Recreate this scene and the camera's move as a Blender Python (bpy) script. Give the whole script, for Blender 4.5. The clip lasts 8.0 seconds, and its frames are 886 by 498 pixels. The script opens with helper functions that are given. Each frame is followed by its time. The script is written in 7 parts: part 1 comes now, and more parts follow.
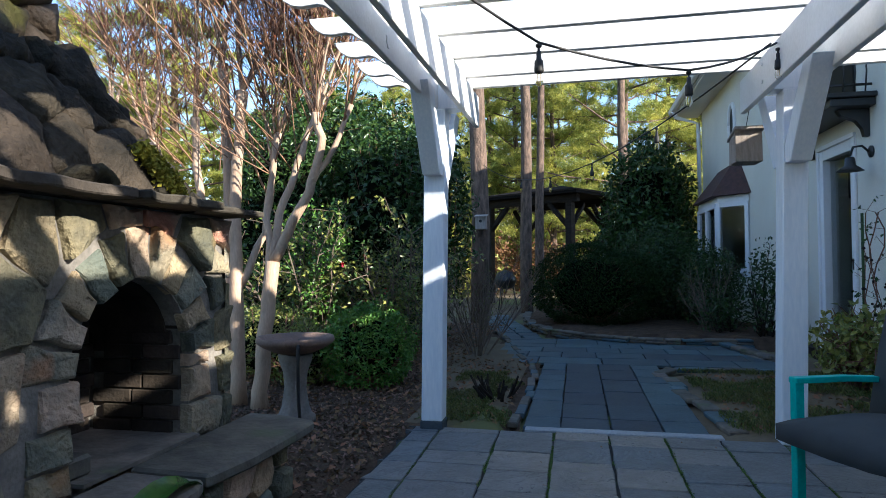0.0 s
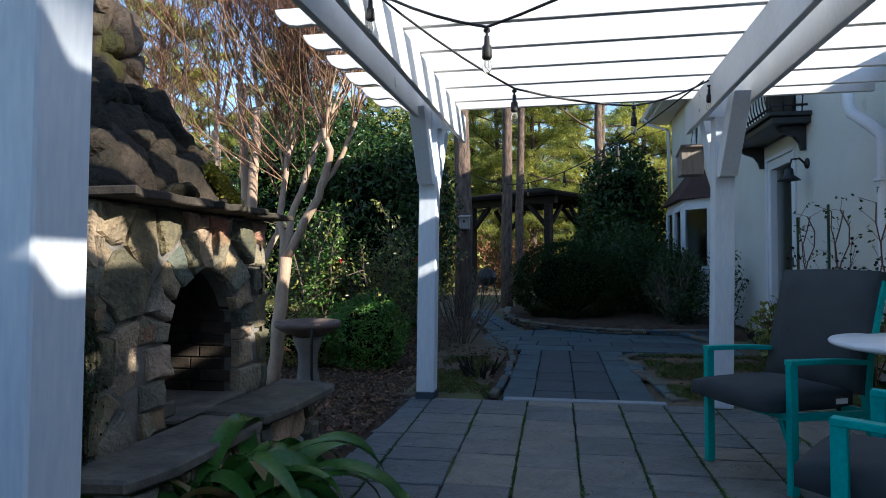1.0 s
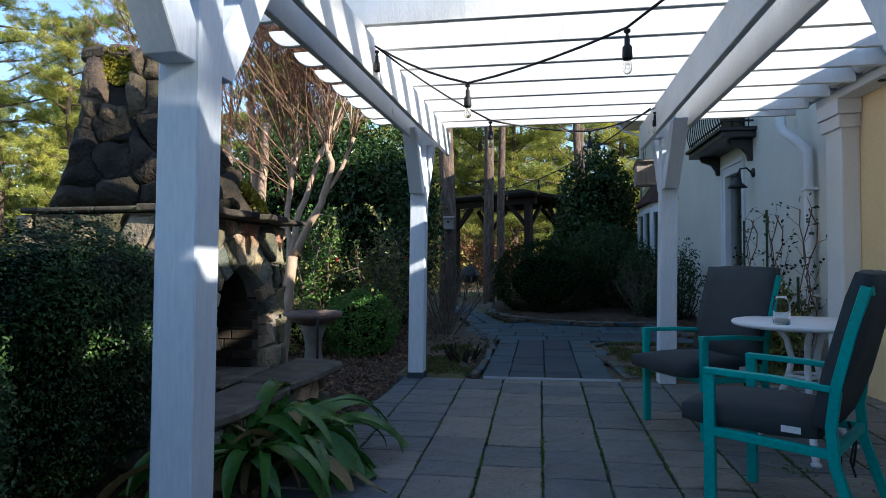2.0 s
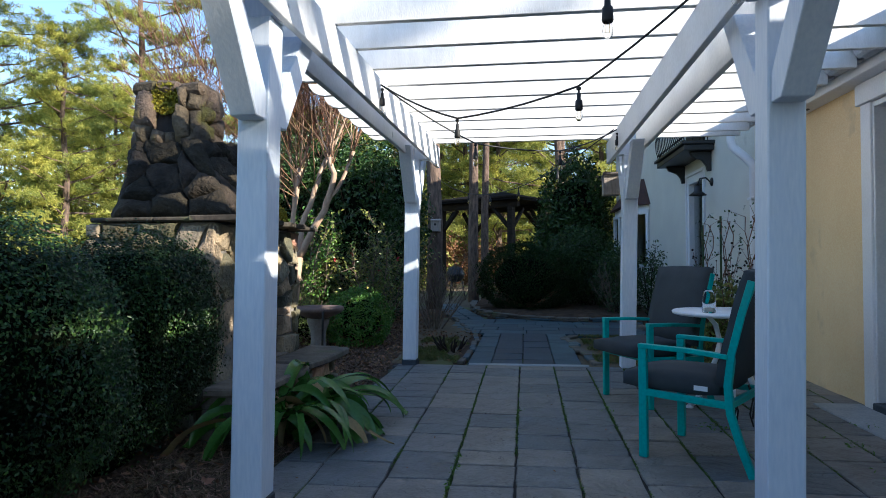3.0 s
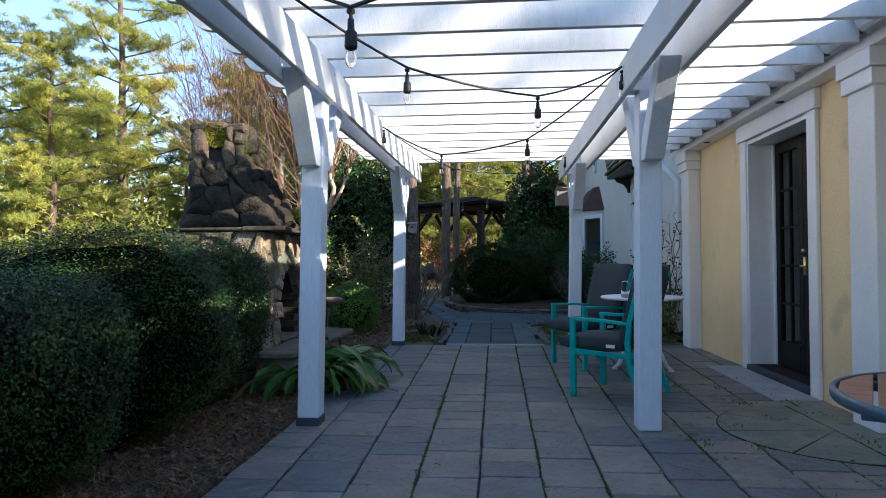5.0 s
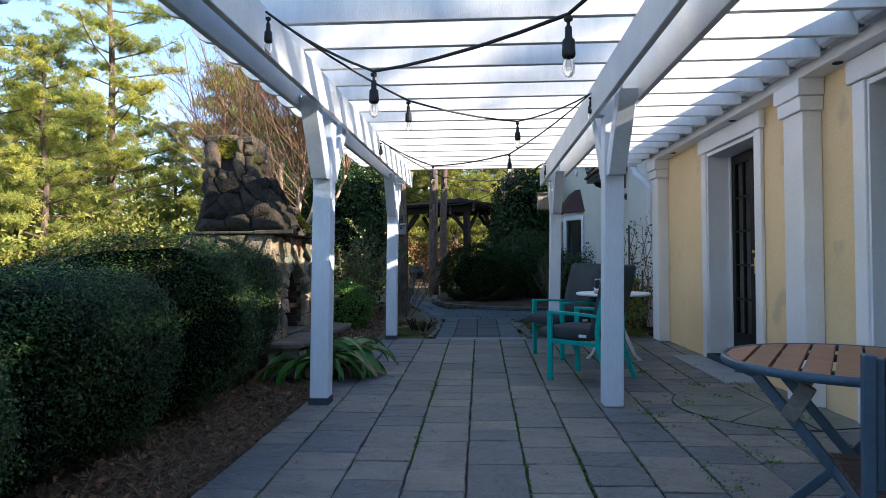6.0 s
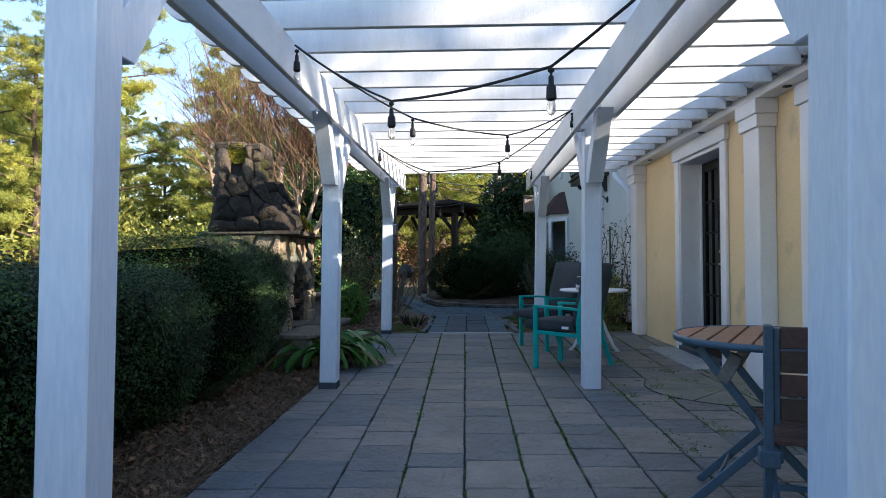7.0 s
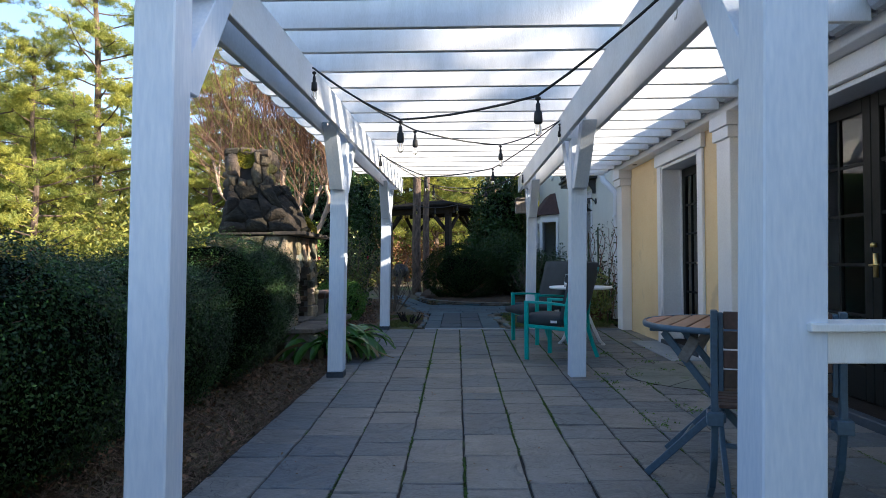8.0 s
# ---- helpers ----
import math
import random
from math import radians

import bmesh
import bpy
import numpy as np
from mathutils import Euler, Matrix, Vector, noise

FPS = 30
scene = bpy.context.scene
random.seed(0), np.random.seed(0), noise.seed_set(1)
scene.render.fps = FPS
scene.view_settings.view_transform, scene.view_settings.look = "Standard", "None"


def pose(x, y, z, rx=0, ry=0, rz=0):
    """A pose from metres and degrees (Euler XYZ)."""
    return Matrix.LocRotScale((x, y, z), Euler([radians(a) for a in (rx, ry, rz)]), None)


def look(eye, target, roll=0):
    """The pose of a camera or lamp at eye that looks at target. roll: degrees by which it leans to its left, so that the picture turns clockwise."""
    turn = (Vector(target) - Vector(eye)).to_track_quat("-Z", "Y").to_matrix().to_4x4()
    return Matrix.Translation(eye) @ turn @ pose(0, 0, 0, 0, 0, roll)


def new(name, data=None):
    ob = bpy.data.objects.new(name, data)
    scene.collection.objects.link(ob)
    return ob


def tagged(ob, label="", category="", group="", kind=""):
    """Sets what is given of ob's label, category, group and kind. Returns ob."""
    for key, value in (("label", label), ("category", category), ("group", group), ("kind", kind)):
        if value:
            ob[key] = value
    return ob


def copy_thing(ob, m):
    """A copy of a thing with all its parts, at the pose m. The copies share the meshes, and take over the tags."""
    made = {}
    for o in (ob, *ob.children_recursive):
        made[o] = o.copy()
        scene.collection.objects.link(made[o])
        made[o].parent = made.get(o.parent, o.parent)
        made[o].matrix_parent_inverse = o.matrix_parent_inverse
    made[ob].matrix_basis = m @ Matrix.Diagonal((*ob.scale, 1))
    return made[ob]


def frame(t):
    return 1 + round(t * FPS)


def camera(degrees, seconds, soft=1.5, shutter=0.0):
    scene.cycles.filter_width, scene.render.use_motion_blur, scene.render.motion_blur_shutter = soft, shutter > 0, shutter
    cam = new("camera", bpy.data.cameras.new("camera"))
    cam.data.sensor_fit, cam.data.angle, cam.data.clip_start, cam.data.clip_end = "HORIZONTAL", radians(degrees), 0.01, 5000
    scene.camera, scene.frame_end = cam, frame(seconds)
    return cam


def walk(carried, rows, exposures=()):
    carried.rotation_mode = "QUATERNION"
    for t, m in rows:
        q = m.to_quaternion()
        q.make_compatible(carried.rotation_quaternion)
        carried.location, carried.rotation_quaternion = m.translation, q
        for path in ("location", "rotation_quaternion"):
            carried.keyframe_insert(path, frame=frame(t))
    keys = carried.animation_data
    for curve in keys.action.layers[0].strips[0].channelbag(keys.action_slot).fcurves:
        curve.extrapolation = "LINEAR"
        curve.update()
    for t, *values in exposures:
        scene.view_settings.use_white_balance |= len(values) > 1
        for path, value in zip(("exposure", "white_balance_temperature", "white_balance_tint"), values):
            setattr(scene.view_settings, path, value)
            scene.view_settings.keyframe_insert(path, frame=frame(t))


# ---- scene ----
cam = camera(69.8, 8.0, soft=0.9)
PATH = [
    (0, (0.247, 0.6, 1.09), (-0.164, 2.556, 1.138), -0.4),
    (0.5, (0.291, 0.215, 1.079), (-0.095, 2.177, 1.126), -0.4),
    (1, (0.325, -0.179, 1.068), (-0.029, 1.789, 1.111), -0.2),
    (1.5, (0.378, -0.575, 1.068), (0.051, 1.398, 1.107), -0.2),
    (3, (0.482, -1.766, 1.075), (0.228, 0.218, 1.112), -0.2),
    (3.5, (0.492, -2.143, 1.069), (0.264, -0.157, 1.107), -0.2),
    (4, (0.502, -2.522, 1.069), (0.297, -0.533, 1.106), -0.3),
    (4.5, (0.509, -2.88, 1.066), (0.327, -0.889, 1.102), -0.3),
    (6, (0.502, -3.866, 1.076), (0.388, -1.87, 1.11), -0.4),
    (6.5, (0.479, -4.133, 1.073), (0.388, -2.136, 1.105), -0.3),
    (7, (0.438, -4.404, 1.062), (0.369, -2.406, 1.096), -0.3),
    (7.5, (0.415, -4.641, 1.051), (0.359, -2.642, 1.088), -0.4),
    (8, (0.398, -4.863, 1.051), (0.354, -2.864, 1.085), -0.3),
]
walk(cam, [(t, look(eye, target, roll)) for t, eye, target, roll in PATH], exposures=[(0, 1.55, 5650, 10), (0.5, 1.32, 5650, 10), (1.5, 1.04, 5650, 10), (3, 1.34, 5700, 10), (4.5, 1.44, 5800, 12), (6.5, 1.54, 5950, 13), (8, 1.54, 6050, 13)])

# ---- light ----
SUN_TO = Vector((1.0, -0.42, 0.465)).normalized()
world = bpy.data.worlds.new("world")
scene.world = world
world.use_nodes = True
wn = world.node_tree.nodes
sky = wn.new("ShaderNodeTexSky")
sky.sky_type = "NISHITA"
sky.sun_disc = False
sky.dust_density, sky.ozone_density = 0.4, 1.6
sky.sun_elevation = math.asin(SUN_TO.z)
sky.sun_rotation = math.atan2(SUN_TO.x, SUN_TO.y)
world.node_tree.links.new(sky.outputs[0], wn["Background"].inputs[0])
wn["Background"].inputs[1].default_value = 0.13
sun = bpy.data.lights.new("sun", "SUN")
sun.energy, sun.angle, sun.color = 5.0, radians(0.6), (1.0, 0.86, 0.66)
sun_ob = new("sun", sun)
sun_ob.matrix_world = look(SUN_TO * 60, (0, 0, 0))


# ---- materials ----
def material(name, col, col2=None, scale=8.0, rough=0.8, bump=0.2, metal=0.0, fine=60.0, vary=0.0, island=False, spec=0.5,
             stretch=(1, 1, 1), patch=None, patch_scale=2.0, patch_at=0.6, bump_dist=0.01, alt=None):
    """Two-scale mottled surface; vary mixes in each object's or island's own tone."""
    m = bpy.data.materials.new(name)
    m.use_nodes = True
    n, l = m.node_tree.nodes, m.node_tree.links
    p = n["Principled BSDF"]
    p.inputs["Roughness"].default_value = rough
    p.inputs["Metallic"].default_value = metal
    p.inputs["Specular IOR Level"].default_value = spec
    col2 = col2 or tuple(c * 0.7 for c in col)
    tc = n.new("ShaderNodeTexCoord")
    mp = n.new("ShaderNodeMapping")
    mp.inputs["Scale"].default_value = stretch
    l.new(tc.outputs["Object"], mp.inputs["Vector"])
    big = n.new("ShaderNodeTexNoise")
    big.inputs["Scale"].default_value, big.inputs["Detail"].default_value = scale, 6
    small = n.new("ShaderNodeTexNoise")
    small.inputs["Scale"].default_value, small.inputs["Detail"].default_value = fine, 4
    for t in (big, small):
        l.new(mp.outputs[0], t.inputs["Vector"])
    ramp = n.new("ShaderNodeMapRange")
    ramp.inputs[1].default_value, ramp.inputs[2].default_value = 0.32, 0.68
    l.new(big.outputs["Fac"], ramp.inputs[0])
    mix = n.new("ShaderNodeMix")
    mix.data_type = "RGBA"
    mix.inputs[6].default_value, mix.inputs[7].default_value = (*col, 1), (*col2, 1)
    l.new(ramp.outputs[0], mix.inputs[0])
    out = mix.outputs[2]
    grain = n.new("ShaderNodeMix")
    grain.data_type, grain.blend_type = "RGBA", "OVERLAY"
    grain.inputs[0].default_value = 0.35
    l.new(out, grain.inputs[6])
    l.new(small.outputs["Fac"], grain.inputs[7])
    out = grain.outputs[2]
    if alt:
        # some pieces are of another stone
        inf2 = n.new("ShaderNodeObjectInfo")
        mul = n.new("ShaderNodeMath")
        mul.operation = "MULTIPLY"
        mul.inputs[1].default_value = 37.7
        frac = n.new("ShaderNodeMath")
        frac.operation = "FRACT"
        soft = n.new("ShaderNodeMapRange")
        soft.inputs[1].default_value, soft.inputs[2].default_value, soft.inputs[4].default_value = 0.35, 1.0, 0.9
        l.new(inf2.outputs["Random"], mul.inputs[0])
        l.new(mul.outputs[0], frac.inputs[0])
        l.new(frac.outputs[0], soft.inputs[0])
        am = n.new("ShaderNodeMix")
        am.data_type = "RGBA"
        l.new(soft.outputs[0], am.inputs[0])
        l.new(out, am.inputs[6])
        am.inputs[7].default_value = (*alt, 1)
        out = am.outputs[2]
    if patch:
        third = n.new("ShaderNodeTexNoise")
        third.inputs["Scale"].default_value, third.inputs["Detail"].default_value = patch_scale, 8
        l.new(tc.outputs["Object"], third.inputs["Vector"])
        cut = n.new("ShaderNodeMapRange")
        cut.inputs[1].default_value, cut.inputs[2].default_value = patch_at, patch_at + 0.08
        l.new(third.outputs["Fac"], cut.inputs[0])
        pm = n.new("ShaderNodeMix")
        pm.data_type = "RGBA"
        l.new(cut.outputs[0], pm.inputs[0])
        l.new(out, pm.inputs[6])
        pm.inputs[7].default_value = (*patch, 1)
        out = pm.outputs[2]
    if vary:
        if island:
            geo = n.new("ShaderNodeNewGeometry")
            rnd = geo.outputs["Random Per Island"]
        else:
            inf = n.new("ShaderNodeObjectInfo")
            rnd = inf.outputs["Random"]
        val = n.new("ShaderNodeMapRange")
        val.inputs[3].default_value, val.inputs[4].default_value = 1 - vary, 1 + vary
        l.new(rnd, val.inputs[0])
        hsv = n.new("ShaderNodeHueSaturation")
        l.new(val.outputs[0], hsv.inputs["Value"])
        hue = n.new("ShaderNodeMapRange")
        hue.inputs[3].default_value, hue.inputs[4].default_value = 0.5 + vary * 0.06, 0.5 - vary * 0.06
        l.new(rnd, hue.inputs[0])
        l.new(hue.outputs[0], hsv.inputs["Hue"])
        l.new(out, hsv.inputs["Color"])
        out = hsv.outputs[0]
    l.new(out, p.inputs["Base Color"])
    if bump:
        add = n.new("ShaderNodeMath")
        l.new(big.outputs["Fac"], add.inputs[0])
        l.new(small.outputs["Fac"], add.inputs[1])
        bp = n.new("ShaderNodeBump")
        bp.inputs["Strength"].default_value, bp.inputs["Distance"].default_value = bump, bump_dist
        l.new(add.outputs[0], bp.inputs["Height"])
        l.new(bp.outputs[0], p.inputs["Normal"])
    return m


def flagstone(name):
    """Cleft bluestone: every flag its own tone, from warm grey to slate blue, with stepped cleavage ridges."""
    m = bpy.data.materials.new(name)
    m.use_nodes = True
    n, l = m.node_tree.nodes, m.node_tree.links
    p = n["Principled BSDF"]
    tc, inf = n.new("ShaderNodeTexCoord"), n.new("ShaderNodeObjectInfo")

    def math_node(op, a, b=None):
        q = n.new("ShaderNodeMath")
        q.operation = op
        for k, v in enumerate((a, b)):
            if v is None:
                continue
            if isinstance(v, (int, float)):
                q.inputs[k].default_value = v
            else:
                l.new(v, q.inputs[k])
        return q.outputs[0]

    def noise_node(vec, scale, detail, distortion=0.0):
        q = n.new("ShaderNodeTexNoise")
        q.inputs["Scale"].default_value, q.inputs["Detail"].default_value, q.inputs["Distortion"].default_value = scale, detail, distortion
        l.new(vec, q.inputs["Vector"])
        return q.outputs["Fac"]

    def mix(a, b, fac, blend="MIX"):
        q = n.new("ShaderNodeMix")
        q.data_type, q.blend_type = "RGBA", blend
        for k, v in ((6, a), (7, b)):
            if isinstance(v, tuple):
                q.inputs[k].default_value = (*v, 1)
            else:
                l.new(v, q.inputs[k])
        if isinstance(fac, float):
            q.inputs[0].default_value = fac
        else:
            l.new(fac, q.inputs[0])
        return q.outputs[2]

    # each flag is cut from another place in the rock
    shift = n.new("ShaderNodeVectorMath")
    shift.operation = "ADD"
    l.new(tc.outputs["Object"], shift.inputs[0])
    far = n.new("ShaderNodeCombineXYZ")
    for k, f in enumerate((61.0, 137.0, 23.0)):
        l.new(math_node("MULTIPLY", inf.outputs["Random"], f), far.inputs[k])
    l.new(far.outputs[0], shift.inputs[1])
    vec = shift.outputs[0]
    big, mid, fine = noise_node(vec, 2.2, 5), noise_node(vec, 7.0, 6, 0.6), noise_node(vec, 55.0, 4)
    tone = math_node("FRACT", math_node("MULTIPLY", inf.outputs["Random"], 37.7))
    stone_tone = mix((0.256, 0.232, 0.200), (0.108, 0.130, 0.147), tone)
    ramp = n.new("ShaderNodeMapRange")
    ramp.inputs[1].default_value, ramp.inputs[2].default_value = 0.35, 0.68
    l.new(big, ramp.inputs[0])
    warp = noise_node(vec, 3.4, 3, 1.6)
    # dirt lies along some of the cleavage steps
    edge = math_node("ABSOLUTE", math_node("SUBTRACT", math_node("FRACT", math_node("DIVIDE", warp, 0.085)), 0.5))
    line = n.new("ShaderNodeMapRange")
    line.inputs[1].default_value, line.inputs[2].default_value = 0.44, 0.49
    l.new(edge, line.inputs[0])
    some = n.new("ShaderNodeMapRange")
    some.inputs[1].default_value, some.inputs[2].default_value = 0.46, 0.60
    l.new(noise_node(vec, 4.5, 2), some.inputs[0])
    col = mix(stone_tone, (0.115, 0.108, 0.106), math_node("MULTIPLY", ramp.outputs[0], 0.5))
    col = mix(col, (0.045, 0.042, 0.042), math_node("MULTIPLY", math_node("MULTIPLY", line.outputs[0], some.outputs[0]), 0.85))
    col = mix(col, mid, 0.45, "OVERLAY")
    col = mix(col, fine, 0.25, "OVERLAY")
    l.new(col, p.inputs["Base Color"])
    gloss = n.new("ShaderNodeMapRange")
    gloss.inputs[3].default_value, gloss.inputs[4].default_value = 0.38, 0.62
    p.inputs["Specular IOR Level"].default_value = 0.32
    l.new(mid, gloss.inputs[0])
    l.new(gloss.outputs[0], p.inputs["Roughness"])
    # cleavage: terraces of a warped noise, rough on top
    terrace = math_node("ADD", math_node("SNAP", warp, 0.085), math_node("MULTIPLY", warp, 0.5))
    height = math_node("ADD", math_node("MULTIPLY", terrace, 1.0), math_node("ADD", math_node("MULTIPLY", mid, 0.22), math_node("MULTIPLY", fine, 0.06)))
    bp = n.new("ShaderNodeBump")
    bp.inputs["Strength"].default_value, bp.inputs["Distance"].default_value = 0.9, 0.06
    l.new(height, bp.inputs["Height"])
    l.new(bp.outputs[0], p.inputs["Normal"])
    return m


def leafy(name, col, col2, rough=0.45, glow=0.25, vary=0.35, spec=0.4, scale=3.0):
    """Leaf: two tones by island, some light passing through."""
    m = material(name, col, col2, scale=scale, rough=rough, bump=0, vary=vary, island=True, spec=spec)
    n, l = m.node_tree.nodes, m.node_tree.links
    p = n["Principled BSDF"]
    tr = n.new("ShaderNodeBsdfTranslucent")
    src = p.inputs["Base Color"].links[0].from_socket
    l.new(src, tr.inputs["Color"])
    ms = n.new("ShaderNodeMixShader")
    ms.inputs[0].default_value = glow
    l.new(p.outputs[0], ms.inputs[1])
    l.new(tr.outputs[0], ms.inputs[2])
    l.new(ms.outputs[0], n["Material Output"].inputs["Surface"])
    return m


def glass(name, tint=(0.9, 0.95, 0.95), rough=0.0, ior=1.45):
    m = bpy.data.materials.new(name)
    m.use_nodes = True
    p = m.node_tree.nodes["Principled BSDF"]
    p.inputs["Base Color"].default_value = (*tint, 1)
    p.inputs["Transmission Weight"].default_value = 1.0
    p.inputs["Roughness"].default_value = rough
    p.inputs["IOR"].default_value = ior
    return m


WHITE = material("white_paint", (0.80, 0.80, 0.79), (0.72, 0.72, 0.70), scale=3, rough=0.55, bump=0.15, fine=45, stretch=(6, 1, 1),
                 patch=(0.55, 0.55, 0.50), patch_scale=9, patch_at=0.74)
# white paint with the posts' blue sky shade put into its colour
WHITE_Z = material("post_paint_sky_tint", (0.655, 0.715, 0.795), (0.625, 0.685, 0.765), scale=2, rough=0.5, bump=0.10, fine=24, stretch=(3, 3, 0.5),
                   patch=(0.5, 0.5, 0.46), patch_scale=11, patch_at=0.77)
TRIM = material("trim_paint", (0.78, 0.78, 0.79), (0.70, 0.70, 0.71), scale=2, rough=0.5, bump=0.05)
STONE_BLUE = flagstone("bluestone")
STONE_PALE = material("pale_bluestone", (0.062, 0.108, 0.132), (0.040, 0.072, 0.090), scale=4, rough=0.6, bump=0.3, fine=40, vary=0.2)
STONE_DARK = material("dark_slate", (0.038, 0.055, 0.076), (0.026, 0.039, 0.054), scale=4, rough=0.6, bump=0.3, fine=40, vary=0.15)
STONE_ROUND = material("greenish_round_stone", (0.185, 0.195, 0.165), (0.125, 0.140, 0.115), scale=4, rough=0.6, bump=0.4, fine=30, patch=(0.10, 0.13, 0.06), patch_scale=6, patch_at=0.62)
STRIP = material("pale_threshold_stone", (0.34, 0.37, 0.39), (0.26, 0.29, 0.31), scale=5, rough=0.7, bump=0.2)
JOINT = material("mossy_joint", (0.022, 0.020, 0.016), (0.012, 0.012, 0.010), scale=12, rough=0.95, bump=0.5, patch=(0.07, 0.10, 0.025), patch_scale=2.2, patch_at=0.56)
SOIL = material("ground_soil", (0.16, 0.125, 0.075), (0.10, 0.075, 0.045), scale=1.3, rough=0.95, bump=0.6, fine=30, patch=(0.13, 0.15, 0.045), patch_scale=0.35, patch_at=0.52)
MULCH = material("bark_mulch", (0.12, 0.082, 0.056), (0.06, 0.042, 0.03), spec=0.1, scale=9, rough=0.95, bump=0.8, fine=70, bump_dist=0.02)
STRAW = material("pine_straw", (0.23, 0.165, 0.10), (0.09, 0.062, 0.038), spec=0.2, scale=30, rough=0.9, bump=0.5, vary=0.65, island=True)
CHIP = material("wood_chip", (0.21, 0.14, 0.09), (0.09, 0.062, 0.045), scale=30, rough=0.9, bump=0.4, vary=0.5, island=True)
DRYLEAF = leafy("dry_leaf", (0.26, 0.15, 0.07), (0.16, 0.09, 0.045), rough=0.7, glow=0.15, vary=0.4)
GRASS = leafy("grass_blade", (0.10, 0.15, 0.03), (0.16, 0.16, 0.05), rough=0.6, glow=0.3, vary=0.4)
WEED = leafy("weed_leaf", (0.12, 0.25, 0.035), (0.08, 0.18, 0.03), rough=0.5, glow=0.25, vary=0.35)
STUCCO_Y = material("yellow_stucco", (0.79, 0.60, 0.345), (0.73, 0.545, 0.30), scale=2.2, rough=0.9, bump=0.25, fine=90, patch=(0.60, 0.46, 0.28), patch_scale=2.4, patch_at=0.62)
STUCCO_W = material("cream_stucco", (0.70, 0.68, 0.60), (0.64, 0.62, 0.55), scale=1.6, rough=0.9, bump=0.25, fine=90, patch=(0.55, 0.53, 0.46), patch_scale=2.2, patch_at=0.70)
SHINGLE = material("roof_shingle", (0.10, 0.09, 0.085), (0.06, 0.055, 0.05), scale=6, rough=0.9, bump=0.4)
DOORBLACK = material("dark_door_paint", (0.010, 0.011, 0.010), (0.016, 0.016, 0.015), scale=4, spec=0.12, rough=0.5, bump=0.05)
GLASS = glass("clear_glass")
PANE = glass("window_pane", (0.75, 0.8, 0.8), ior=1.22)
# the unlit rooms' dimness is put into this wall and ceiling colour
ROOMDARK = material("room_dimness_tone", (0.10, 0.09, 0.08), (0.07, 0.065, 0.06), scale=2, rough=0.9, bump=0.1)
BLACK = material("black_iron", (0.012, 0.012, 0.013), (0.02, 0.02, 0.02), scale=20, rough=0.45, bump=0.1)
GUTTER = material("aged_gutter_paint", (0.50, 0.51, 0.53), (0.36, 0.37, 0.39), scale=4, rough=0.5, bump=0.1, patch=(0.2, 0.19, 0.18), patch_scale=5, patch_at=0.66)
RUBBER = material("black_rubber", (0.012, 0.012, 0.012), (0.018, 0.018, 0.018), scale=20, rough=0.6, bump=0.05)
BULBGLASS = glass("bulb_glass", (0.97, 0.96, 0.93), rough=0.25, ior=1.06)
JARGLASS = glass("jar_glass", (0.96, 0.98, 0.98), ior=1.12)
PLASTIC = material("faded_teal_plastic", (0.10, 0.26, 0.28), (0.07, 0.20, 0.22), scale=8, rough=0.55, bump=0.1)
SAND = material("pale_sand", (0.62, 0.58, 0.50), (0.5, 0.46, 0.40), scale=60, rough=0.9)
BRASS = material("brass", (0.75, 0.55, 0.22), (0.6, 0.42, 0.16), scale=20, rough=0.3, metal=1.0, bump=0.02)
TEAL = material("teal_paint", (0.0, 0.40, 0.36), (0.0, 0.35, 0.315), scale=4, rough=0.4, bump=0.06)
CUSHION = material("charcoal_fabric", (0.048, 0.058, 0.064), (0.034, 0.042, 0.048), scale=5, rough=0.92, bump=0.3, fine=260, bump_dist=0.002)
IRONWHITE = material("white_cast_metal", (0.84, 0.85, 0.87), (0.76, 0.77, 0.79), scale=10, rough=0.45, bump=0.1)
SLATWOOD = material("oiled_slat_wood", (0.36, 0.16, 0.065), (0.24, 0.10, 0.042), scale=6, rough=0.5, bump=0.2, stretch=(1, 8, 8), vary=0.2)
SLATDARK = material("dark_slat_wood", (0.085, 0.045, 0.030), (0.055, 0.030, 0.021), scale=6, rough=0.5, bump=0.2, stretch=(1, 8, 8), vary=0.2)
BLUEMETAL = material("blue_grey_metal", (0.055, 0.10, 0.145), (0.045, 0.085, 0.12), scale=5, rough=0.4, bump=0.05)
FIELDSTONE = material("field_stone", (0.38, 0.295, 0.18), (0.14, 0.125, 0.093), spec=0.3, scale=6, rough=0.85, bump=0.9, fine=45, vary=0.6, alt=(0.12, 0.15, 0.13),
                      patch=(0.29, 0.18, 0.10), patch_scale=3, patch_at=0.59, bump_dist=0.02)
SOOTSTONE = material("weathered_chimney_stone", (0.050, 0.041, 0.029), (0.015, 0.0135, 0.0105), spec=0.2, scale=6, rough=0.9, bump=0.9, fine=40, vary=0.4,
                     patch=(0.09, 0.075, 0.045), patch_scale=3.2, patch_at=0.66, bump_dist=0.025)
TANSTONE = material("tan_chimney_stone", (0.165, 0.125, 0.082), (0.062, 0.050, 0.037), spec=0.2, scale=7, rough=0.9, bump=0.9, fine=40, vary=0.35,
                    patch=(0.15, 0.13, 0.04), patch_scale=3.0, patch_at=0.60, bump_dist=0.02)
MORTARDARK = material("sooty_mortar", (0.035, 0.031, 0.027), (0.02, 0.018, 0.016), scale=9, rough=0.95, bump=0.6)
MORTAR = material("grey_mortar", (0.22, 0.20, 0.175), (0.13, 0.12, 0.105), scale=9, rough=0.95, bump=0.6)
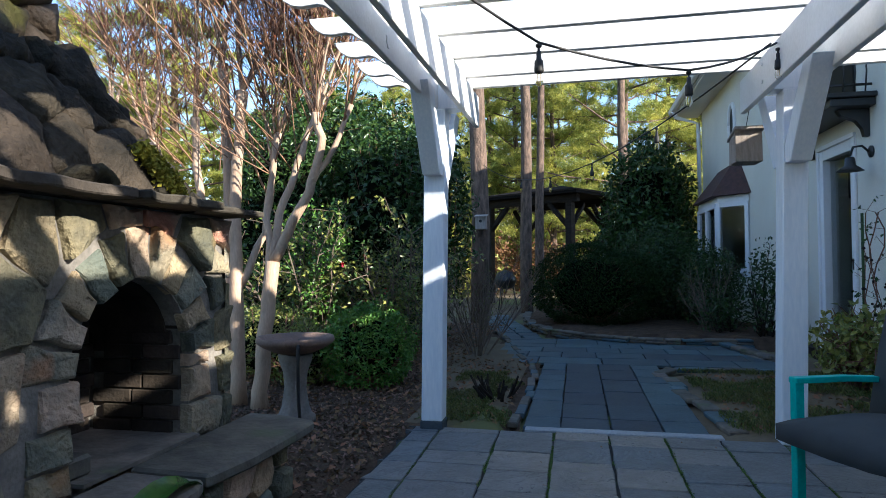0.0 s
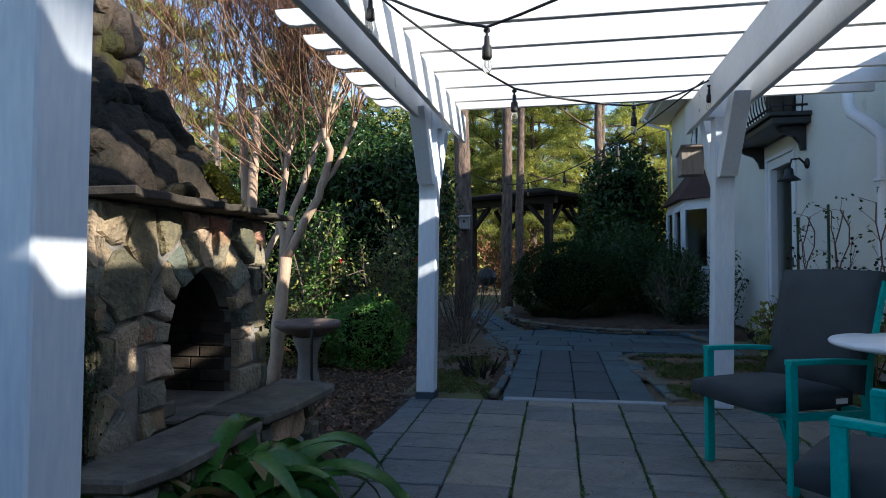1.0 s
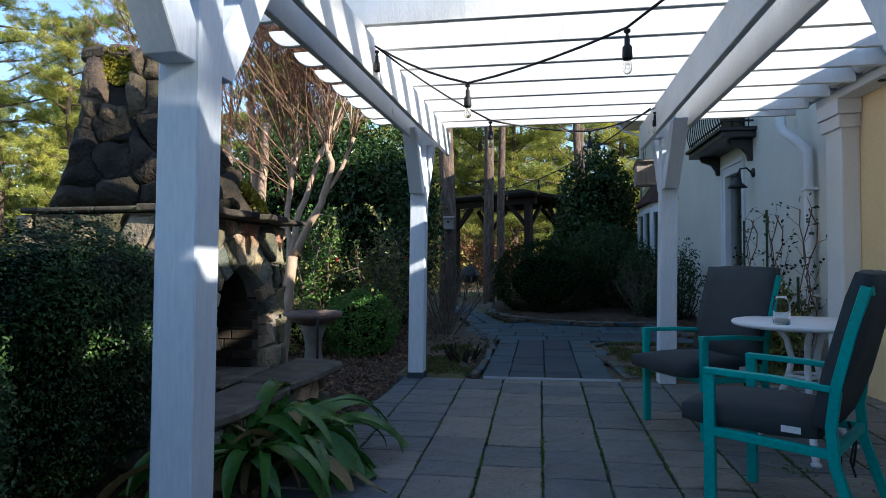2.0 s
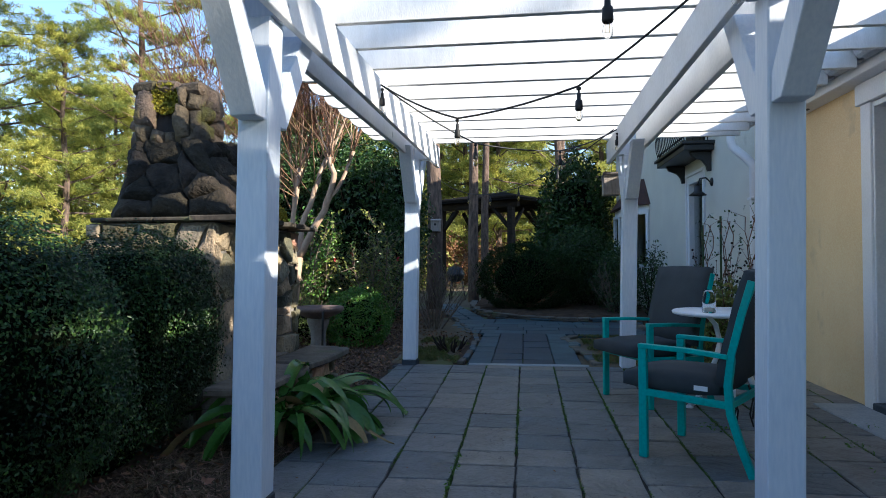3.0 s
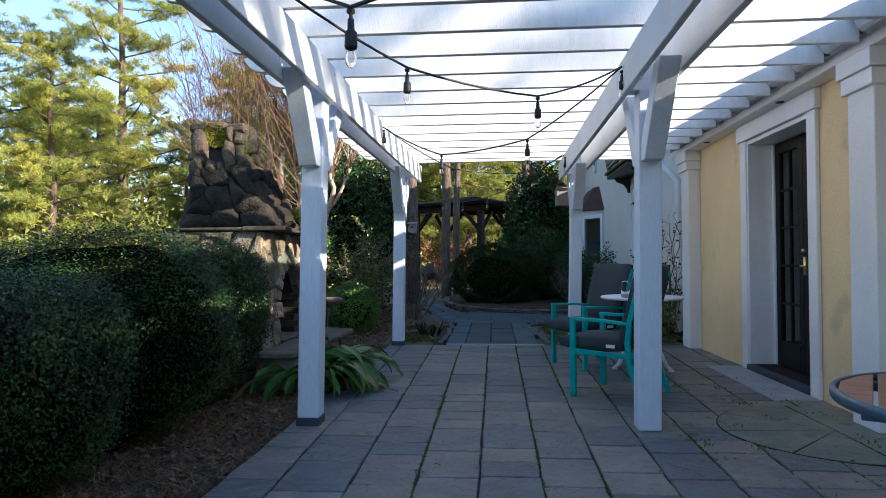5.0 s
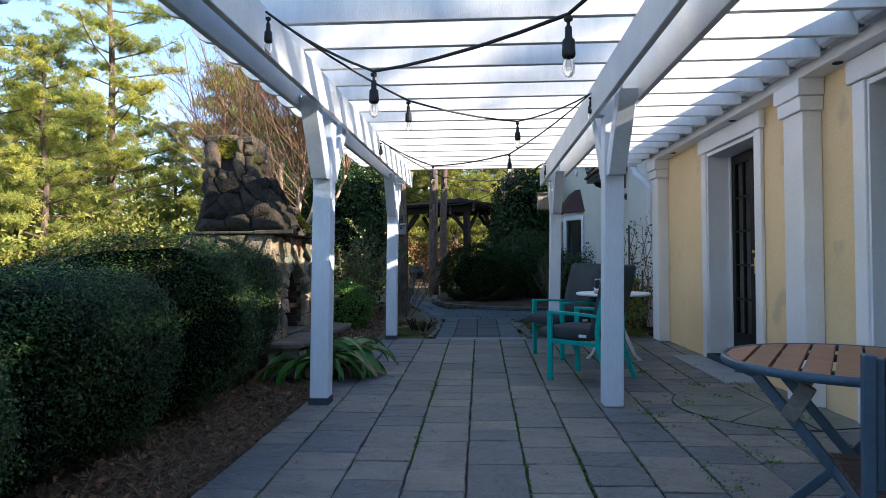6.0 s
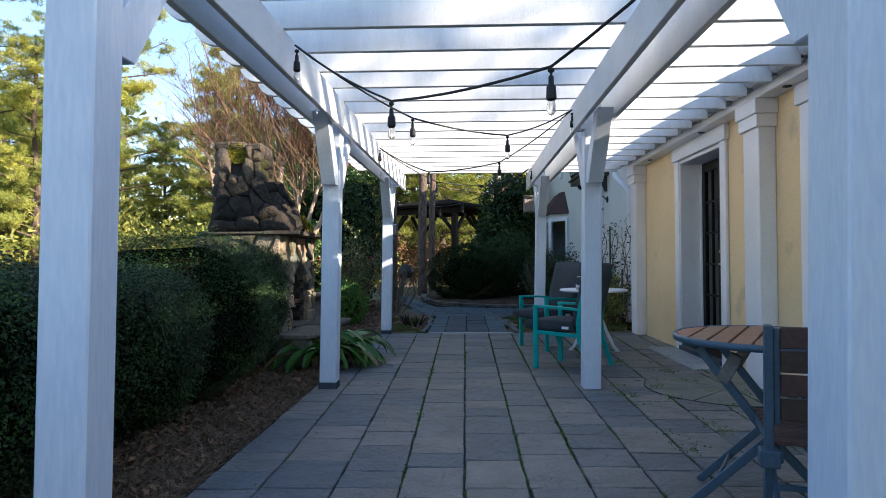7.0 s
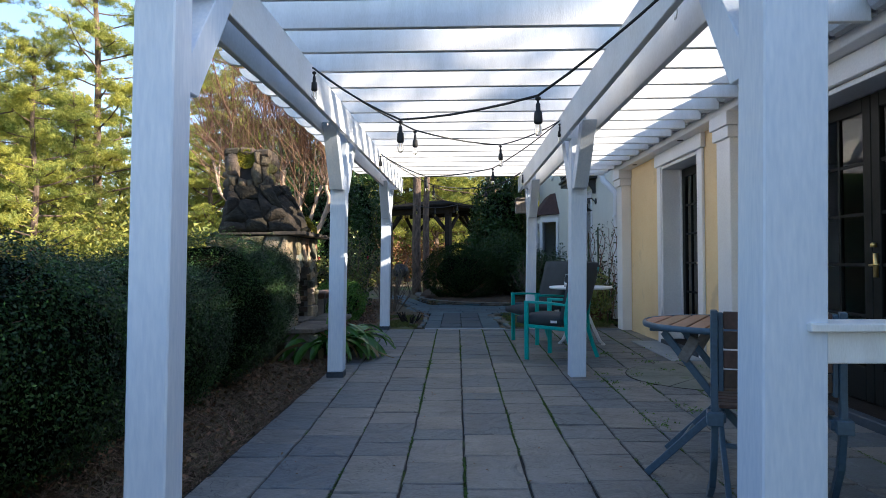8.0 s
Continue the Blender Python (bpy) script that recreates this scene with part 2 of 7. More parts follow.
JOINTMOSS = material("joint_moss", (0.085, 0.17, 0.018), (0.045, 0.09, 0.014), scale=14, rough=0.95, bump=0.9, fine=120)
MOSS = material("moss", (0.34, 0.29, 0.02), (0.17, 0.16, 0.016), scale=18, rough=0.95, bump=0.8)
FIREBRICK = material("sooty_firebrick", (0.065, 0.05, 0.039), (0.02, 0.017, 0.015), spec=0.2, scale=6, rough=0.9, bump=0.5, vary=0.3)
SLAB = material("hearth_slab", (0.165, 0.145, 0.115), (0.075, 0.068, 0.058), scale=6, rough=0.85, bump=0.7, fine=30, vary=0.25, patch=(0.11, 0.12, 0.07), patch_scale=3, patch_at=0.6)
CONCRETE = material("weathered_concrete", (0.22, 0.20, 0.18), (0.14, 0.125, 0.11), scale=10, rough=0.9, bump=0.5, patch=(0.12, 0.14, 0.08), patch_scale=5, patch_at=0.62)
TERRA = material("worn_basin", (0.20, 0.135, 0.105), (0.13, 0.095, 0.08), scale=8, rough=0.85, bump=0.4)
WOODDARK = material("dark_timber", (0.028, 0.021, 0.016), (0.016, 0.012, 0.010), spec=0.2, scale=5, rough=0.8, bump=0.4, stretch=(1, 1, 4))
WOODGREY = material("grey_cedar", (0.38, 0.33, 0.29), (0.26, 0.22, 0.19), scale=6, rough=0.85, bump=0.4, stretch=(8, 8, 1))
# shelter roof: the shade of the trees over it darkens the colour
ROOFDARK = material("board_roof_tree_shade", (0.012, 0.010, 0.009), (0.008, 0.007, 0.007), spec=0.1, scale=6, rough=0.9, bump=0.3)
AWNRED = material("dark_red_shingle", (0.075, 0.033, 0.03), (0.045, 0.024, 0.022), scale=14, rough=0.85, bump=0.4)
PINEBARK = material("pine_bark", (0.20, 0.135, 0.098), (0.065, 0.047, 0.037), scale=9, rough=0.95, bump=1.0, fine=40, stretch=(1.6, 1.6, 0.45), bump_dist=0.03)
MYRTLE = material("myrtle_bark", (0.50, 0.36, 0.25), (0.33, 0.23, 0.16), scale=6, rough=0.75, bump=0.35, stretch=(2, 2, 0.4))
SHOOT = material("young_bark", (0.31, 0.175, 0.098), (0.19, 0.108, 0.064), scale=14, rough=0.7, bump=0.2)
DRYTWIG = material("grey_brown_twig", (0.19, 0.145, 0.11), (0.11, 0.085, 0.065), scale=16, rough=0.85, bump=0.2)
MANTEL = material("dark_mantel_stone", (0.085, 0.072, 0.056), (0.036, 0.032, 0.027), spec=0.2, scale=6, rough=0.9, bump=0.8, fine=35, vary=0.25, patch=(0.11, 0.11, 0.06), patch_scale=4, patch_at=0.62)
TWIG = material("twig_bark", (0.20, 0.095, 0.06), (0.12, 0.062, 0.042), scale=20, rough=0.85, bump=0.2)
# wide dark and yellow clumps paint shaded and sunlit parts of the crowns
NEEDLE = leafy("pine_needle", (0.13, 0.20, 0.05), (0.56, 0.53, 0.10), rough=0.6, glow=0.44, vary=0.35, scale=0.6)
NEEDLE_FAR = leafy("far_foliage", (0.10, 0.15, 0.035), (0.40, 0.37, 0.065), rough=0.6, glow=0.3, vary=0.4, scale=0.35)
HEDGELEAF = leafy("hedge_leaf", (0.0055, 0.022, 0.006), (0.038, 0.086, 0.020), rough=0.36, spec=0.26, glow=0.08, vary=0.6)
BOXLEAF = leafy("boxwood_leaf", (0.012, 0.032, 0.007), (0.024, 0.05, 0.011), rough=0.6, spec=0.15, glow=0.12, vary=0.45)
# near-black colour that stands for deep shade between the leaves
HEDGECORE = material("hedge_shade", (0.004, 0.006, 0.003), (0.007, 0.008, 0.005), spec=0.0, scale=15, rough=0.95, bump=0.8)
DARKLEAF = leafy("dark_glossy_leaf", (0.024, 0.058, 0.014), (0.038, 0.075, 0.018), rough=0.3, spec=0.3, glow=0.12, vary=0.35)
# pale leaf tone; the sun on the camellias is put into its colour
LITLEAF = leafy("leaf_sunlit_tone", (0.12, 0.18, 0.045), (0.30, 0.30, 0.08), rough=0.28, glow=0.32, vary=0.4)
FRESH = leafy("azalea_leaf", (0.065, 0.18, 0.026), (0.12, 0.23, 0.036), rough=0.45, glow=0.2, vary=0.35)
LILYLEAF = leafy("strap_leaf", (0.075, 0.19, 0.034), (0.042, 0.12, 0.022), rough=0.24, glow=0.2, vary=0.25)
LILYDRY = leafy("dry_strap_leaf", (0.30, 0.23, 0.09), (0.2, 0.15, 0.07), rough=0.7, glow=0.2, vary=0.3)
RED = leafy("red_bloom", (0.45, 0.02, 0.03), (0.3, 0.015, 0.03), rough=0.6, glow=0.2)
RUSTBRUSH = leafy("rust_brush_leaf", (0.17, 0.085, 0.03), (0.11, 0.06, 0.025), rough=0.7, glow=0.15, vary=0.4)
RUST = leafy("rust_leaf", (0.30, 0.12, 0.03), (0.22, 0.085, 0.025), rough=0.6, glow=0.25, vary=0.35)


# ---- building blocks ----
def part(name, bm, mat, parent=None, label="", smooth=False):
    """Links a bmesh as one mesh object, under a thing or a part."""
    me = bpy.data.meshes.new(name)
    bm.to_mesh(me)
    bm.free()
    me.materials.append(mat)
    if smooth:
        me.polygons.foreach_set("use_smooth", [True] * len(me.polygons))
    ob = new(name, me)
    ob.parent = parent
    if label:
        ob["label"] = label
    return ob


def raw(name, verts, faces, mat, parent=None, label="", smooth=False):
    me = bpy.data.meshes.new(name)
    me.from_pydata(verts, [], faces)
    me.materials.append(mat)
    if smooth:
        me.polygons.foreach_set("use_smooth", [True] * len(me.polygons))
    ob = new(name, me)
    ob.parent = parent
    if label:
        ob["label"] = label
    return ob


def thing(name, label, category, at=(0, 0, 0), group="", kind=""):
    ob = new(name)
    ob.location = at
    return tagged(ob, label, category, group, kind)


def box(bm, lo, hi, bevel=0.0, m=None):
    """A box between two corners, its edges eased."""
    v = [bm.verts.new((x, y, z)) for x in (lo[0], hi[0]) for y in (lo[1], hi[1]) for z in (lo[2], hi[2])]
    f = [bm.faces.new([v[i] for i in q]) for q in ((0, 1, 3, 2), (4, 6, 7, 5), (0, 4, 5, 1), (2, 3, 7, 6), (0, 2, 6, 4), (1, 5, 7, 3))]
    if m is not None:
        for q in v:
            q.co = m @ q.co
    if bevel:
        es = list({e for q in f for e in q.edges})
        bmesh.ops.bevel(bm, geom=es, offset=bevel, segments=1, affect="EDGES")
    return bm


def boxes(*args, bevel=0.0):
    bm = bmesh.new()
    for lo, hi in args:
        box(bm, lo, hi, bevel)
    return bm


def prism(bm, outline, axis, a, b, bevel=0.0):
    """An outline swept from a to b along an axis. outline: pairs in the other two axes, in x, y, z order."""
    def at(p, d):
        return {"x": (d, p[0], p[1]), "y": (p[0], d, p[1]), "z": (p[0], p[1], d)}[axis]
    va, vb = [bm.verts.new(at(p, a)) for p in outline], [bm.verts.new(at(p, b)) for p in outline]
    n = len(outline)
    fs = [bm.faces.new(va), bm.faces.new(vb[::-1])] + [bm.faces.new((va[i], vb[i], vb[(i + 1) % n], va[(i + 1) % n])) for i in range(n)]
    bmesh.ops.recalc_face_normals(bm, faces=fs)
    if bevel:
        bmesh.ops.bevel(bm, geom=list({e for q in fs for e in q.edges}), offset=bevel, segments=1, affect="EDGES")
    return bm


def rod(V, F, pts, radii, sides=6):
    """Adds a tube along pts to the lists V, F."""
    pts = [Vector(p) for p in pts]
    base = len(V)
    side = None
    for i, p in enumerate(pts):
        d = (pts[min(i + 1, len(pts) - 1)] - pts[max(i - 1, 0)]).normalized()
        if side is None:
            side = d.orthogonal().normalized()
        side = (side - d * side.dot(d)).normalized()
        up = d.cross(side)
        r = radii[i] if hasattr(radii, "__len__") else radii
        for k in range(sides):
            a = 2 * math.pi * k / sides
            V.append(tuple(p + (side * math.cos(a) + up * math.sin(a)) * r))
    for i in range(len(pts) - 1):
        for k in range(sides):
            a, b = base + i * sides + k, base + i * sides + (k + 1) % sides
            F.append((a, b, b + sides, a + sides))
    F.append(tuple(range(base, base + sides))[::-1])
    F.append(tuple(range(len(V) - sides, len(V))))


def rod_part(name, lines, mat, parent=None, label="", sides=8):
    V, F = [], []
    for pts, r in lines:
        rod(V, F, pts, r, sides)
    return raw(name, V, F, mat, parent, label, smooth=True)


def lathe(name, profile, mat, parent=None, label="", at=(0, 0, 0), n=24):
    V, F = [], []
    for r, z in profile:
        for k in range(n):
            a = 2 * math.pi * k / n
            V.append((at[0] + r * math.cos(a), at[1] + r * math.sin(a), at[2] + z))
    for i in range(len(profile) - 1):
        for k in range(n):
            a, b = i * n + k, i * n + (k + 1) % n
            F.append((a, b, b + n, a + n))
    F.append(tuple(range(n))[::-1])
    F.append(tuple(range(len(V) - n, len(V))))
    return raw(name, V, F, mat, parent, label, smooth=True)


rng = np.random.default_rng(7)


def unit(n):
    v = rng.normal(size=(n, 3))
    return v / np.linalg.norm(v, axis=1)[:, None]


def leaves(name, at, size, mat, parent=None, label="", aim=None, slim=0.5, loose=1.0, fold=0.25, needle=False):
    """Many small folded leaves at the given places, each two triangles pairs wide. aim: the way they face."""
    n = len(at)
    size = np.broadcast_to(np.asarray(size, float), (n,)) * rng.uniform(0.7, 1.25, n)
    nor = unit(n) * loose + (aim if aim is not None else 0)
    nor /= np.linalg.norm(nor, axis=1)[:, None] + 1e-9
    d = unit(n)
    d -= nor * (d * nor).sum(1)[:, None]
    d /= np.linalg.norm(d, axis=1)[:, None] + 1e-9
    s = np.cross(nor, d)
    L, W = d * size[:, None], s * (size * slim)[:, None]
    lift = nor * (size * fold)[:, None] * 0.5
    if needle:
        P = np.stack([at - L * 0.5 - W * 0.5, at - L * 0.5 + W * 0.5, at + L * 0.5], 1).reshape(-1, 3)
        T = np.arange(n * 3).reshape(-1, 3)
    else:
        P = np.stack([at - L * 0.5, at + W * 0.5 + lift, at + L * 0.5, at - W * 0.5 + lift], 1).reshape(-1, 3)
        i = np.arange(n) * 4
        T = np.concatenate([np.stack([i, i + 1, i + 2], 1), np.stack([i, i + 2, i + 3], 1)])
    me = bpy.data.meshes.new(name)
    me.vertices.add(len(P))
    me.vertices.foreach_set("co", P.ravel())
    me.loops.add(T.size)
    me.loops.foreach_set("vertex_index", T.ravel().astype(np.int32))
    me.polygons.add(len(T))
    me.polygons.foreach_set("loop_start", np.arange(0, T.size, 3, dtype=np.int32))
    me.update(calc_edges=True)
    me.materials.append(mat)
    ob = new(name, me)
    ob.parent = parent
    if label:
        ob["label"] = label
    return ob


def lump(n, centre, radii, squash=0.0, hollow=0.75):
    """n places near the surface of a lumpy ball, and the outward way."""
    d = unit(n)
    w = np.array([1 + 0.22 * noise.noise(Vector(q) * 2.3 + Vector(centre)) + 0.10 * noise.noise(Vector(q) * 6 + Vector(centre)) for q in d])
    r = rng.uniform(hollow, 1.03, n) * w
    p = d * r[:, None] * np.array(radii)
    return p + np.array(centre), d


# ---- ground ----
def flat(bm, outline, z):
    bm.faces.new([bm.verts.new((x, y, z)) for x, y in outline])
    return bm


def ground_sheet():
    bm = bmesh.new()
    xs = sorted(set([-900, -300, -120, -60] + [i * 1.5 for i in range(-26, 20)] + [60, 120, 300, 900]))
    ys = sorted(set([-900, -300, -120, -60] + [i * 1.5 for i in range(-14, 34)] + [80, 160, 400, 900]))
    grid = {}
    for x in xs:
        for y in ys:
            near = min(1.0, max(0.0, max(abs(x - 1) - 6, abs(y - 2) - 14) / 10))
            grid[x, y] = bm.verts.new((x, y, -0.06 + near * 0.16 * noise.noise(Vector((x * 0.12, y * 0.12, 0)))))
    for i in range(len(xs) - 1):
        for j in range(len(ys) - 1):
            bm.faces.new((grid[xs[i], ys[j]], grid[xs[i + 1], ys[j]], grid[xs[i + 1], ys[j + 1]], grid[xs[i], ys[j + 1]]))
    return part("ground", bm, SOIL, smooth=True)


tagged(ground_sheet(), "bare soil and thin grass under tall pines", "ground", kind="structure")


def bed(name, outline, z, mat, label, category="bed", bumpy=0.02, step=0.16):
    """A gently uneven planted bed inside an outline, its rim sunk into the ground."""
    bm = bmesh.new()
    xs, ys = [p[0] for p in outline], [p[1] for p in outline]
    nx, ny = max(2, int((max(xs) - min(xs)) / step)), max(2, int((max(ys) - min(ys)) / step))

    def inside(x, y):
        c = False
        for (x1, y1), (x2, y2) in zip(outline, outline[1:] + outline[:1]):
            if (y1 > y) != (y2 > y) and x < (x2 - x1) * (y - y1) / (y2 - y1) + x1:
                c = not c
        return c
    g = {}
    for i in range(nx + 1):
        for j in range(ny + 1):
            x, y = min(xs) + (max(xs) - min(xs)) * i / nx, min(ys) + (max(ys) - min(ys)) * j / ny
            d = 1.0 if inside(x, y) else 0.0
            g[i, j] = (bm.verts.new((x, y, z * d - 0.08 * (1 - d) + bumpy * noise.noise(Vector((x * 2.3, y * 2.3, z))))), d)
    for i in range(nx):
        for j in range(ny):
            q = [g[i, j], g[i + 1, j], g[i + 1, j + 1], g[i, j + 1]]
            if sum(a[1] for a in q) >= 1:
                bm.faces.new([a[0] for a in q])
    return tagged(part(name, bm, mat, smooth=True), label, category, kind="structure")


bed("ground_mulch_bed", [(-5.5, -6), (-0.86, -6), (-0.86, 4.75), (-0.15, 4.95), (-0.15, 8.2), (-0.9, 10.0), (-1.2, 12.5), (-5.5, 12.5)], -0.012, MULCH,
    "dark bark mulch bed strewn with leaves", bumpy=0.012)
bed("ground_soil_strip", [(-0.92, 4.82), (-0.22, 4.9), (-0.20, 6.3), (-0.30, 7.6), (-0.6, 8.7), (-0.95, 10.2), (-1.75, 10.2), (-1.35, 8.0), (-1.15, 6.4)], 0.004, SOIL,
    "worn earth with thin grass between the path and the mulch", bumpy=0.012, step=0.10)
bed("ground_lawn_patch", [(1.06, 4.66), (3.05, 4.66), (3.05, 7.5), (1.25, 7.4), (1.1, 6.6)], -0.014, SOIL, "patchy dry grass beside the path", "lawn", bumpy=0.015)
BACK_EDGE = [(2.50, 9.62), (1.60, 9.55), (0.95, 9.68), (0.35, 10.05), (-0.12, 10.65), (-0.45, 11.5), (-0.68, 12.8), (-0.75, 14.2)]
bed("ground_back_bed", BACK_EDGE + [(-0.6, 17), (3.1, 17), (3.1, 9.4)], 0.10, MULCH, "raised shrub bed of dark soil behind a stone edge", bumpy=0.03)


# ---- patio ----
patio = tagged(part("patio", boxes(((-0.84, -8.5, -0.10), (2.99, 4.80, -0.0095))), JOINT), "bluestone flag patio with mossy joints", "patio", kind="structure")
walkway = tagged(part("path", boxes(((-0.12, 4.80, -0.10), (1.08, 7.7, -0.024)), ((-0.75, 7.7, -0.10), (2.45, 10.0, -0.026))), JOINT), "bluestone garden path", "path", kind="structure")
strip = part("threshold_strip", boxes(((-0.10, 4.815, -0.05), (1.13, 4.90, 0.004)), bevel=0.006), STRIP, walkway, "pale stone strip between patio and path")


# ---- pergola ----
BEAM_LO, BEAM_HI, RAFT_HI = 2.13, 2.36, 2.515
pergola = thing("pergola", "white painted timber pergola over the patio with scalloped rafter tails", "pergola")
# each post: x, y, width, depth and the lean it has taken on
POSTS = {"hedge": ((-0.778, 4.73, 0.142, 0.142, 0.017), (-0.772, 0.82, 0.140, 0.142, 0.020), (-0.762, -2.69, 0.146, 0.146, 0.020)),
         "house": ((1.430, 4.73, 0.142, 0.142, 0.020), (1.398, 0.82, 0.142, 0.142, 0.013), (1.352, -2.83, 0.205, 0.190, 0.016))}
# each pair of header boards: the two boards' sides at y = 0.85, and how they run out of square
BEAMS = {"hedge": (((-0.752, -0.714), (-0.578, -0.540)), 0.016), "house": (((1.345, 1.384), (1.560, 1.599)), 0.009)}
for row, posts in POSTS.items():
    pairs, skew = BEAMS[row]
    for x0, y, w, d, lean in posts:
        x1 = x0 + w
        base = 0.05 if row == "hedge" else 0.0
        bm = box(bmesh.new(), (x0, y, base), (x1, y + d, BEAM_LO), 0.006)
        shift = skew * (y - 0.77)
        inner, outer = pairs[0][1] + shift + 0.003, pairs[1][0] + shift - 0.003
        for v in bm.verts:
            v.co.x += lean * max(0.0, v.co.z)
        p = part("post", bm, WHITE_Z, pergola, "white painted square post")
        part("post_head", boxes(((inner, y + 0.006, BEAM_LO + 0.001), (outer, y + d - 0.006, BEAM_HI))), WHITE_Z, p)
        if row == "hedge":
            part("post_base", boxes(((x0 - 0.006, y - 0.006, -0.022), (x1 + 0.006, y + d + 0.006, 0.05)), bevel=0.005), STONE_DARK, p, "dark stone plinth")
        for s in (-1, 1):
            if s < 0 and y < -2:
                continue
            f = y if s < 0 else y + d
            prof = [(0, 1.68), (0.095, 1.68), (0.46, 2.20), (0.31, 2.20), (0, 1.80)]
            bm = prism(bmesh.new(), [(f + s * a, b) for a, b in prof], "x", x0 + 0.012, x1 - 0.012, 0.004)
            for v in bm.verts:
                v.co.x += lean * v.co.z
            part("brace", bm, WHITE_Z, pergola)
    for a, b in pairs:
        bm = boxes(((a, -2.95, BEAM_LO), (b, 5.38, BEAM_HI)), bevel=0.004)
        for v in bm.verts:
            v.co.x += skew * (v.co.y - 0.85)
        part("beam", bm, WHITE, pergola, "white doubled header board")
        for _, y, w, d, _ in posts:
            for dz in (0.06, 0.17):
                xo = (a - 0.006 if a == pairs[0][0] else b) + skew * (y - 0.77)
                part("bolt", boxes(((xo, y + 0.07, BEAM_LO + dz), (xo + 0.006, y + 0.088, BEAM_LO + dz + 0.018)), bevel=0.002), TRIM, pergola)
RAFT_Y = [5.10, 4.83] + [4.42 - 0.41 * k for k in range(18)]
tail = [(-1.255, RAFT_HI), (-1.245, RAFT_HI - 0.028), (-1.215, RAFT_HI - 0.066), (-1.17, RAFT_HI - 0.094), (-1.12, RAFT_HI - 0.103), (-1.07, RAFT_HI - 0.100), (-1.03, RAFT_HI - 0.097),
        (-0.99, RAFT_HI - 0.108), (-0.955, RAFT_HI - 0.135), (-0.92, BEAM_HI), (2.70, BEAM_HI), (2.70, RAFT_HI)]
for y in RAFT_Y:
    part("rafter", prism(bmesh.new(), tail, "y", y, y + 0.040, 0.003), WHITE, pergola)


# ---- house ----
house = thing("house", "two-storey stucco house with yellow garden wing and cream tall wing", "house")
WX = 2.97
DOOR_A, DOOR_B = (1.90, 3.10), (-1.35, 0.27)


def wall_with_holes(name, x0, x1, y0, y1, z0, z1, holes, mat, parent, label):
    """A thick wall along y; holes (ya, yb, za, zb) go right through it."""
    bm = bmesh.new()
    cuts = sorted(holes)
    y = y0
    for ya, yb, za, zb in cuts:
        box(bm, (x0, y, z0), (x1, ya, z1))
        if za > z0:
            box(bm, (x0, ya, z0), (x1, yb, za))
        box(bm, (x0, ya, zb), (x1, yb, z1))
        y = yb
    box(bm, (x0, y, z0), (x1, y1, z1))
    bmesh.ops.remove_doubles(bm, verts=bm.verts, dist=0.0005)
    return part(name, bm, mat, parent, label)


wall_with_holes("garden_wing_wall", WX, WX + 0.34, -9.0, 4.86, -0.1, 2.62,
                [(DOOR_B[0], DOOR_B[1], -0.1, 2.20), (DOOR_A[0], DOOR_A[1], -0.1, 2.20)], STUCCO_Y, house, "rough yellow stucco wall")
TX = 3.13
wall_with_holes("tall_wing_wall", TX, TX + 0.30, 4.862, 16.2, -0.1, 4.75,
                [(8.02, 8.98, 0.05, 2.40), (12.35, 14.75, 0.85, 2.30)], STUCCO_W, house, "cream stucco wall of the tall wing")
part("end_wall", boxes(((TX + 0.30, 15.9, -0.1), (12.0, 16.2, 4.75))), STUCCO_W, house)
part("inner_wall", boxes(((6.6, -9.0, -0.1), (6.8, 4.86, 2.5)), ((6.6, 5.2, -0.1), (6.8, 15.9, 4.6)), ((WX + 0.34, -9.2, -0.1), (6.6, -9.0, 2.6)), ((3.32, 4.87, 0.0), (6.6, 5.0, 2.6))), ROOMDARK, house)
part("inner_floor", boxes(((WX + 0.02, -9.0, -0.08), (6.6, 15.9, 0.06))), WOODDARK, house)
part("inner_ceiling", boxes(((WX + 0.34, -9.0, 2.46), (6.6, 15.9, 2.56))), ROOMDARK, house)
# low roof of the garden wing and its eave
bm = prism(bmesh.new(), [(2.66, 2.50), (2.66, 2.54), (6.0, 3.40), (9.5, 2.5)], "y", -9.3, 4.861)
part("garden_wing_roof", bm, SHINGLE, house, "low dark shingle roof")
part("eave_soffit", boxes(((2.778, -9.3, 2.44), (2.968, 4.95, 2.50)), bevel=0.004), TRIM, house)
for y in (4.0, 2.2, 0.45, -1.3):
    lathe("soffit_light", [(0.034, 0.0), (0.034, -0.006), (0.026, -0.007), (0.024, 0.02)], BLACK, house, "small dark recessed light", at=(2.875, y, 2.3595), n=16)
part("eave_board", boxes(((2.80, -9.3, 2.36), (2.968, 4.95, 2.438)), bevel=0.006), TRIM, house)
gut = [(2.775, 2.52), (2.775, 2.418), (2.70, 2.412), (2.675, 2.43), (2.655, 2.475), (2.632, 2.495), (2.628, 2.515), (2.642, 2.518), (2.648, 2.502), (2.668, 2.484), (2.686, 2.438), (2.703, 2.424), (2.765, 2.428), (2.765, 2.52)]
# gutter stubs between the rafter ends
for a, b in zip(sorted(RAFT_Y)[:-1], sorted(RAFT_Y)[1:]):
    part("gutter", prism(bmesh.new(), gut, "y", a + 0.062, b - 0.022), GUTTER, house, "length of curled metal gutter")
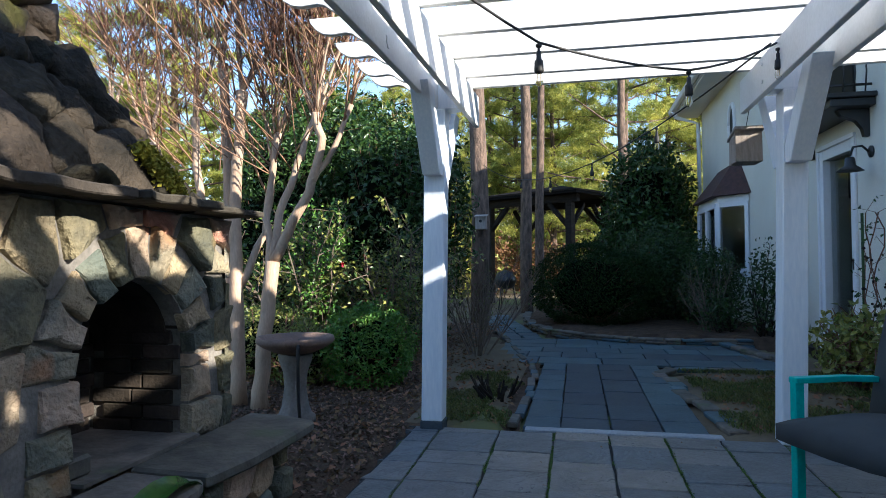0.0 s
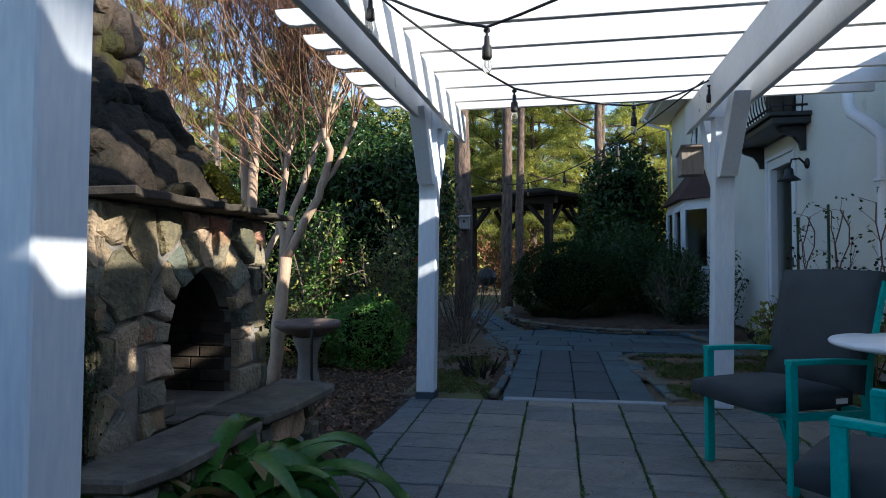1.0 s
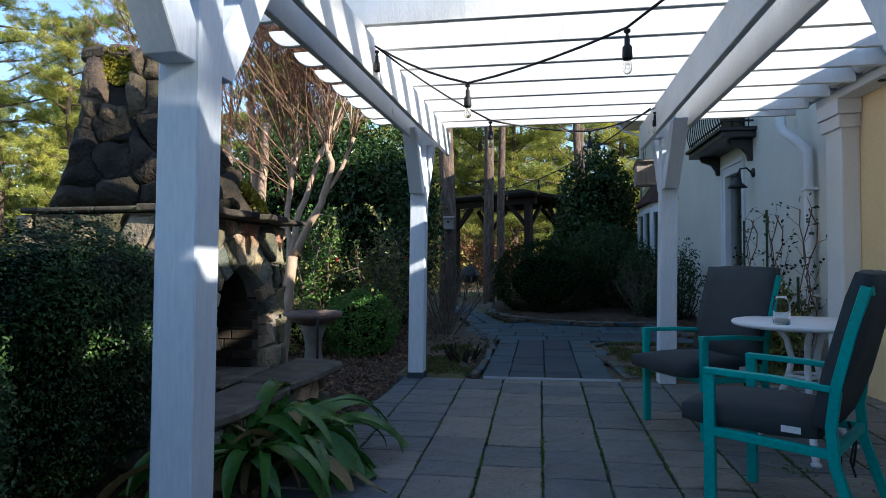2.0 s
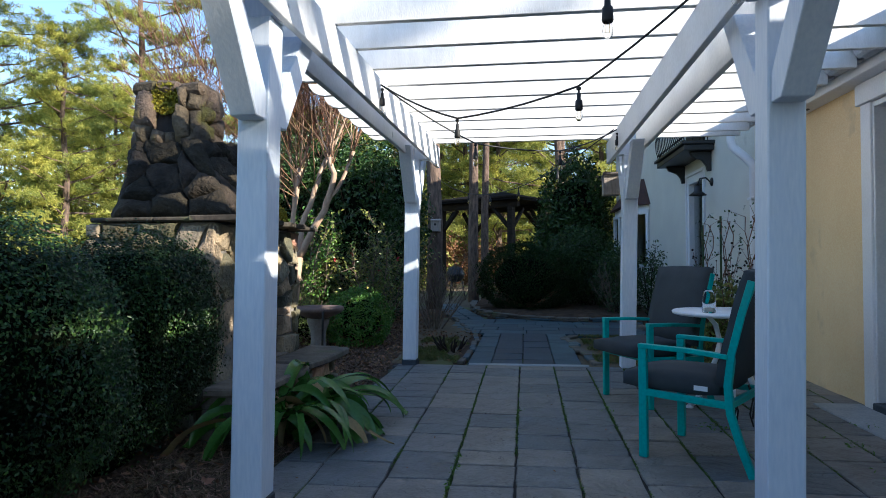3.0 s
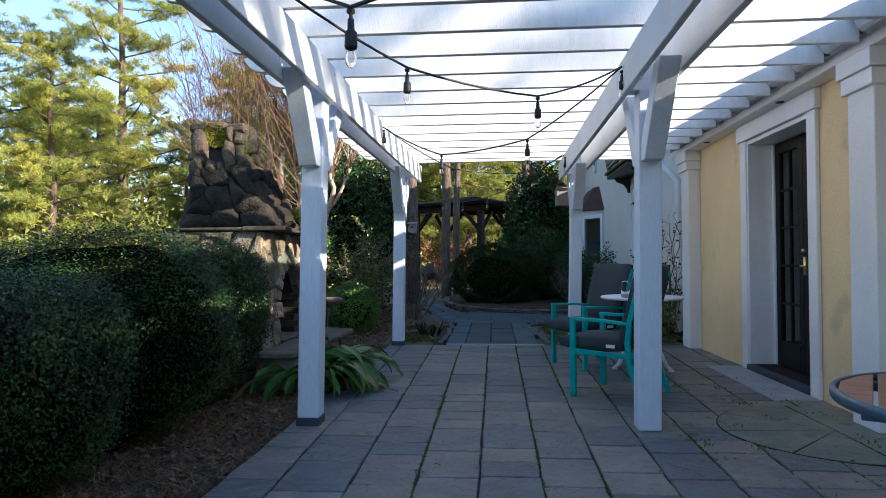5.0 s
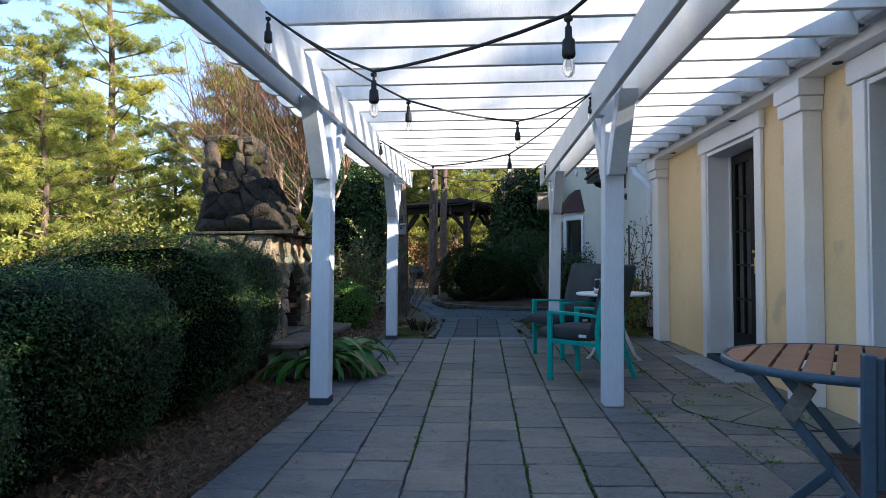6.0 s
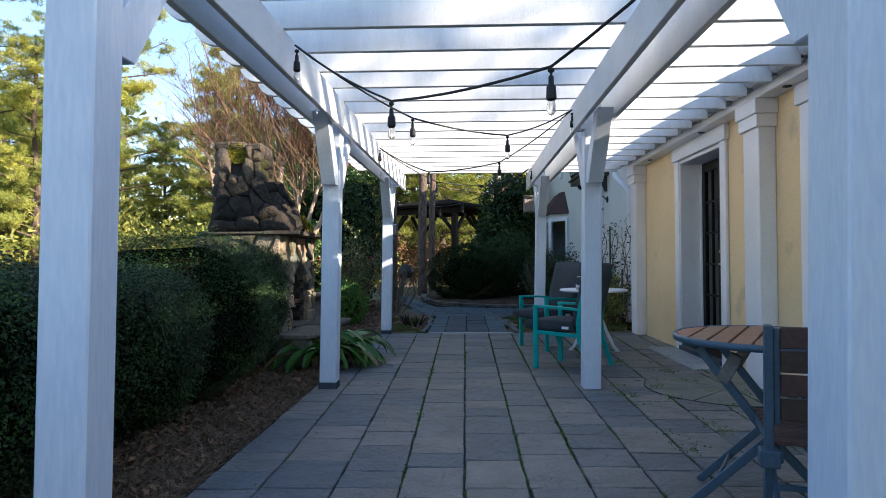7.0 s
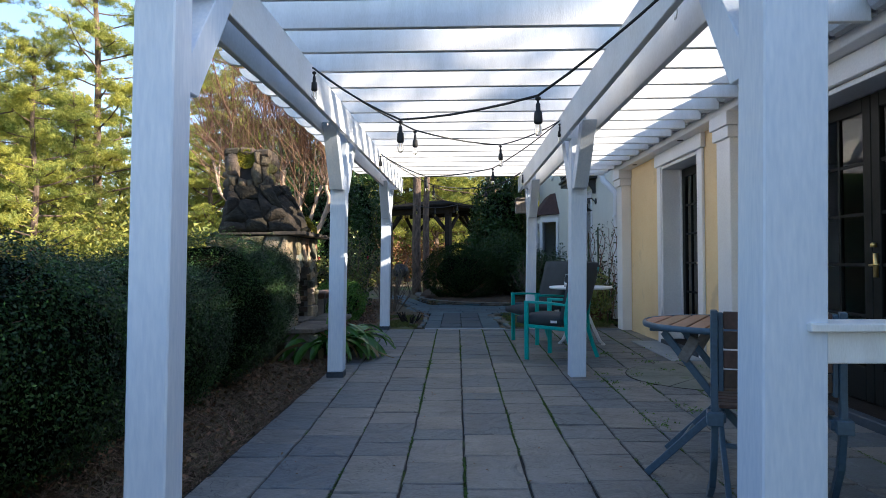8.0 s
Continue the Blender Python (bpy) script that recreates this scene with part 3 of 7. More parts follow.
# roof of the tall wing
bm = prism(bmesh.new(), [(2.62, 4.62), (2.62, 4.74), (7.5, 6.6), (12.6, 4.7), (12.6, 4.6)], "y", 5.0, 16.7)
part("tall_wing_roof", bm, SHINGLE, house, "dark shingle roof")
part("tall_wing_fascia", boxes(((2.60, 4.99, 4.56), (3.13, 16.71, 4.619)), ((2.57, 4.99, 4.60), (2.599, 16.71, 4.76)), bevel=0.004), TRIM, house)
part("tall_wing_gutter", prism(bmesh.new(), [(2.568, 4.74), (2.568, 4.64), (2.53, 4.62), (2.48, 4.65), (2.46, 4.74)], "y", 4.99, 16.72), TRIM, house, "white gutter")
rod_part("corner_downspout", [([(2.51, 16.3, 4.66), (2.60, 16.3, 4.5), (3.03, 16.1, 4.3), (3.06, 16.1, 0.1)], 0.045)], TRIM, house)
part("gable_wall", prism(bmesh.new(), [(3.13, 4.6), (12.0, 4.6), (7.5, 6.3)], "y", 5.0, 5.2), STUCCO_W, house)
part("gable_side_wall", boxes(((3.44, 4.864, -0.1), (12.0, 5.1, 4.6))), STUCCO_W, house)


def pilaster(y0, y1, x0):
    bm = boxes(((x0, y0, 0.0), (WX - 0.002, y1, 2.14)), bevel=0.006)
    p = part("pilaster", bm, TRIM, house, "white boxed pilaster")
    part("capital", boxes(((x0 - 0.028, y0 - 0.028, 2.13), (WX - 0.003, y1 + 0.028, 2.235)), ((x0 - 0.048, y0 - 0.048, 2.236), (WX - 0.003, y1 + 0.048, 2.358)), bevel=0.005), TRIM, p)
    return p


pilaster(4.55, 4.84, 2.83)
pilaster(0.83, 1.12, 2.83)


def french_door(name, ya, yb, label):
    """Dark double glazed doors set deep in a white cased opening."""
    d = thing(name, label, "door", kind="structure")
    bm = bmesh.new()
    for y0, y1 in ((yb + 0.001, yb + 0.135), (ya - 0.135, ya - 0.001)):
        box(bm, (WX - 0.035, y0, 0.0), (WX - 0.002, y1, 2.20), 0.005)
    part("casing", bm, TRIM, d, "white door casing")
    part("header_board", boxes(((WX - 0.055, ya - 0.17, 2.202), (WX - 0.002, yb + 0.17, 2.356)), bevel=0.006), TRIM, d)
    bm = bmesh.new()
    for y0, y1 in ((yb - 0.022, yb - 0.001), (ya + 0.001, ya + 0.022)):
        box(bm, (WX - 0.02, y0, 0.06), (WX + 0.30, y1, 2.198), 0.003)
    box(bm, (WX - 0.018, ya + 0.023, 2.16), (WX + 0.30, yb - 0.023, 2.197), 0.003)
    for y0, y1 in ((yb - 0.06, yb - 0.024), (ya + 0.024, ya + 0.06)):
        box(bm, (WX + 0.20, y0, 0.062), (WX + 0.28, y1, 2.158), 0.003)
    part("jamb_lining", bm, TRIM, d)
    part("door_sill", boxes(((WX - 0.05, ya + 0.002, -0.02), (WX + 0.30, yb - 0.002, 0.058)), bevel=0.006), STONE_DARK, d)
    mid = (ya + yb) / 2
    for k, (y0, y1) in enumerate(((ya + 0.062, mid - 0.003), (mid + 0.003, yb - 0.062))):
        xa, xb = WX + 0.215, WX + 0.26
        bm = bmesh.new()
        s = 0.085
        box(bm, (xa, y0, 0.07), (xb, y0 + s, 2.15), 0.004)
        box(bm, (xa, y1 - s, 0.07), (xb, y1, 2.15), 0.004)
        box(bm, (xa, y0 + s, 0.07), (xb, y1 - s, 0.30), 0.004)
        box(bm, (xa, y0 + s, 2.05), (xb, y1 - s, 2.15), 0.004)
        leaf = part("door_leaf", bm, DOORBLACK, d, "dark painted glazed door leaf")
        bm = bmesh.new()
        yc = (y0 + y1) / 2
        box(bm, (xa + 0.008, yc - 0.011, 0.30), (xb - 0.008, yc + 0.011, 2.05))
        for r in range(1, 5):
            z = 0.30 + 1.75 * r / 5
            box(bm, (xa + 0.01, y0 + s, z - 0.011), (xb - 0.01, y1 - s, z + 0.011))
        part("glazing_bar", bm, DOORBLACK, leaf)
        pane = part("pane", boxes(((xa + 0.020, y0 + s, 0.30), (xa + 0.025, y1 - s, 2.05))), PANE, leaf)
        if k == 0:
            rod_part("door_handle", [([(xa - 0.05, y1 - 0.04, 1.0), (xa, y1 - 0.04, 1.0)], 0.008), ([(xa - 0.05, y1 - 0.04, 1.0), (xa - 0.055, y1 - 0.14, 1.005)], 0.008),
                                     ([(xa - 0.006, y1 - 0.04, 0.92), (xa - 0.006, y1 - 0.04, 1.08)], 0.018)], BRASS, leaf, "brass lever handle")
            lathe("door_lock", [(0.02, 0), (0.02, 0.02), (0.012, 0.03)], BRASS, leaf, at=(xa - 0.02, y1 - 0.04, 1.12), n=10)
    return d


french_door("door_1", *DOOR_A, "dark glazed double doors recessed in white casing")
french_door("door_2", *DOOR_B, "dark glazed double doors behind a white rail")
tagged(part("door_step", boxes(((2.60, 1.72, -0.03), (2.93, 3.28, 0.012)), bevel=0.006), STRIP), "pale stone strip before the doors", "step", kind="structure")


# ---- house fittings ----
def tall_door():
    d = thing("door_3", "white framed glazed garden door in the cream wall", "door", kind="structure")
    ya, yb, za, zb = 8.02, 8.98, 0.05, 2.40
    bm = bmesh.new()
    box(bm, (TX - 0.01, ya + 0.001, za + 0.001), (TX + 0.13, ya + 0.10, zb - 0.001), 0.004)
    box(bm, (TX - 0.01, yb - 0.10, za + 0.001), (TX + 0.13, yb - 0.001, zb - 0.001), 0.004)
    box(bm, (TX - 0.01, ya + 0.10, zb - 0.12), (TX + 0.13, yb - 0.10, zb - 0.001), 0.004)
    box(bm, (TX - 0.01, ya + 0.10, za + 0.001), (TX + 0.13, yb - 0.10, za + 0.2), 0.004)
    part("door_frame", bm, TRIM, d)
    part("casing", boxes(((TX - 0.03, ya - 0.05, 0.0), (TX - 0.002, ya - 0.001, zb)), ((TX - 0.03, yb + 0.001, 0.0), (TX - 0.002, yb + 0.05, zb)), ((TX - 0.034, ya - 0.05, zb + 0.001), (TX - 0.002, yb + 0.05, zb + 0.05)), bevel=0.004), TRIM, d, "white door casing")
    g = part("pane", boxes(((TX + 0.07, ya + 0.10, za + 0.2), (TX + 0.076, yb - 0.10, zb - 0.12))), PANE, d)
    part("door_handle", boxes(((TX - 0.02, ya + 0.05, 1.0), (TX + 0.028, ya + 0.07, 1.12)), bevel=0.004), BLACK, d)


tall_door()


def bay_window():
    b = thing("window_1", "white bay window with a dark red shingled hood", "bay window", kind="structure")
    plan = [(TX - 0.002, 12.2), (2.72, 12.68), (2.72, 14.4), (TX - 0.002, 14.9)]
    part("window_sill", prism(bmesh.new(), [(x - (0.06 if x < 3 else 0), y) for x, y in plan], "z", 0.82, 0.90, 0.004), TRIM, b)
    part("bay_skirt", prism(bmesh.new(), [(x + (0.05 if x < 3 else 0), y) for x, y in plan], "z", -0.1, 0.818), STUCCO_W, b)
    part("bay_head", prism(bmesh.new(), plan, "z", 2.14, 2.26, 0.004), TRIM, b)
    for (x0, y0), (x1, y1) in zip(plan, plan[1:]):
        a, c = Vector((x0, y0, 0)), Vector((x1, y1, 0))
        n = 2 if y1 - y0 > 1 else 1
        length = (c - a).length
        m = Matrix.Translation(a) @ (c - a).to_track_quat("X", "Z").to_matrix().to_4x4()
        for k in range(n):
            s0, s1 = length * k / n, length * (k + 1) / n
            bm = bmesh.new()
            for lo, hi in (((s0, -0.04, 0.902), (s0 + 0.07, 0.04, 2.138)), ((s1 - 0.07, -0.04, 0.902), (s1, 0.04, 2.138)),
                           ((s0 + 0.07, -0.035, 0.902), (s1 - 0.07, 0.035, 0.98)), ((s0 + 0.07, -0.035, 2.06), (s1 - 0.07, 0.035, 2.138))):
                box(bm, lo, hi, 0.004, m)
            fr = part("window_frame", bm, TRIM, b)
            g = part("pane", box(bmesh.new(), (s0 + 0.07, -0.004, 0.98), (s1 - 0.07, 0.004, 2.06), 0, m), PANE, fr)
    # hipped hood
    bm = bmesh.new()
    low = [bm.verts.new((x, y, 2.262)) for x, y in ((TX - 0.002, 12.05), (2.60, 12.58), (2.60, 14.5), (TX - 0.002, 15.05))]
    top = [bm.verts.new((x, y, 2.88)) for x, y in ((TX - 0.002, 12.75), (TX - 0.10, 12.95), (TX - 0.10, 14.1), (TX - 0.002, 14.3))]
    for i in range(3):
        bm.faces.new((low[i], low[i + 1], top[i + 1], top[i]))
    bm.faces.new(top)
    bm.faces.new(low[::-1])
    part("hood", bm, AWNRED, b, "dark red shingled hood")


bay_window()


def oval_window():
    w = thing("window_2", "small oval window with white frame", "window", kind="structure")
    V, F = [], []
    ring = [(TX - 0.01, 13.25 + 0.22 * math.cos(a * math.pi / 12), 3.675 + 0.36 * math.sin(a * math.pi / 12)) for a in range(25)]
    rod(V, F, ring, 0.045, 6)
    raw("window_frame", V, F, TRIM, w, smooth=True)
    bm = bmesh.new()
    prism(bm, [(13.25 + 0.21 * math.cos(a * math.pi / 12), 3.675 + 0.35 * math.sin(a * math.pi / 12)) for a in range(24)], "x", TX - 0.012, TX - 0.006)
    part("pane", bm, DOORBLACK, w)


oval_window()


def balcony():
    b = thing("balcony", "black iron balcony on curved timber brackets", "balcony")
    part("deck", boxes(((2.72, 7.50, 2.72), (TX - 0.002, 9.35, 2.80)), ((2.68, 7.46, 2.801), (TX - 0.002, 9.39, 2.85)), bevel=0.008), BLACK, b)
    for y in (7.68, 9.17):
        prof = [(TX - 0.002, 2.44), (TX - 0.05, 2.44), (TX - 0.07, 2.52), (TX - 0.13, 2.60), (TX - 0.26, 2.65), (TX - 0.30, 2.718), (TX - 0.002, 2.718)]
        part("bracket", prism(bmesh.new(), prof, "y", y - 0.035, y + 0.035, 0.004), BLACK, b)
    for z, r in ((3.62, 0.02), (2.93, 0.014)):
        rod_part("rail", [([(TX - 0.03, 7.52, z), (2.74, 7.52, z), (2.74, 9.33, z), (TX - 0.03, 9.33, z)], r)], BLACK, b)
    n = 17
    for k in range(n):
        y = 7.55 + 1.75 * k / (n - 1)
        rod_part("baluster", [([(2.74, y, 2.85), (2.70, y, 3.0), (2.69, y, 3.15), (2.74, y, 3.35), (2.74, y, 3.62)], 0.008)], BLACK, b, sides=5)
    for k in range(3):
        x = 2.84 + 0.1 * k
        rod_part("baluster", [([(x, 7.52, 2.85), (x, 7.48, 3.05), (x, 7.52, 3.35), (x, 7.52, 3.62)], 0.008)], BLACK, b, sides=5)
    part("balcony_door", boxes(((TX - 0.03, 7.95, 2.86), (TX - 0.003, 8.95, 4.3)), bevel=0.004), DOORBLACK, b)
    b.location.z = -0.10


balcony()


def lantern():
    w = thing("wall_lamp", "black barn lamp on a gooseneck arm", "wall lamp")
    lathe("backplate", [(0.06, 0), (0.06, 0.015), (0.03, 0.03)], BLACK, w, at=(0, 0, 0), n=14).matrix_local = pose(TX - 0.003, 7.62, 2.18, 0, -90, 0)
    rod_part("arm", [([(TX - 0.03, 7.62, 2.18), (TX - 0.09, 7.62, 2.24), (TX - 0.17, 7.62, 2.23), (TX - 0.20, 7.62, 2.14)], 0.012)], BLACK, w)
    lathe("shade", [(0.035, 0.14), (0.045, 0.12), (0.05, 0.06), (0.125, 0.0), (0.12, 0.0), (0.04, 0.05)], BLACK, w, at=(TX - 0.20, 7.62, 1.99), n=18)


lantern()


def downspout():
    d = thing("downspout", "white painted rain pipe with a swan-neck bend", "rain pipe")
    x = TX - 0.07
    V, F = [], []
    rod(V, F, [(2.87, 5.96, 2.72), (2.87, 5.96, 2.46), (2.885, 5.945, 2.38), (2.98, 5.86, 2.26), (x, 5.80, 2.15), (x, 5.78, 2.03), (x, 5.78, 0.12), (x - 0.05, 5.78, 0.05)], 0.05, 8)
    raw("pipe", V, F, TRIM, d, smooth=True)
    for z in (1.75, 0.7):
        part("strap", boxes(((x - 0.055, 5.715, z), (TX - 0.002, 5.845, z + 0.03)), bevel=0.003), TRIM, d)


downspout()


def side_rail():
    r = thing("rail", "white painted timber rail between post and house", "rail")
    part("cap", boxes(((1.50, -2.855, 0.818), (WX - 0.002, -2.70, 0.845)), bevel=0.004), WHITE, r)
    part("board", boxes(((1.552, -2.82, 0.715), (WX - 0.002, -2.775, 0.817)), bevel=0.004), WHITE, r)
    part("lower_board", boxes(((1.552, -2.82, 0.10), (WX - 0.002, -2.775, 0.19)), bevel=0.004), WHITE, r)


side_rail()


# ---- stone fireplace ----
def clip_poly(poly, p, n):
    """The part of a polygon on the side of p that n points away from."""
    out = []
    for a, b in zip(poly, poly[1:] + poly[:1]):
        da, db = (a[0] - p[0]) * n[0] + (a[1] - p[1]) * n[1], (b[0] - p[0]) * n[0] + (b[1] - p[1]) * n[1]
        if da <= 0:
            out.append(a)
        if (da < 0) != (db < 0) and da != db:
            t = da / (da - db)
            out.append((a[0] + (b[0] - a[0]) * t, a[1] + (b[1] - a[1]) * t))
    return out


def cells(seeds, dummies, bounds, spread=0.010):
    """Uneven cells round the seeds; each seed's weight makes it larger or smaller."""
    weight = {id(s): random.uniform(-spread, spread) for s in seeds}
    for s in seeds:
        poly = list(bounds)
        for o in seeds + dummies:
            if o is s:
                continue
            n = (o[0] - s[0], o[1] - s[1])
            q = n[0] ** 2 + n[1] ** 2
            if q < 0.8:
                k = 0.5 + (weight[id(s)] - weight[id(o)]) / (2 * q) if id(o) in weight else 0.5
                k = min(0.75, max(0.25, k))
                poly = clip_poly(poly, (s[0] + n[0] * k, s[1] + n[1] * k), n)
            if len(poly) < 3:
                break
        if len(poly) >= 3:
            yield poly


def stone(parent, poly, lift, mat, name="stone", gap=0.012, proud=0.05, crag=0.010, cut=0.085, dome=0.0):
    """One rough stone from an outline on a face; lift turns (u, v, out) into a place."""
    cx, cy = sum(p[0] for p in poly) / len(poly), sum(p[1] for p in poly) / len(poly)
    size = max(math.hypot(p[0] - cx, p[1] - cy) for p in poly)
    if size < 0.03:
        return
    pts = []
    for a, b in zip(poly, poly[1:] + poly[:1]):
        k = max(1, int(math.hypot(a[0] - b[0], a[1] - b[1]) / cut))
        for i in range(k):
            j = 0.0 if i == 0 else random.uniform(-0.007, 0.007)
            pts.append((a[0] + (b[0] - a[0]) * i / k + j, a[1] + (b[1] - a[1]) * i / k + j))
    n = len(pts)
    tilt = (random.uniform(-0.28, 0.28), random.uniform(-0.28, 0.28))
    h = proud * random.uniform(0.55, 1.25)
    seed = Vector((random.uniform(0, 50), random.uniform(0, 50), 0))
    V, F = [], []
    rings = ((0.0, 0.0, -0.03), (0.0, 0.002, h * 0.50), (0.0, 0.010, h * 0.86), (0.14, 0.014, h * (1 + 0.4 * dome)), (0.52, 0.014, h * (1.04 + 0.9 * dome)))
    for part_in, shrink, out in rings:
        for x, y in pts:
            d = math.hypot(x - cx, y - cy) + 1e-6
            k = max(0.15, (1 - (gap + shrink) / d) * (1 - part_in))
            px, py = cx + (x - cx) * k, cy + (y - cy) * k
            o = out
            if out > 0:
                o += ((px - cx) * tilt[0] + (py - cy) * tilt[1]) * 0.5 + crag * (noise.noise(Vector((px * 9, py * 9, 0)) + seed) + 0.6 * noise.noise(Vector((px * 24, py * 24, 4)) + seed))
            V.append(tuple(lift(px, py, o)))
    V.append(tuple(lift(cx, cy, h * (1.04 + dome) + crag * noise.noise(Vector((cx * 9, cy * 9, 0)) + seed))))
    m = len(rings)
    for r in range(m - 1):
        for i in range(n):
            F.append((r * n + i, r * n + (i + 1) % n, (r + 1) * n + (i + 1) % n, (r + 1) * n + i))
    for i in range(n):
        F.append(((m - 1) * n + i, (m - 1) * n + (i + 1) % n, m * n))
    return raw(name, V, F, mat, parent, smooth=dome > 0)


def scatter(n, w, h, keep, apart):
    pts = []
    for _ in range(4000):
        p = (random.uniform(0, w), random.uniform(0, h))
        if keep(*p) and all((p[0] - q[0]) ** 2 + ((p[1] - q[1]) * 1.25) ** 2 > apart ** 2 for q in pts):
            pts.append(p)
        if len(pts) >= n:
            break
    return pts


def fireplace():
    random.seed(11)
    f = thing("fireplace", "rustic fieldstone outdoor fireplace with arched firebox and tapering chimney", "fireplace")
    X, X2, Y0, Y1 = -1.44, -2.36, 2.02, 3.50
    c, spring, r, zb = 2.83, 0.70, 0.345, 0.33
    # mortar body round the firebox
    part("mortar_core", boxes(((X2 + 0.03, Y0 + 0.03, -0.05), (X - 0.03, c - r, 1.325))), MORTAR, f)
    part("mortar_core", boxes(((X2 + 0.03, c + r, -0.05), (X - 0.03, Y1 - 0.03, 1.325))), MORTAR, f)
    part("mortar_core", boxes(((X2 + 0.03, c - r, -0.05), (X - 0.03, c + r, zb))), MORTAR, f)
    part("mortar_core", boxes(((X2 + 0.03, c - r, zb), (-1.98, c + r, 1.325))), MORTAR, f)
    arch = [(c - r, 1.325), (c - r, spring)] + [(c - r * math.cos(a * math.pi / 14), spring + r * math.sin(a * math.pi / 14)) for a in range(1, 14)] + [(c + r, spring), (c + r, 1.325)]
    part("mortar_core", prism(bmesh.new(), arch, "x", -1.98, X - 0.03), MORTAR, f)
    # firebricks at the back and sides of the firebox
    for row in range(10):
        z = zb + 0.068 * row
        off = 0.11 if row % 2 else 0.0
        y = c - r - off
        while y < c + r:
            a, b = max(y + 0.004, c - r + 0.002), min(y + 0.216, c + r - 0.002)
            if b - a > 0.03:
                part("firebrick", boxes(((-1.99, a, z + 0.003), (-1.955, b, z + 0.064)), bevel=0.004), FIREBRICK, f)
            y += 0.22
        for s in (-1, 1):
            x = -1.95 + off * 0.5
            while x < X - 0.14:
                y0 = c + s * r
                lo, hi = (y0 - 0.025, y0 - 0.002) if s > 0 else (y0 + 0.002, y0 + 0.025)
                part("firebrick", boxes(((x + 0.003, lo, z + 0.003), (min(x + 0.2, X - 0.06), hi, z + 0.064)), bevel=0.004), FIREBRICK, f)
                x += 0.206
    part("firebox_floor", boxes(((-1.98, c - r + 0.003, zb), (X + 0.03, c + r - 0.003, zb + 0.014))), SLAB, f)
    soffit = [(c - r * math.cos(a * math.pi / 14), spring + r * math.sin(a * math.pi / 14)) for a in range(15)]
    inner = [(c + (y - c) * 0.965, spring + (z - spring) * 0.965) for y, z in reversed(soffit)]
    part("firebox_lining", prism(bmesh.new(), soffit + inner, "x", -1.975, X - 0.13), FIREBRICK, f, "sooty arched firebox lining")
    # front face
    w, h = Y1 - Y0, 1.325
    cu, R = c - Y0, 0.345

    def lift_front(u, v, o):
        return (X - 0.03 + o, Y0 + u, v)
    R2 = 0.54
    n = 11
    for k in range(n):
        a0, a1 = math.pi * k / n, math.pi * (k + 1) / n
        R3 = R2 + random.uniform(-0.06, 0.05)
        Rn = R - random.uniform(0.0, 0.03)
        stone(f, [(cu + Rn * math.cos(a0), spring + Rn * math.sin(a0)), (cu + R3 * math.cos(a0), spring + R3 * math.sin(a0)),
                  (cu + R3 * math.cos(a1), spring + R3 * math.sin(a1)), (cu + Rn * math.cos(a1), spring + Rn * math.sin(a1))], lift_front, FIELDSTONE, proud=0.036, gap=0.010, crag=0.018, cut=0.06)
    for s in (-1, 1):
        z = 0.30
        while z < spring - 0.04:
            z2 = min(z + random.uniform(0.11, 0.2), spring)
            q = sorted((cu + s * (R - random.uniform(0.0, 0.035)), cu + s * (R2 + random.uniform(-0.06, 0.03))))
            stone(f, [(q[0], z), (q[1], z), (q[1], z2), (q[0], z2)], lift_front, FIELDSTONE, proud=0.036, gap=0.010, crag=0.018, cut=0.06)
            z = z2

    def outside(u, v):
        return (math.hypot(u - cu, v - spring) > R2 + 0.07 if v > spring else abs(u - cu) > R2 + 0.06 or v < 0.25)
    seeds = scatter(60, w, h, outside, 0.19)
    dum = []
    for u, v in seeds:
        if v > spring:
            d = math.hypot(u - cu, v - spring)
            k = (2 * R2 - d) / d
            if 0 < k:
                dum.append((cu + (u - cu) * k, spring + (v - spring) * k))
        elif v <= 0.25 and abs(u - cu) < R2 + 0.05:
            dum.append((u, 0.62 - v))
        elif v > 0.25:
            s = 1 if u > cu else -1
            dum.append((cu + s * (2 * R2 - abs(u - cu)), v))
    for poly in cells(seeds, dum, [(0, 0), (w, 0), (w, h), (0, h)]):
        stone(f, poly, lift_front, FIELDSTONE, proud=0.032, gap=0.011, crag=0.018, cut=0.06)
    # sides
    d = X - X2
    for y, s in ((Y0, -1), (Y1, 1)):
        seeds = scatter(30, d, h, lambda u, v: True, 0.2)
        for poly in cells(seeds, [], [(0, 0), (d, 0), (d, h), (0, h)]):
            poly = poly if s < 0 else poly[::-1]
            stone(f, poly, lambda u, v, o, y=y, s=s: (X2 + u, y + s * (o - 0.03), v), FIELDSTONE, proud=0.035)
    # chimney: a broad dark shoulder of big stones, and a paler block of upright stones on it
    B = [Vector(p) for p in ((-2.20, 2.13, 1.355), (-1.38, 2.13, 1.355), (-1.38, 3.12, 1.355), (-2.20, 3.16, 1.355))]
    M = [Vector(p) for p in ((-2.22, 2.40, 1.92), (-1.74, 2.40, 1.92), (-1.74, 2.73, 1.92), (-2.22, 2.73, 1.92))]
    N = [Vector(p) for p in ((-2.24, 2.43, 1.89), (-1.77, 2.43, 1.89), (-1.77, 2.72, 1.89), (-2.24, 2.72, 1.89))]
    T = [Vector(p) for p in ((-2.28, 2.50, 2.33), (-1.80, 2.50, 2.31), (-1.80, 2.71, 2.31), (-2.28, 2.71, 2.33))]
    bm = bmesh.new()
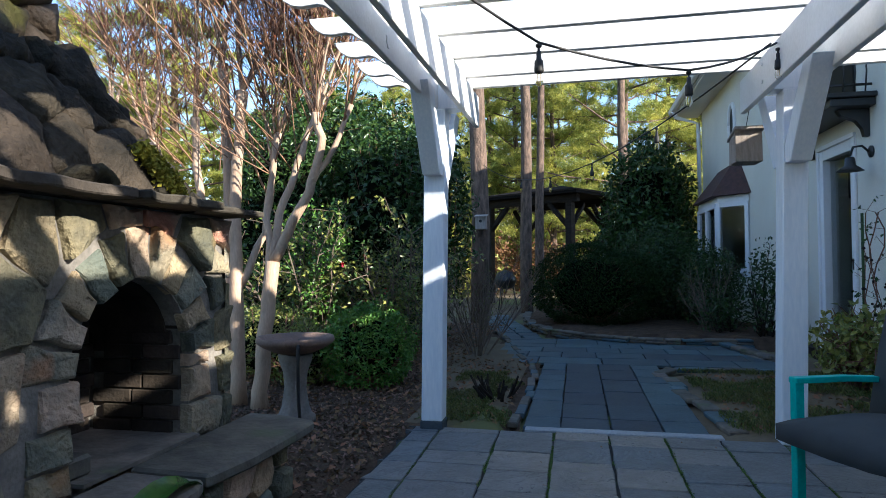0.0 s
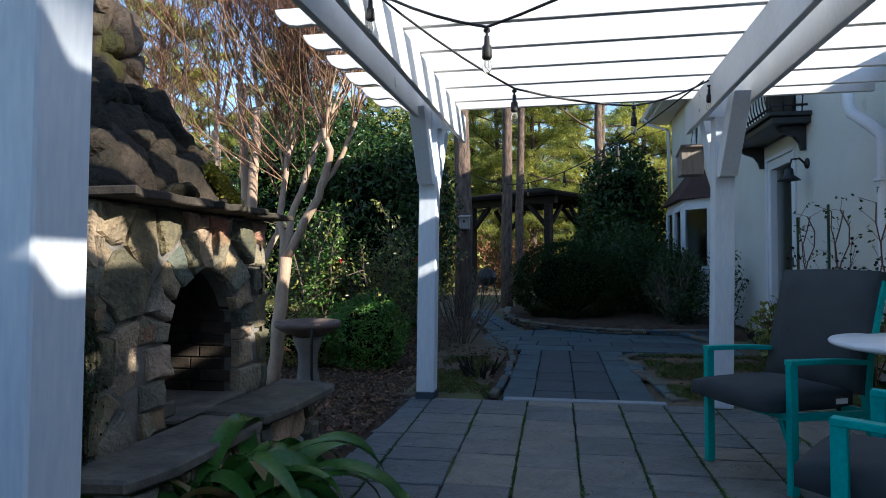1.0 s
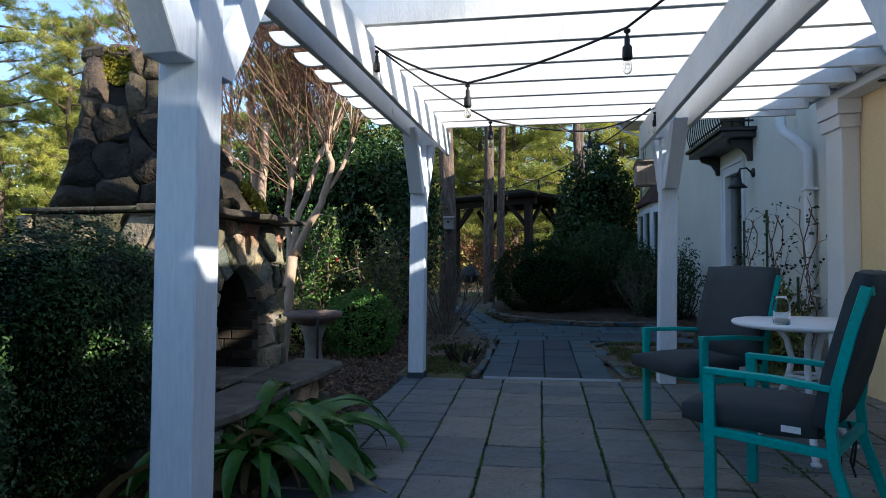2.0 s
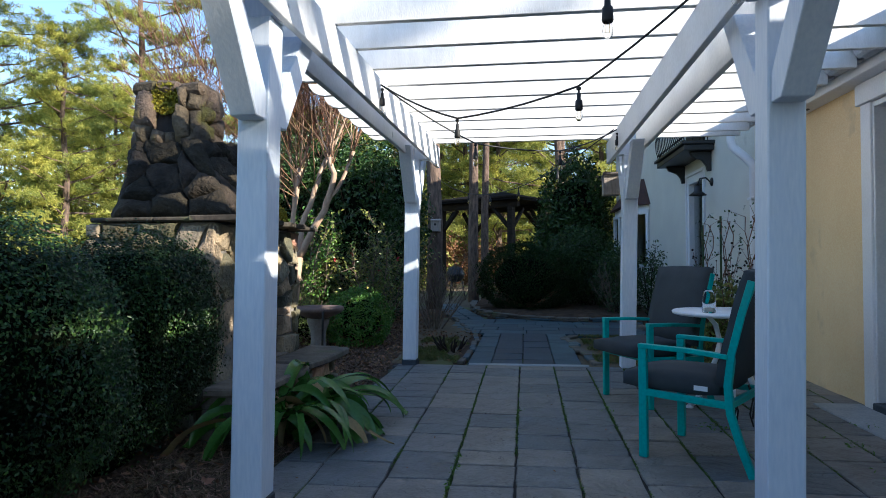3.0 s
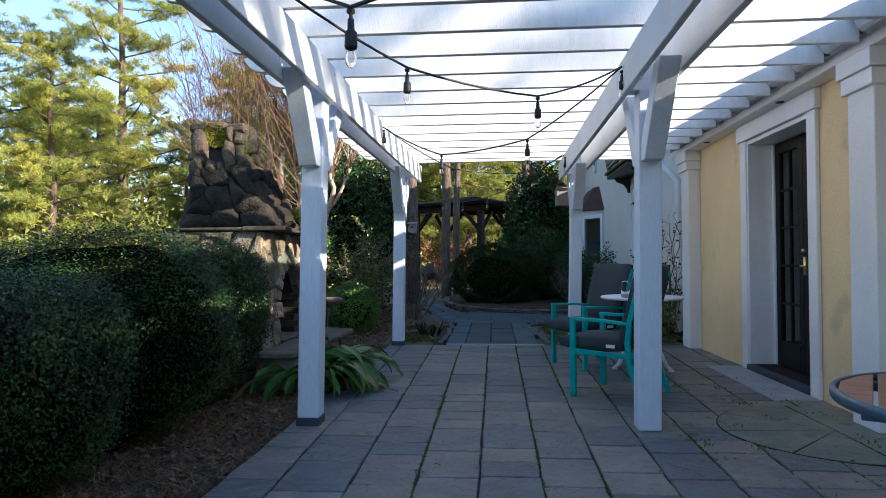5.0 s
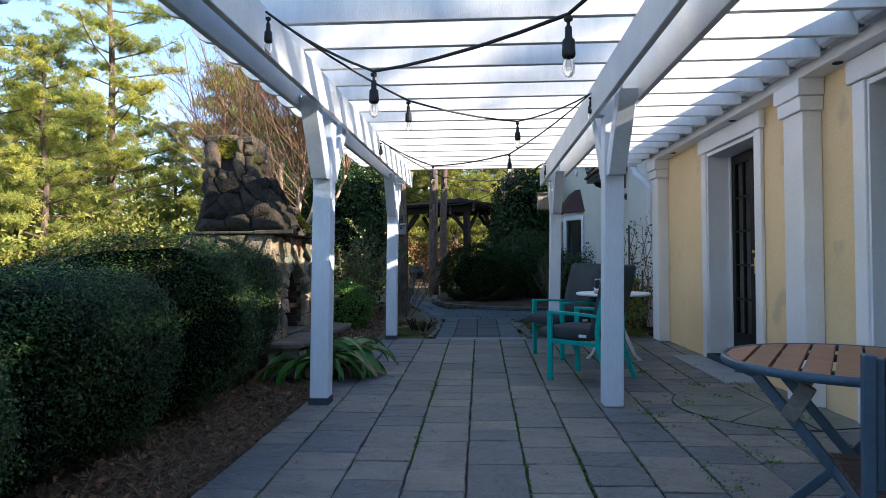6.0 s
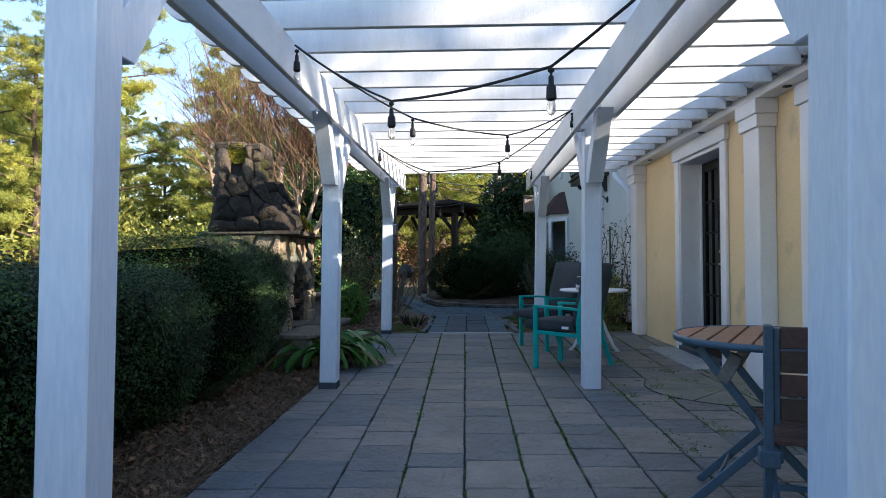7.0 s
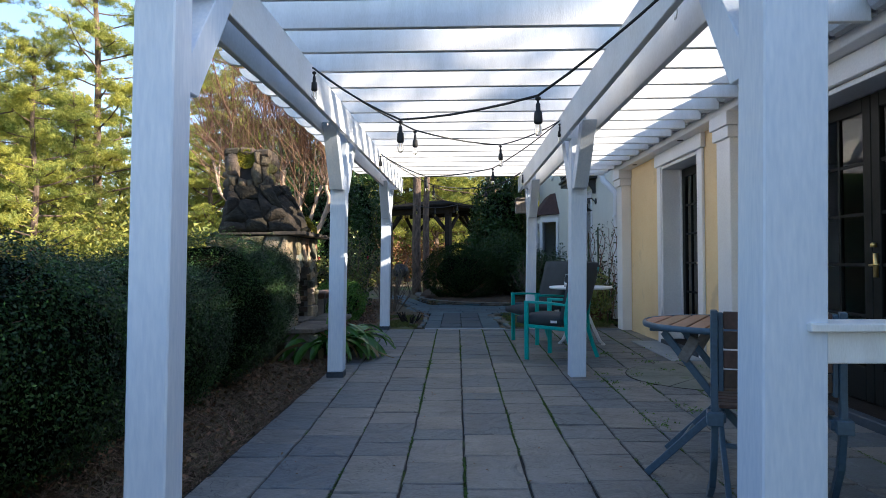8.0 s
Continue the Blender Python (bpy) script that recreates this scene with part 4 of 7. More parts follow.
    for lowq, topq in ((B, M), (N, T)):
        mid = Vector((-2.03, 2.70, 0))
        r0, r1 = [[bm.verts.new(Vector((p.x + (mid.x - p.x) * 0.05, p.y + (mid.y - p.y) * 0.05, p.z))) for p in ring] for ring in (lowq, topq)]
        for i in range(4):
            bm.faces.new((r0[i], r0[(i + 1) % 4], r1[(i + 1) % 4], r1[i]))
        bm.faces.new(r1)
        bm.faces.new(r0[::-1])
    core = part("chimney", bm, MORTARDARK, f, "weathered stone chimney")
    upright = [[(0, 0.36), (0.27, 0.30), (0.30, 0.60), (0.27, 1), (0, 1)], [(0, 0), (0.20, 0), (0.27, 0.30), (0, 0.36)], [(0.20, 0), (0.44, 0), (0.46, 0.22), (0.27, 0.30)],
               [(0.44, 0), (0.66, 0), (0.60, 0.24), (0.46, 0.22)], [(0.66, 0), (0.86, 0.12), (0.80, 0.62), (0.68, 0.70), (0.58, 0.50), (0.60, 0.24)], [(0.66, 0), (1, 0), (1, 0.34), (0.86, 0.12)],
               [(0.86, 0.12), (1, 0.34), (1, 0.62), (0.80, 0.62)], [(0.80, 0.62), (1, 0.62), (1, 0.95), (0.84, 1), (0.80, 0.8)], [(0.68, 0.70), (0.80, 0.62), (0.80, 0.8), (0.84, 1), (0.66, 1)]]
    for lowq, topq in ((B, M), (N, T)):
        for i in range(4):
            a, b, e, g = lowq[i], lowq[(i + 1) % 4], topq[(i + 1) % 4], topq[i]
            nrm = (b - a).cross(g - a).normalized()
            W, Hh = (b - a).length, ((g + e) / 2 - (a + b) / 2).length

            def lift_face(u, v, o, a=a, b=b, e=e, g=g, nrm=nrm, W=W, Hh=Hh):
                s, t = u / W, v / Hh
                return a.lerp(b, s).lerp(g.lerp(e, s), t) + nrm * (o - 0.02)
            if lowq is N and i == 0:
                faces = [[(x * W, y * Hh) for x, y in q] for q in upright]
            else:
                seeds = scatter(11 if lowq is B else 6, W, Hh, lambda u, v: True, 0.19)
                faces = cells(seeds, [], [(0, 0), (W, 0), (W, Hh), (0, Hh)], 0.035)
            for poly in faces:
                stone(core, poly, lift_face, SOOTSTONE if lowq is B else TANSTONE, gap=-0.004, proud=0.060, crag=0.030, cut=0.045, dome=0.45)
    # cap stones round the mouth of the flue
    for x, y, sx, sy in ((-2.23, 2.60, 0.10, 0.11), (-2.16, 2.74, 0.15, 0.11), (-1.90, 2.60, 0.11, 0.12), (-1.90, 2.72, 0.12, 0.11)):
        poly = [(sx * math.cos(k * math.pi / 4 + 0.3) * random.uniform(0.8, 1.1), sy * math.sin(k * math.pi / 4 + 0.3) * random.uniform(0.8, 1.1)) for k in range(8)]
        stone(core, poly, lambda u, v, o, x=x, y=y: (x + u, y + v, 2.285 + o * 0.6), TANSTONE, proud=0.06)
    for x0, x1, lo, hi in ((-2.31, -2.13, 2.33, 2.366), (-2.126, -1.96, 2.335, 2.372), (-1.956, -1.77, 2.318, 2.352)):
        bm = box(bmesh.new(), (x0, 2.44, lo - 0.05), (x1, 2.76, hi), 0.022)
        for v in bm.verts:
            v.co += Vector((noise.noise(v.co * 7), noise.noise(v.co * 7 + Vector((3, 0, 0))), noise.noise(v.co * 7 + Vector((0, 5, 0))))) * 0.018
        part("cap_stone", bm, TANSTONE, core)
    # moss tufts on the chimney shoulder
    V = []
    for k in range(2600):
        t = random.random()
        V.append((-1.415 + 0.075 * t + random.uniform(-0.02, 0.016), 2.79 + 0.12 * t + random.gauss(0, 0.024), 1.55 - 0.15 * t + random.gauss(0, 0.016)))
    leaves("moss", np.array(V), 0.022, MOSS, core, "yellow-green moss", slim=0.8)["kind"] = "stuff"
    V = []
    for k in range(1500):
        a, q = random.uniform(0, 2 * math.pi), math.sqrt(random.random())
        V.append((-2.05 + 0.105 * q * math.cos(a), 2.455 + 0.03 * (1 - q) + random.gauss(0, 0.008), 2.24 + 0.115 * q * math.sin(a)))
    leaves("moss", np.array(V), 0.026, MOSS, core, "moss filling the round hollow of the chimney", slim=0.8)["kind"] = "stuff"
    # mantel slabs
    y = 1.96
    for ln, xo in ((0.62, -1.27), (0.50, -1.25), (0.46, -1.29)):
        bm = bmesh.new()
        m = int(ln / 0.07)
        edge = [(xo + random.uniform(-0.022, 0.022) + 0.02 * math.sin(i * 1.7 + y), y + 0.006 + (ln - 0.012) * i / m) for i in range(m + 1)]
        pts = [(-1.60, y + 0.004)] + edge + [(-1.60, y + ln - 0.004)]
        prism(bm, pts, "z", 1.329, 1.362 + random.uniform(-0.006, 0.006), 0.006)
        part("mantel_slab", bm, MANTEL, f, "rough flat mantel stone")
        y += ln
    for s in ((X2 + 0.06, Y0 - 0.02, X2 + 0.5, Y0 + 0.16), (X2 + 0.5, Y0 - 0.025, X - 0.02, Y0 + 0.16), (X2 + 0.04, Y1 - 0.16, X - 0.05, Y1 + 0.07)):
        part("mantel_slab", boxes(((s[0], s[1], 1.330), (s[2] - 0.004, s[3], 1.360)), bevel=0.01), MANTEL, f)
    # raised hearth
    bm = bmesh.new()
    prism(bm, [(-1.38, 1.72), (-1.10, 1.74), (-1.04, 1.95), (-1.02, 2.55), (-1.05, 2.64), (-1.38, 2.66)], "z", 0.285, 0.338, 0.012)
    part("hearth_slab", bm, SLAB, f, "thick flat hearth stone")
    bm = bmesh.new()
    prism(bm, [(-1.38, 2.672), (-1.04, 2.655), (-1.0, 2.9), (-0.985, 3.3), (-0.99, 3.47), (-1.2, 3.55), (-1.38, 3.56)], "z", 0.295, 0.348, 0.012)
    part("hearth_slab", bm, SLAB, f, "thick flat hearth stone")
    part("hearth_core", boxes(((-1.42, 1.80, -0.05), (-1.13, 3.42, 0.286))), MORTAR, f)
    L, hh = 1.63, 0.285
    seeds = scatter(16, L, hh, lambda u, v: True, 0.17)
    for poly in cells(seeds, [], [(0, 0), (L, 0), (L, hh), (0, hh)]):
        stone(f, poly, lambda u, v, o: (-1.13 + o, 1.79 + u, v - 0.01), FIELDSTONE, proud=0.05)
    seeds = scatter(5, 0.3, hh, lambda u, v: True, 0.14)
    for poly in cells(seeds, [], [(0, 0), (0.3, 0), (0.3, hh), (0, hh)]):
        stone(f, poly[::-1], lambda u, v, o: (-1.42 + u, 3.42 + o, v - 0.01), FIELDSTONE, proud=0.045)
    part("loose_block", boxes(((-1.62, 2.47, 0.344), (-1.47, 2.60, 0.42)), bevel=0.012), SLAB, f)


fireplace()


def bird_bath():
    b = thing("bird_bath", "weathered concrete bird bath with a worn reddish basin", "bird bath", at=(-1.69, 4.76, -0.012))
    lathe("pedestal", [(0.14, 0), (0.14, 0.05), (0.115, 0.07), (0.095, 0.12), (0.075, 0.25), (0.085, 0.36), (0.115, 0.44), (0.12, 0.48), (0.09, 0.485)], CONCRETE, b, n=20)
    lathe("basin", [(0.09, 0.484), (0.15, 0.50), (0.225, 0.535), (0.262, 0.56), (0.272, 0.58), (0.265, 0.605), (0.245, 0.60), (0.22, 0.575), (0.12, 0.55), (0.01, 0.545)], TERRA, b, "worn reddish basin with a thick rim", n=32)
    lathe("water", [(0.215, 0.566), (0.01, 0.567)], GLASS, b, n=24)
    rod_part("heater_cord", [([(0.12, -0.2, 0.60), (0.13, -0.24, 0.56), (0.12, -0.22, 0.4), (0.10, -0.17, 0.2), (0.12, -0.18, 0.01)], 0.012)], RUBBER, b, "black cord over the rim")


bird_bath()


# ---- string lights ----
def sag(a, b, drop, n=9):
    a, b = Vector(a), Vector(b)
    return [a.lerp(b, k / (n - 1)) + Vector((0, 0, -drop * 4 * (k / (n - 1)) * (1 - k / (n - 1)))) for k in range(n)]


def string_lights():
    s = thing("string_lights", "black cable of bare bulb string lights swagged under the pergola", "string lights")
    runs = [[(1.37, 4.48, 2.33), (0.80, 3.90, 2.04), (0.105, 3.22, 2.0), (-0.50, 2.54, 2.30)], [(-0.50, 2.54, 2.30), (0.06, 2.28, 1.99), (0.766, 1.56, 1.975), (1.34, 0.92, 2.31)],
            [(1.34, 0.92, 2.31), (0.766, 0.42, 2.005), (0.09, -0.14, 2.02), (-0.50, -0.92, 2.26)], [(-0.50, -0.92, 2.26), (0.09, -1.38, 1.825), (0.765, -2.02, 1.785), (1.31, -2.70, 2.14)]]
    line = []
    for a, b, c, d in runs:
        line += sag(a, b, 0.025, 6) + sag(b, c, 0.02, 6)[1:] + sag(c, d, 0.025, 6)[1:]
    rod_part("cable", [(line, 0.006)], RUBBER, s, sides=6)
    far = sag((1.34, 4.48, 2.33), (-1.45, 12.4, 2.95), 0.50, 13)
    rod_part("cable", [(far, 0.006)], RUBBER, s, sides=5)
    spots = [q for r in runs for q in r[1:3]] + [(1.34, 0.92, 2.29), (-0.49, -0.92, 2.24), (-0.49, 2.54, 2.28), (1.37, 4.46, 2.30)] + [tuple(far[k]) for k in (2, 4, 6, 8)]
    for x, y, z in spots:
        z -= 0.022
        sock = lathe("socket", [(0.004, 0.030), (0.013, 0.026), (0.013, 0.016), (0.005, 0.010), (0.006, 0.0), (0.010, -0.004), (0.011, -0.035), (0.018, -0.043), (0.020, -0.085), (0.017, -0.092)], RUBBER, s, at=(x, y, z - 0.012), n=12)
        lathe("bulb", [(0.012, -0.09), (0.013, -0.10), (0.018, -0.118), (0.017, -0.135), (0.009, -0.147), (0.002, -0.150)], BULBGLASS, sock, at=(x, y, z - 0.012), n=12)
        rod_part("filament", [([(x - 0.006, y, z - 0.105), (x - 0.007, y, z - 0.14), (x + 0.007, y, z - 0.14), (x + 0.006, y, z - 0.105)], 0.0012)], BRASS, sock, sides=4)


string_lights()


def hook(x, y, z):
    h = thing("hook", "white screw hook under the beam", "hook", group="hooks under the beams")
    rod_part("hook_wire", [([(x, y, z + 0.03), (x, y, z), (x, y + 0.015, z - 0.02), (x, y + 0.03, z - 0.02), (x, y + 0.036, z - 0.005)], 0.003)], IRONWHITE, h, sides=5)


for q in ((-0.60, 0.0, 2.12), (-0.60, 3.4, 2.12), (1.36, 0.45, 2.12), (1.36, -2.1, 2.12)):
    hook(*q)


def bird_house():
    b = thing("bird_house", "grey weathered cedar bird house hung from the pergola", "bird house")
    x, y = 1.45, 5.52
    part("box_body", prism(bmesh.new(), [(y - 0.10, 1.80), (y + 0.10, 1.80), (y + 0.09, 1.98), (y - 0.09, 2.03)], "x", x - 0.09, x + 0.09, 0.004), WOODGREY, b)
    part("lid", prism(bmesh.new(), [(y - 0.13, 2.028), (y + 0.12, 1.978), (y + 0.12, 1.998), (y - 0.13, 2.05)], "x", x - 0.10, x + 0.10, 0.003), WOODGREY, b)
    rod_part("hanger", [([(x, y, 2.03), (x, y - 0.06, 2.10), (x, 5.37, 2.2)], 0.003)], BLACK, b, sides=4)


bird_house()


# ---- patio furniture ----
def soft_box(bm, lo, hi, puff=0.02, m=None):
    """A stuffed cushion: a box cut into cells whose faces swell."""
    lo, hi = Vector(lo), Vector(hi)
    n = (7, 7, 3)
    g = {}
    for i in range(n[0]):
        for j in range(n[1]):
            for k in range(n[2]):
                if 0 < i < n[0] - 1 and 0 < j < n[1] - 1 and 0 < k < n[2] - 1:
                    continue
                s, t, r = i / (n[0] - 1) * 2 - 1, j / (n[1] - 1) * 2 - 1, k / (n[2] - 1) * 2 - 1
                p = Vector([(lo[a] + hi[a]) / 2 + (hi[a] - lo[a]) / 2 * q for a, q in enumerate((s, t, r))])
                sw = (1 - s * s) * (1 - t * t)
                p.z += puff * r * (0.3 + sw) - 0.012 * r * (abs(s) ** 4 + abs(t) ** 4)
                p += Vector((noise.noise(p * 9), noise.noise(p * 9 + Vector((5, 0, 0))), noise.noise(p * 9 + Vector((0, 7, 0))))) * 0.006
                g[i, j, k] = bm.verts.new(m @ p if m is not None else p)
    for i in range(n[0] - 1):
        for j in range(n[1] - 1):
            bm.faces.new((g[i, j, 0], g[i, j + 1, 0], g[i + 1, j + 1, 0], g[i + 1, j, 0]))
            bm.faces.new((g[i, j, 2], g[i + 1, j, 2], g[i + 1, j + 1, 2], g[i, j + 1, 2]))
    for k in range(2):
        for i in range(n[0] - 1):
            bm.faces.new((g[i, 0, k], g[i + 1, 0, k], g[i + 1, 0, k + 1], g[i, 0, k + 1]))
            bm.faces.new((g[i, 6, k], g[i, 6, k + 1], g[i + 1, 6, k + 1], g[i + 1, 6, k]))
        for j in range(n[1] - 1):
            bm.faces.new((g[0, j, k], g[0, j, k + 1], g[0, j + 1, k + 1], g[0, j + 1, k]))
            bm.faces.new((g[6, j, k], g[6, j + 1, k], g[6, j + 1, k + 1], g[6, j, k + 1]))
    return bm


def bar(name, pts, w, d, mat, parent, label=""):
    """A flat bar of section w (along y) by d along a line in the xz plane."""
    bm = bmesh.new()
    pts = [Vector(p) for p in pts]
    rings = []
    for i, p in enumerate(pts):
        t = (pts[min(i + 1, len(pts) - 1)] - pts[max(i - 1, 0)]).normalized()
        nrm = Vector((-t.z, 0, t.x))
        rings.append([bm.verts.new(p + Vector((0, a * w / 2, 0)) + nrm * b * d / 2) for a, b in ((-1, -1), (1, -1), (1, 1), (-1, 1))])
    for r0, r1 in zip(rings, rings[1:]):
        for k in range(4):
            bm.faces.new((r0[k], r0[(k + 1) % 4], r1[(k + 1) % 4], r1[k]))
    bm.faces.new(rings[0][::-1])
    bm.faces.new(rings[-1])
    bmesh.ops.recalc_face_normals(bm, faces=bm.faces)
    bmesh.ops.bevel(bm, geom=[e for e in bm.edges], offset=0.003, segments=1, affect="EDGES", clamp_overlap=True)
    return part(name, bm, mat, parent, label)


def patio_chair():
    c = thing("patio_chair", "teal metal patio armchair with charcoal seat and back cushions", "chair", group="chairs at the white table")
    for y in (-0.275, 0.275):
        bar("front_leg", [(-0.29, y, 0.0), (-0.29, y, 0.61)], 0.032, 0.045, TEAL, c)
        bar("armrest", [(-0.312, y, 0.605), (-0.05, y, 0.60), (0.16, y, 0.585)], 0.046, 0.024, TEAL, c)
        bar("rear_leg", [(0.27, y, 0.0), (0.215, y, 0.14), (0.165, y, 0.30), (0.155, y, 0.44), (0.175, y, 0.60), (0.225, y, 0.80), (0.275, y, 0.97)], 0.032, 0.038, TEAL, c)
        bar("side_rail", [(-0.29, y, 0.355), (0.0, y, 0.345), (0.16, y, 0.34)], 0.03, 0.035, TEAL, c)
    part("front_rail", boxes(((-0.305, -0.258, 0.335), (-0.275, 0.258, 0.372)), bevel=0.003), TEAL, c)
    part("rear_rail", boxes(((0.145, -0.258, 0.325), (0.175, 0.258, 0.36)), bevel=0.003), TEAL, c)
    part("top_rail", boxes(((0.262, -0.258, 0.935), (0.290, 0.258, 0.972)), bevel=0.003), TEAL, c)
    seat = part("seat_cushion", soft_box(bmesh.new(), (-0.42, -0.25, 0.365), (0.10, 0.25, 0.462), 0.022), CUSHION, c, "charcoal fabric seat cushion", smooth=True)
    part("cushion_tag", boxes(((-0.02, -0.266, 0.395), (0.05, -0.263, 0.42))), IRONWHITE, seat, "small white cloth tag")
    m = Matrix.Translation((0.115, 0, 0.435)) @ Matrix.Rotation(radians(-75.5), 4, "Y")
    part("back_cushion", soft_box(bmesh.new(), (0.0, -0.282, -0.045), (0.60, 0.282, 0.045), 0.016, m), CUSHION, c, "charcoal fabric back cushion", smooth=True)
    for y in (-0.15, 0.15):
        rod_part("cushion_tie", [([(0.13, y, 0.38), (0.15, y + 0.015, 0.30), (0.14, y - 0.012, 0.22), (0.155, y + 0.004, 0.15)], 0.005),
                                 ([(0.13, y + 0.01, 0.38), (0.155, y + 0.03, 0.29), (0.145, y + 0.02, 0.19)], 0.005)], RUBBER, c, sides=5)
    return c


chair = patio_chair()
chair.matrix_basis = pose(1.52, 1.91, 0, 0, 0, -34)
copy_thing(chair, pose(1.51, 3.35, 0, 0, 0, 27))


def bistro_table():
    t = thing("bistro_table", "white cast metal bistro table with curved legs", "table", at=(1.89, 2.86, 0))
    lathe("tabletop", [(0.02, 0.690), (0.36, 0.694), (0.372, 0.700), (0.378, 0.712), (0.37, 0.722), (0.02, 0.722)], IRONWHITE, t, n=40)
    for k in range(3):
        a = 2 * math.pi * k / 3 + 2.4
        line = [(r * math.cos(a), r * math.sin(a), z) for r, z in ((0.30, 0.015), (0.25, 0.06), (0.17, 0.22), (0.10, 0.38), (0.07, 0.50), (0.10, 0.62), (0.17, 0.69))]
        rod_part("leg", [(line, [0.018, 0.02, 0.02, 0.018, 0.018, 0.018, 0.016])], IRONWHITE, t)
        lathe("foot", [(0.026, 0), (0.028, 0.012), (0.018, 0.022)], IRONWHITE, t, at=(0.30 * math.cos(a), 0.30 * math.sin(a), 0.0), n=10)
    rod_part("ring", [([(0.09 * math.cos(k * math.pi / 8), 0.09 * math.sin(k * math.pi / 8), 0.42) for k in range(17)], 0.01)], IRONWHITE, t)


bistro_table()


def jar():
    j = thing("glass_jar", "clear glass preserving jar with a little sand", "jar", at=(1.70, 2.66, 0.722))
    lathe("jar_glass", [(0.036, 0.0), (0.042, 0.006), (0.043, 0.10), (0.040, 0.118), (0.034, 0.128), (0.034, 0.15), (0.031, 0.15), (0.031, 0.128), (0.038, 0.114), (0.040, 0.10), (0.039, 0.008), (0.01, 0.007)], JARGLASS, j, n=20)
    lathe("sand", [(0.036, 0.009), (0.037, 0.028), (0.01, 0.034)], SAND, j, n=16)


jar()


def folding_table():
    t = thing("folding_table", "round folding table with brown wood slats and blue-grey metal rim", "table")
    R, H = 0.38, 0.722
    pitch = 2 * R / 9
    for k in range(9):
        a, b = -R + pitch * k + 0.005, -R + pitch * (k + 1) - 0.005
        inner, outer = min(abs(a), abs(b)), max(abs(a), abs(b))
        if a < 0 < b:
            inner = 0.0
        wi, wo = math.sqrt(R * R - inner * inner), math.sqrt(max(0.002, R * R - outer * outer))
        va, vb = (wo, wi) if abs(a) > abs(b) else (wi, wo)
        part("slat", prism(bmesh.new(), [(a, -va), (a, va), ((a + b) / 2, math.sqrt(R * R - ((a + b) / 2) ** 2)), (b, vb), (b, -vb), ((a + b) / 2, -math.sqrt(R * R - ((a + b) / 2) ** 2))],
                           "z", H, H + 0.014, 0.002), SLATWOOD, t)
    V, F = [], []
    n = 56
    prof = ((R + 0.002, H - 0.012), (R + 0.014, H - 0.012), (R + 0.018, H - 0.002), (R + 0.017, H + 0.010), (R + 0.012, H + 0.016), (R + 0.002, H + 0.015))
    for r, z in prof:
        for k in range(n):
            V.append((r * math.cos(2 * math.pi * k / n), r * math.sin(2 * math.pi * k / n), z))
    m = len(prof)
    for i in range(m):
        for k in range(n):
            F.append((i * n + k, i * n + (k + 1) % n, ((i + 1) % m) * n + (k + 1) % n, ((i + 1) % m) * n + k))
    raw("rim", V, F, BLUEMETAL, t, smooth=True)
    for y in (-0.20, 0.20):
        part("under_rail", boxes(((-0.325, y - 0.012, H - 0.028), (0.325, y + 0.012, H - 0.001)), bevel=0.003), BLUEMETAL, t)
    for s in (-1, 1):
        w = 0.232 if s > 0 else 0.200
        for y in (-w, w):
            bar("leg", [(s * -0.34, y, 0.0), (0.0, y, 0.355), (s * 0.26, y, H - 0.03)], 0.022, 0.034, BLUEMETAL, t)
        rod_part("stretcher", [([(s * -0.20, -w, 0.148), (s * -0.20, w, 0.148)], 0.009)], BLUEMETAL, t)
        rod_part("hinge_rod", [([(s * 0.255, -w, H - 0.03), (s * 0.255, w, H - 0.03)], 0.009)], BLUEMETAL, t)
    for y in (-0.216, 0.216):
        rod_part("pivot_bolt", [([(0, y - 0.03, 0.355), (0, y + 0.03, 0.355)], 0.008)], IRONWHITE, t)
        bar("hinge_bracket", [(-0.17, y, H - 0.16), (-0.11, y, H - 0.05)], 0.03, 0.05, CONCRETE, t, "grey plastic hinge bracket")
    t.matrix_basis = pose(1.736, -1.665, 0, 0, 0, -29.5)


folding_table()


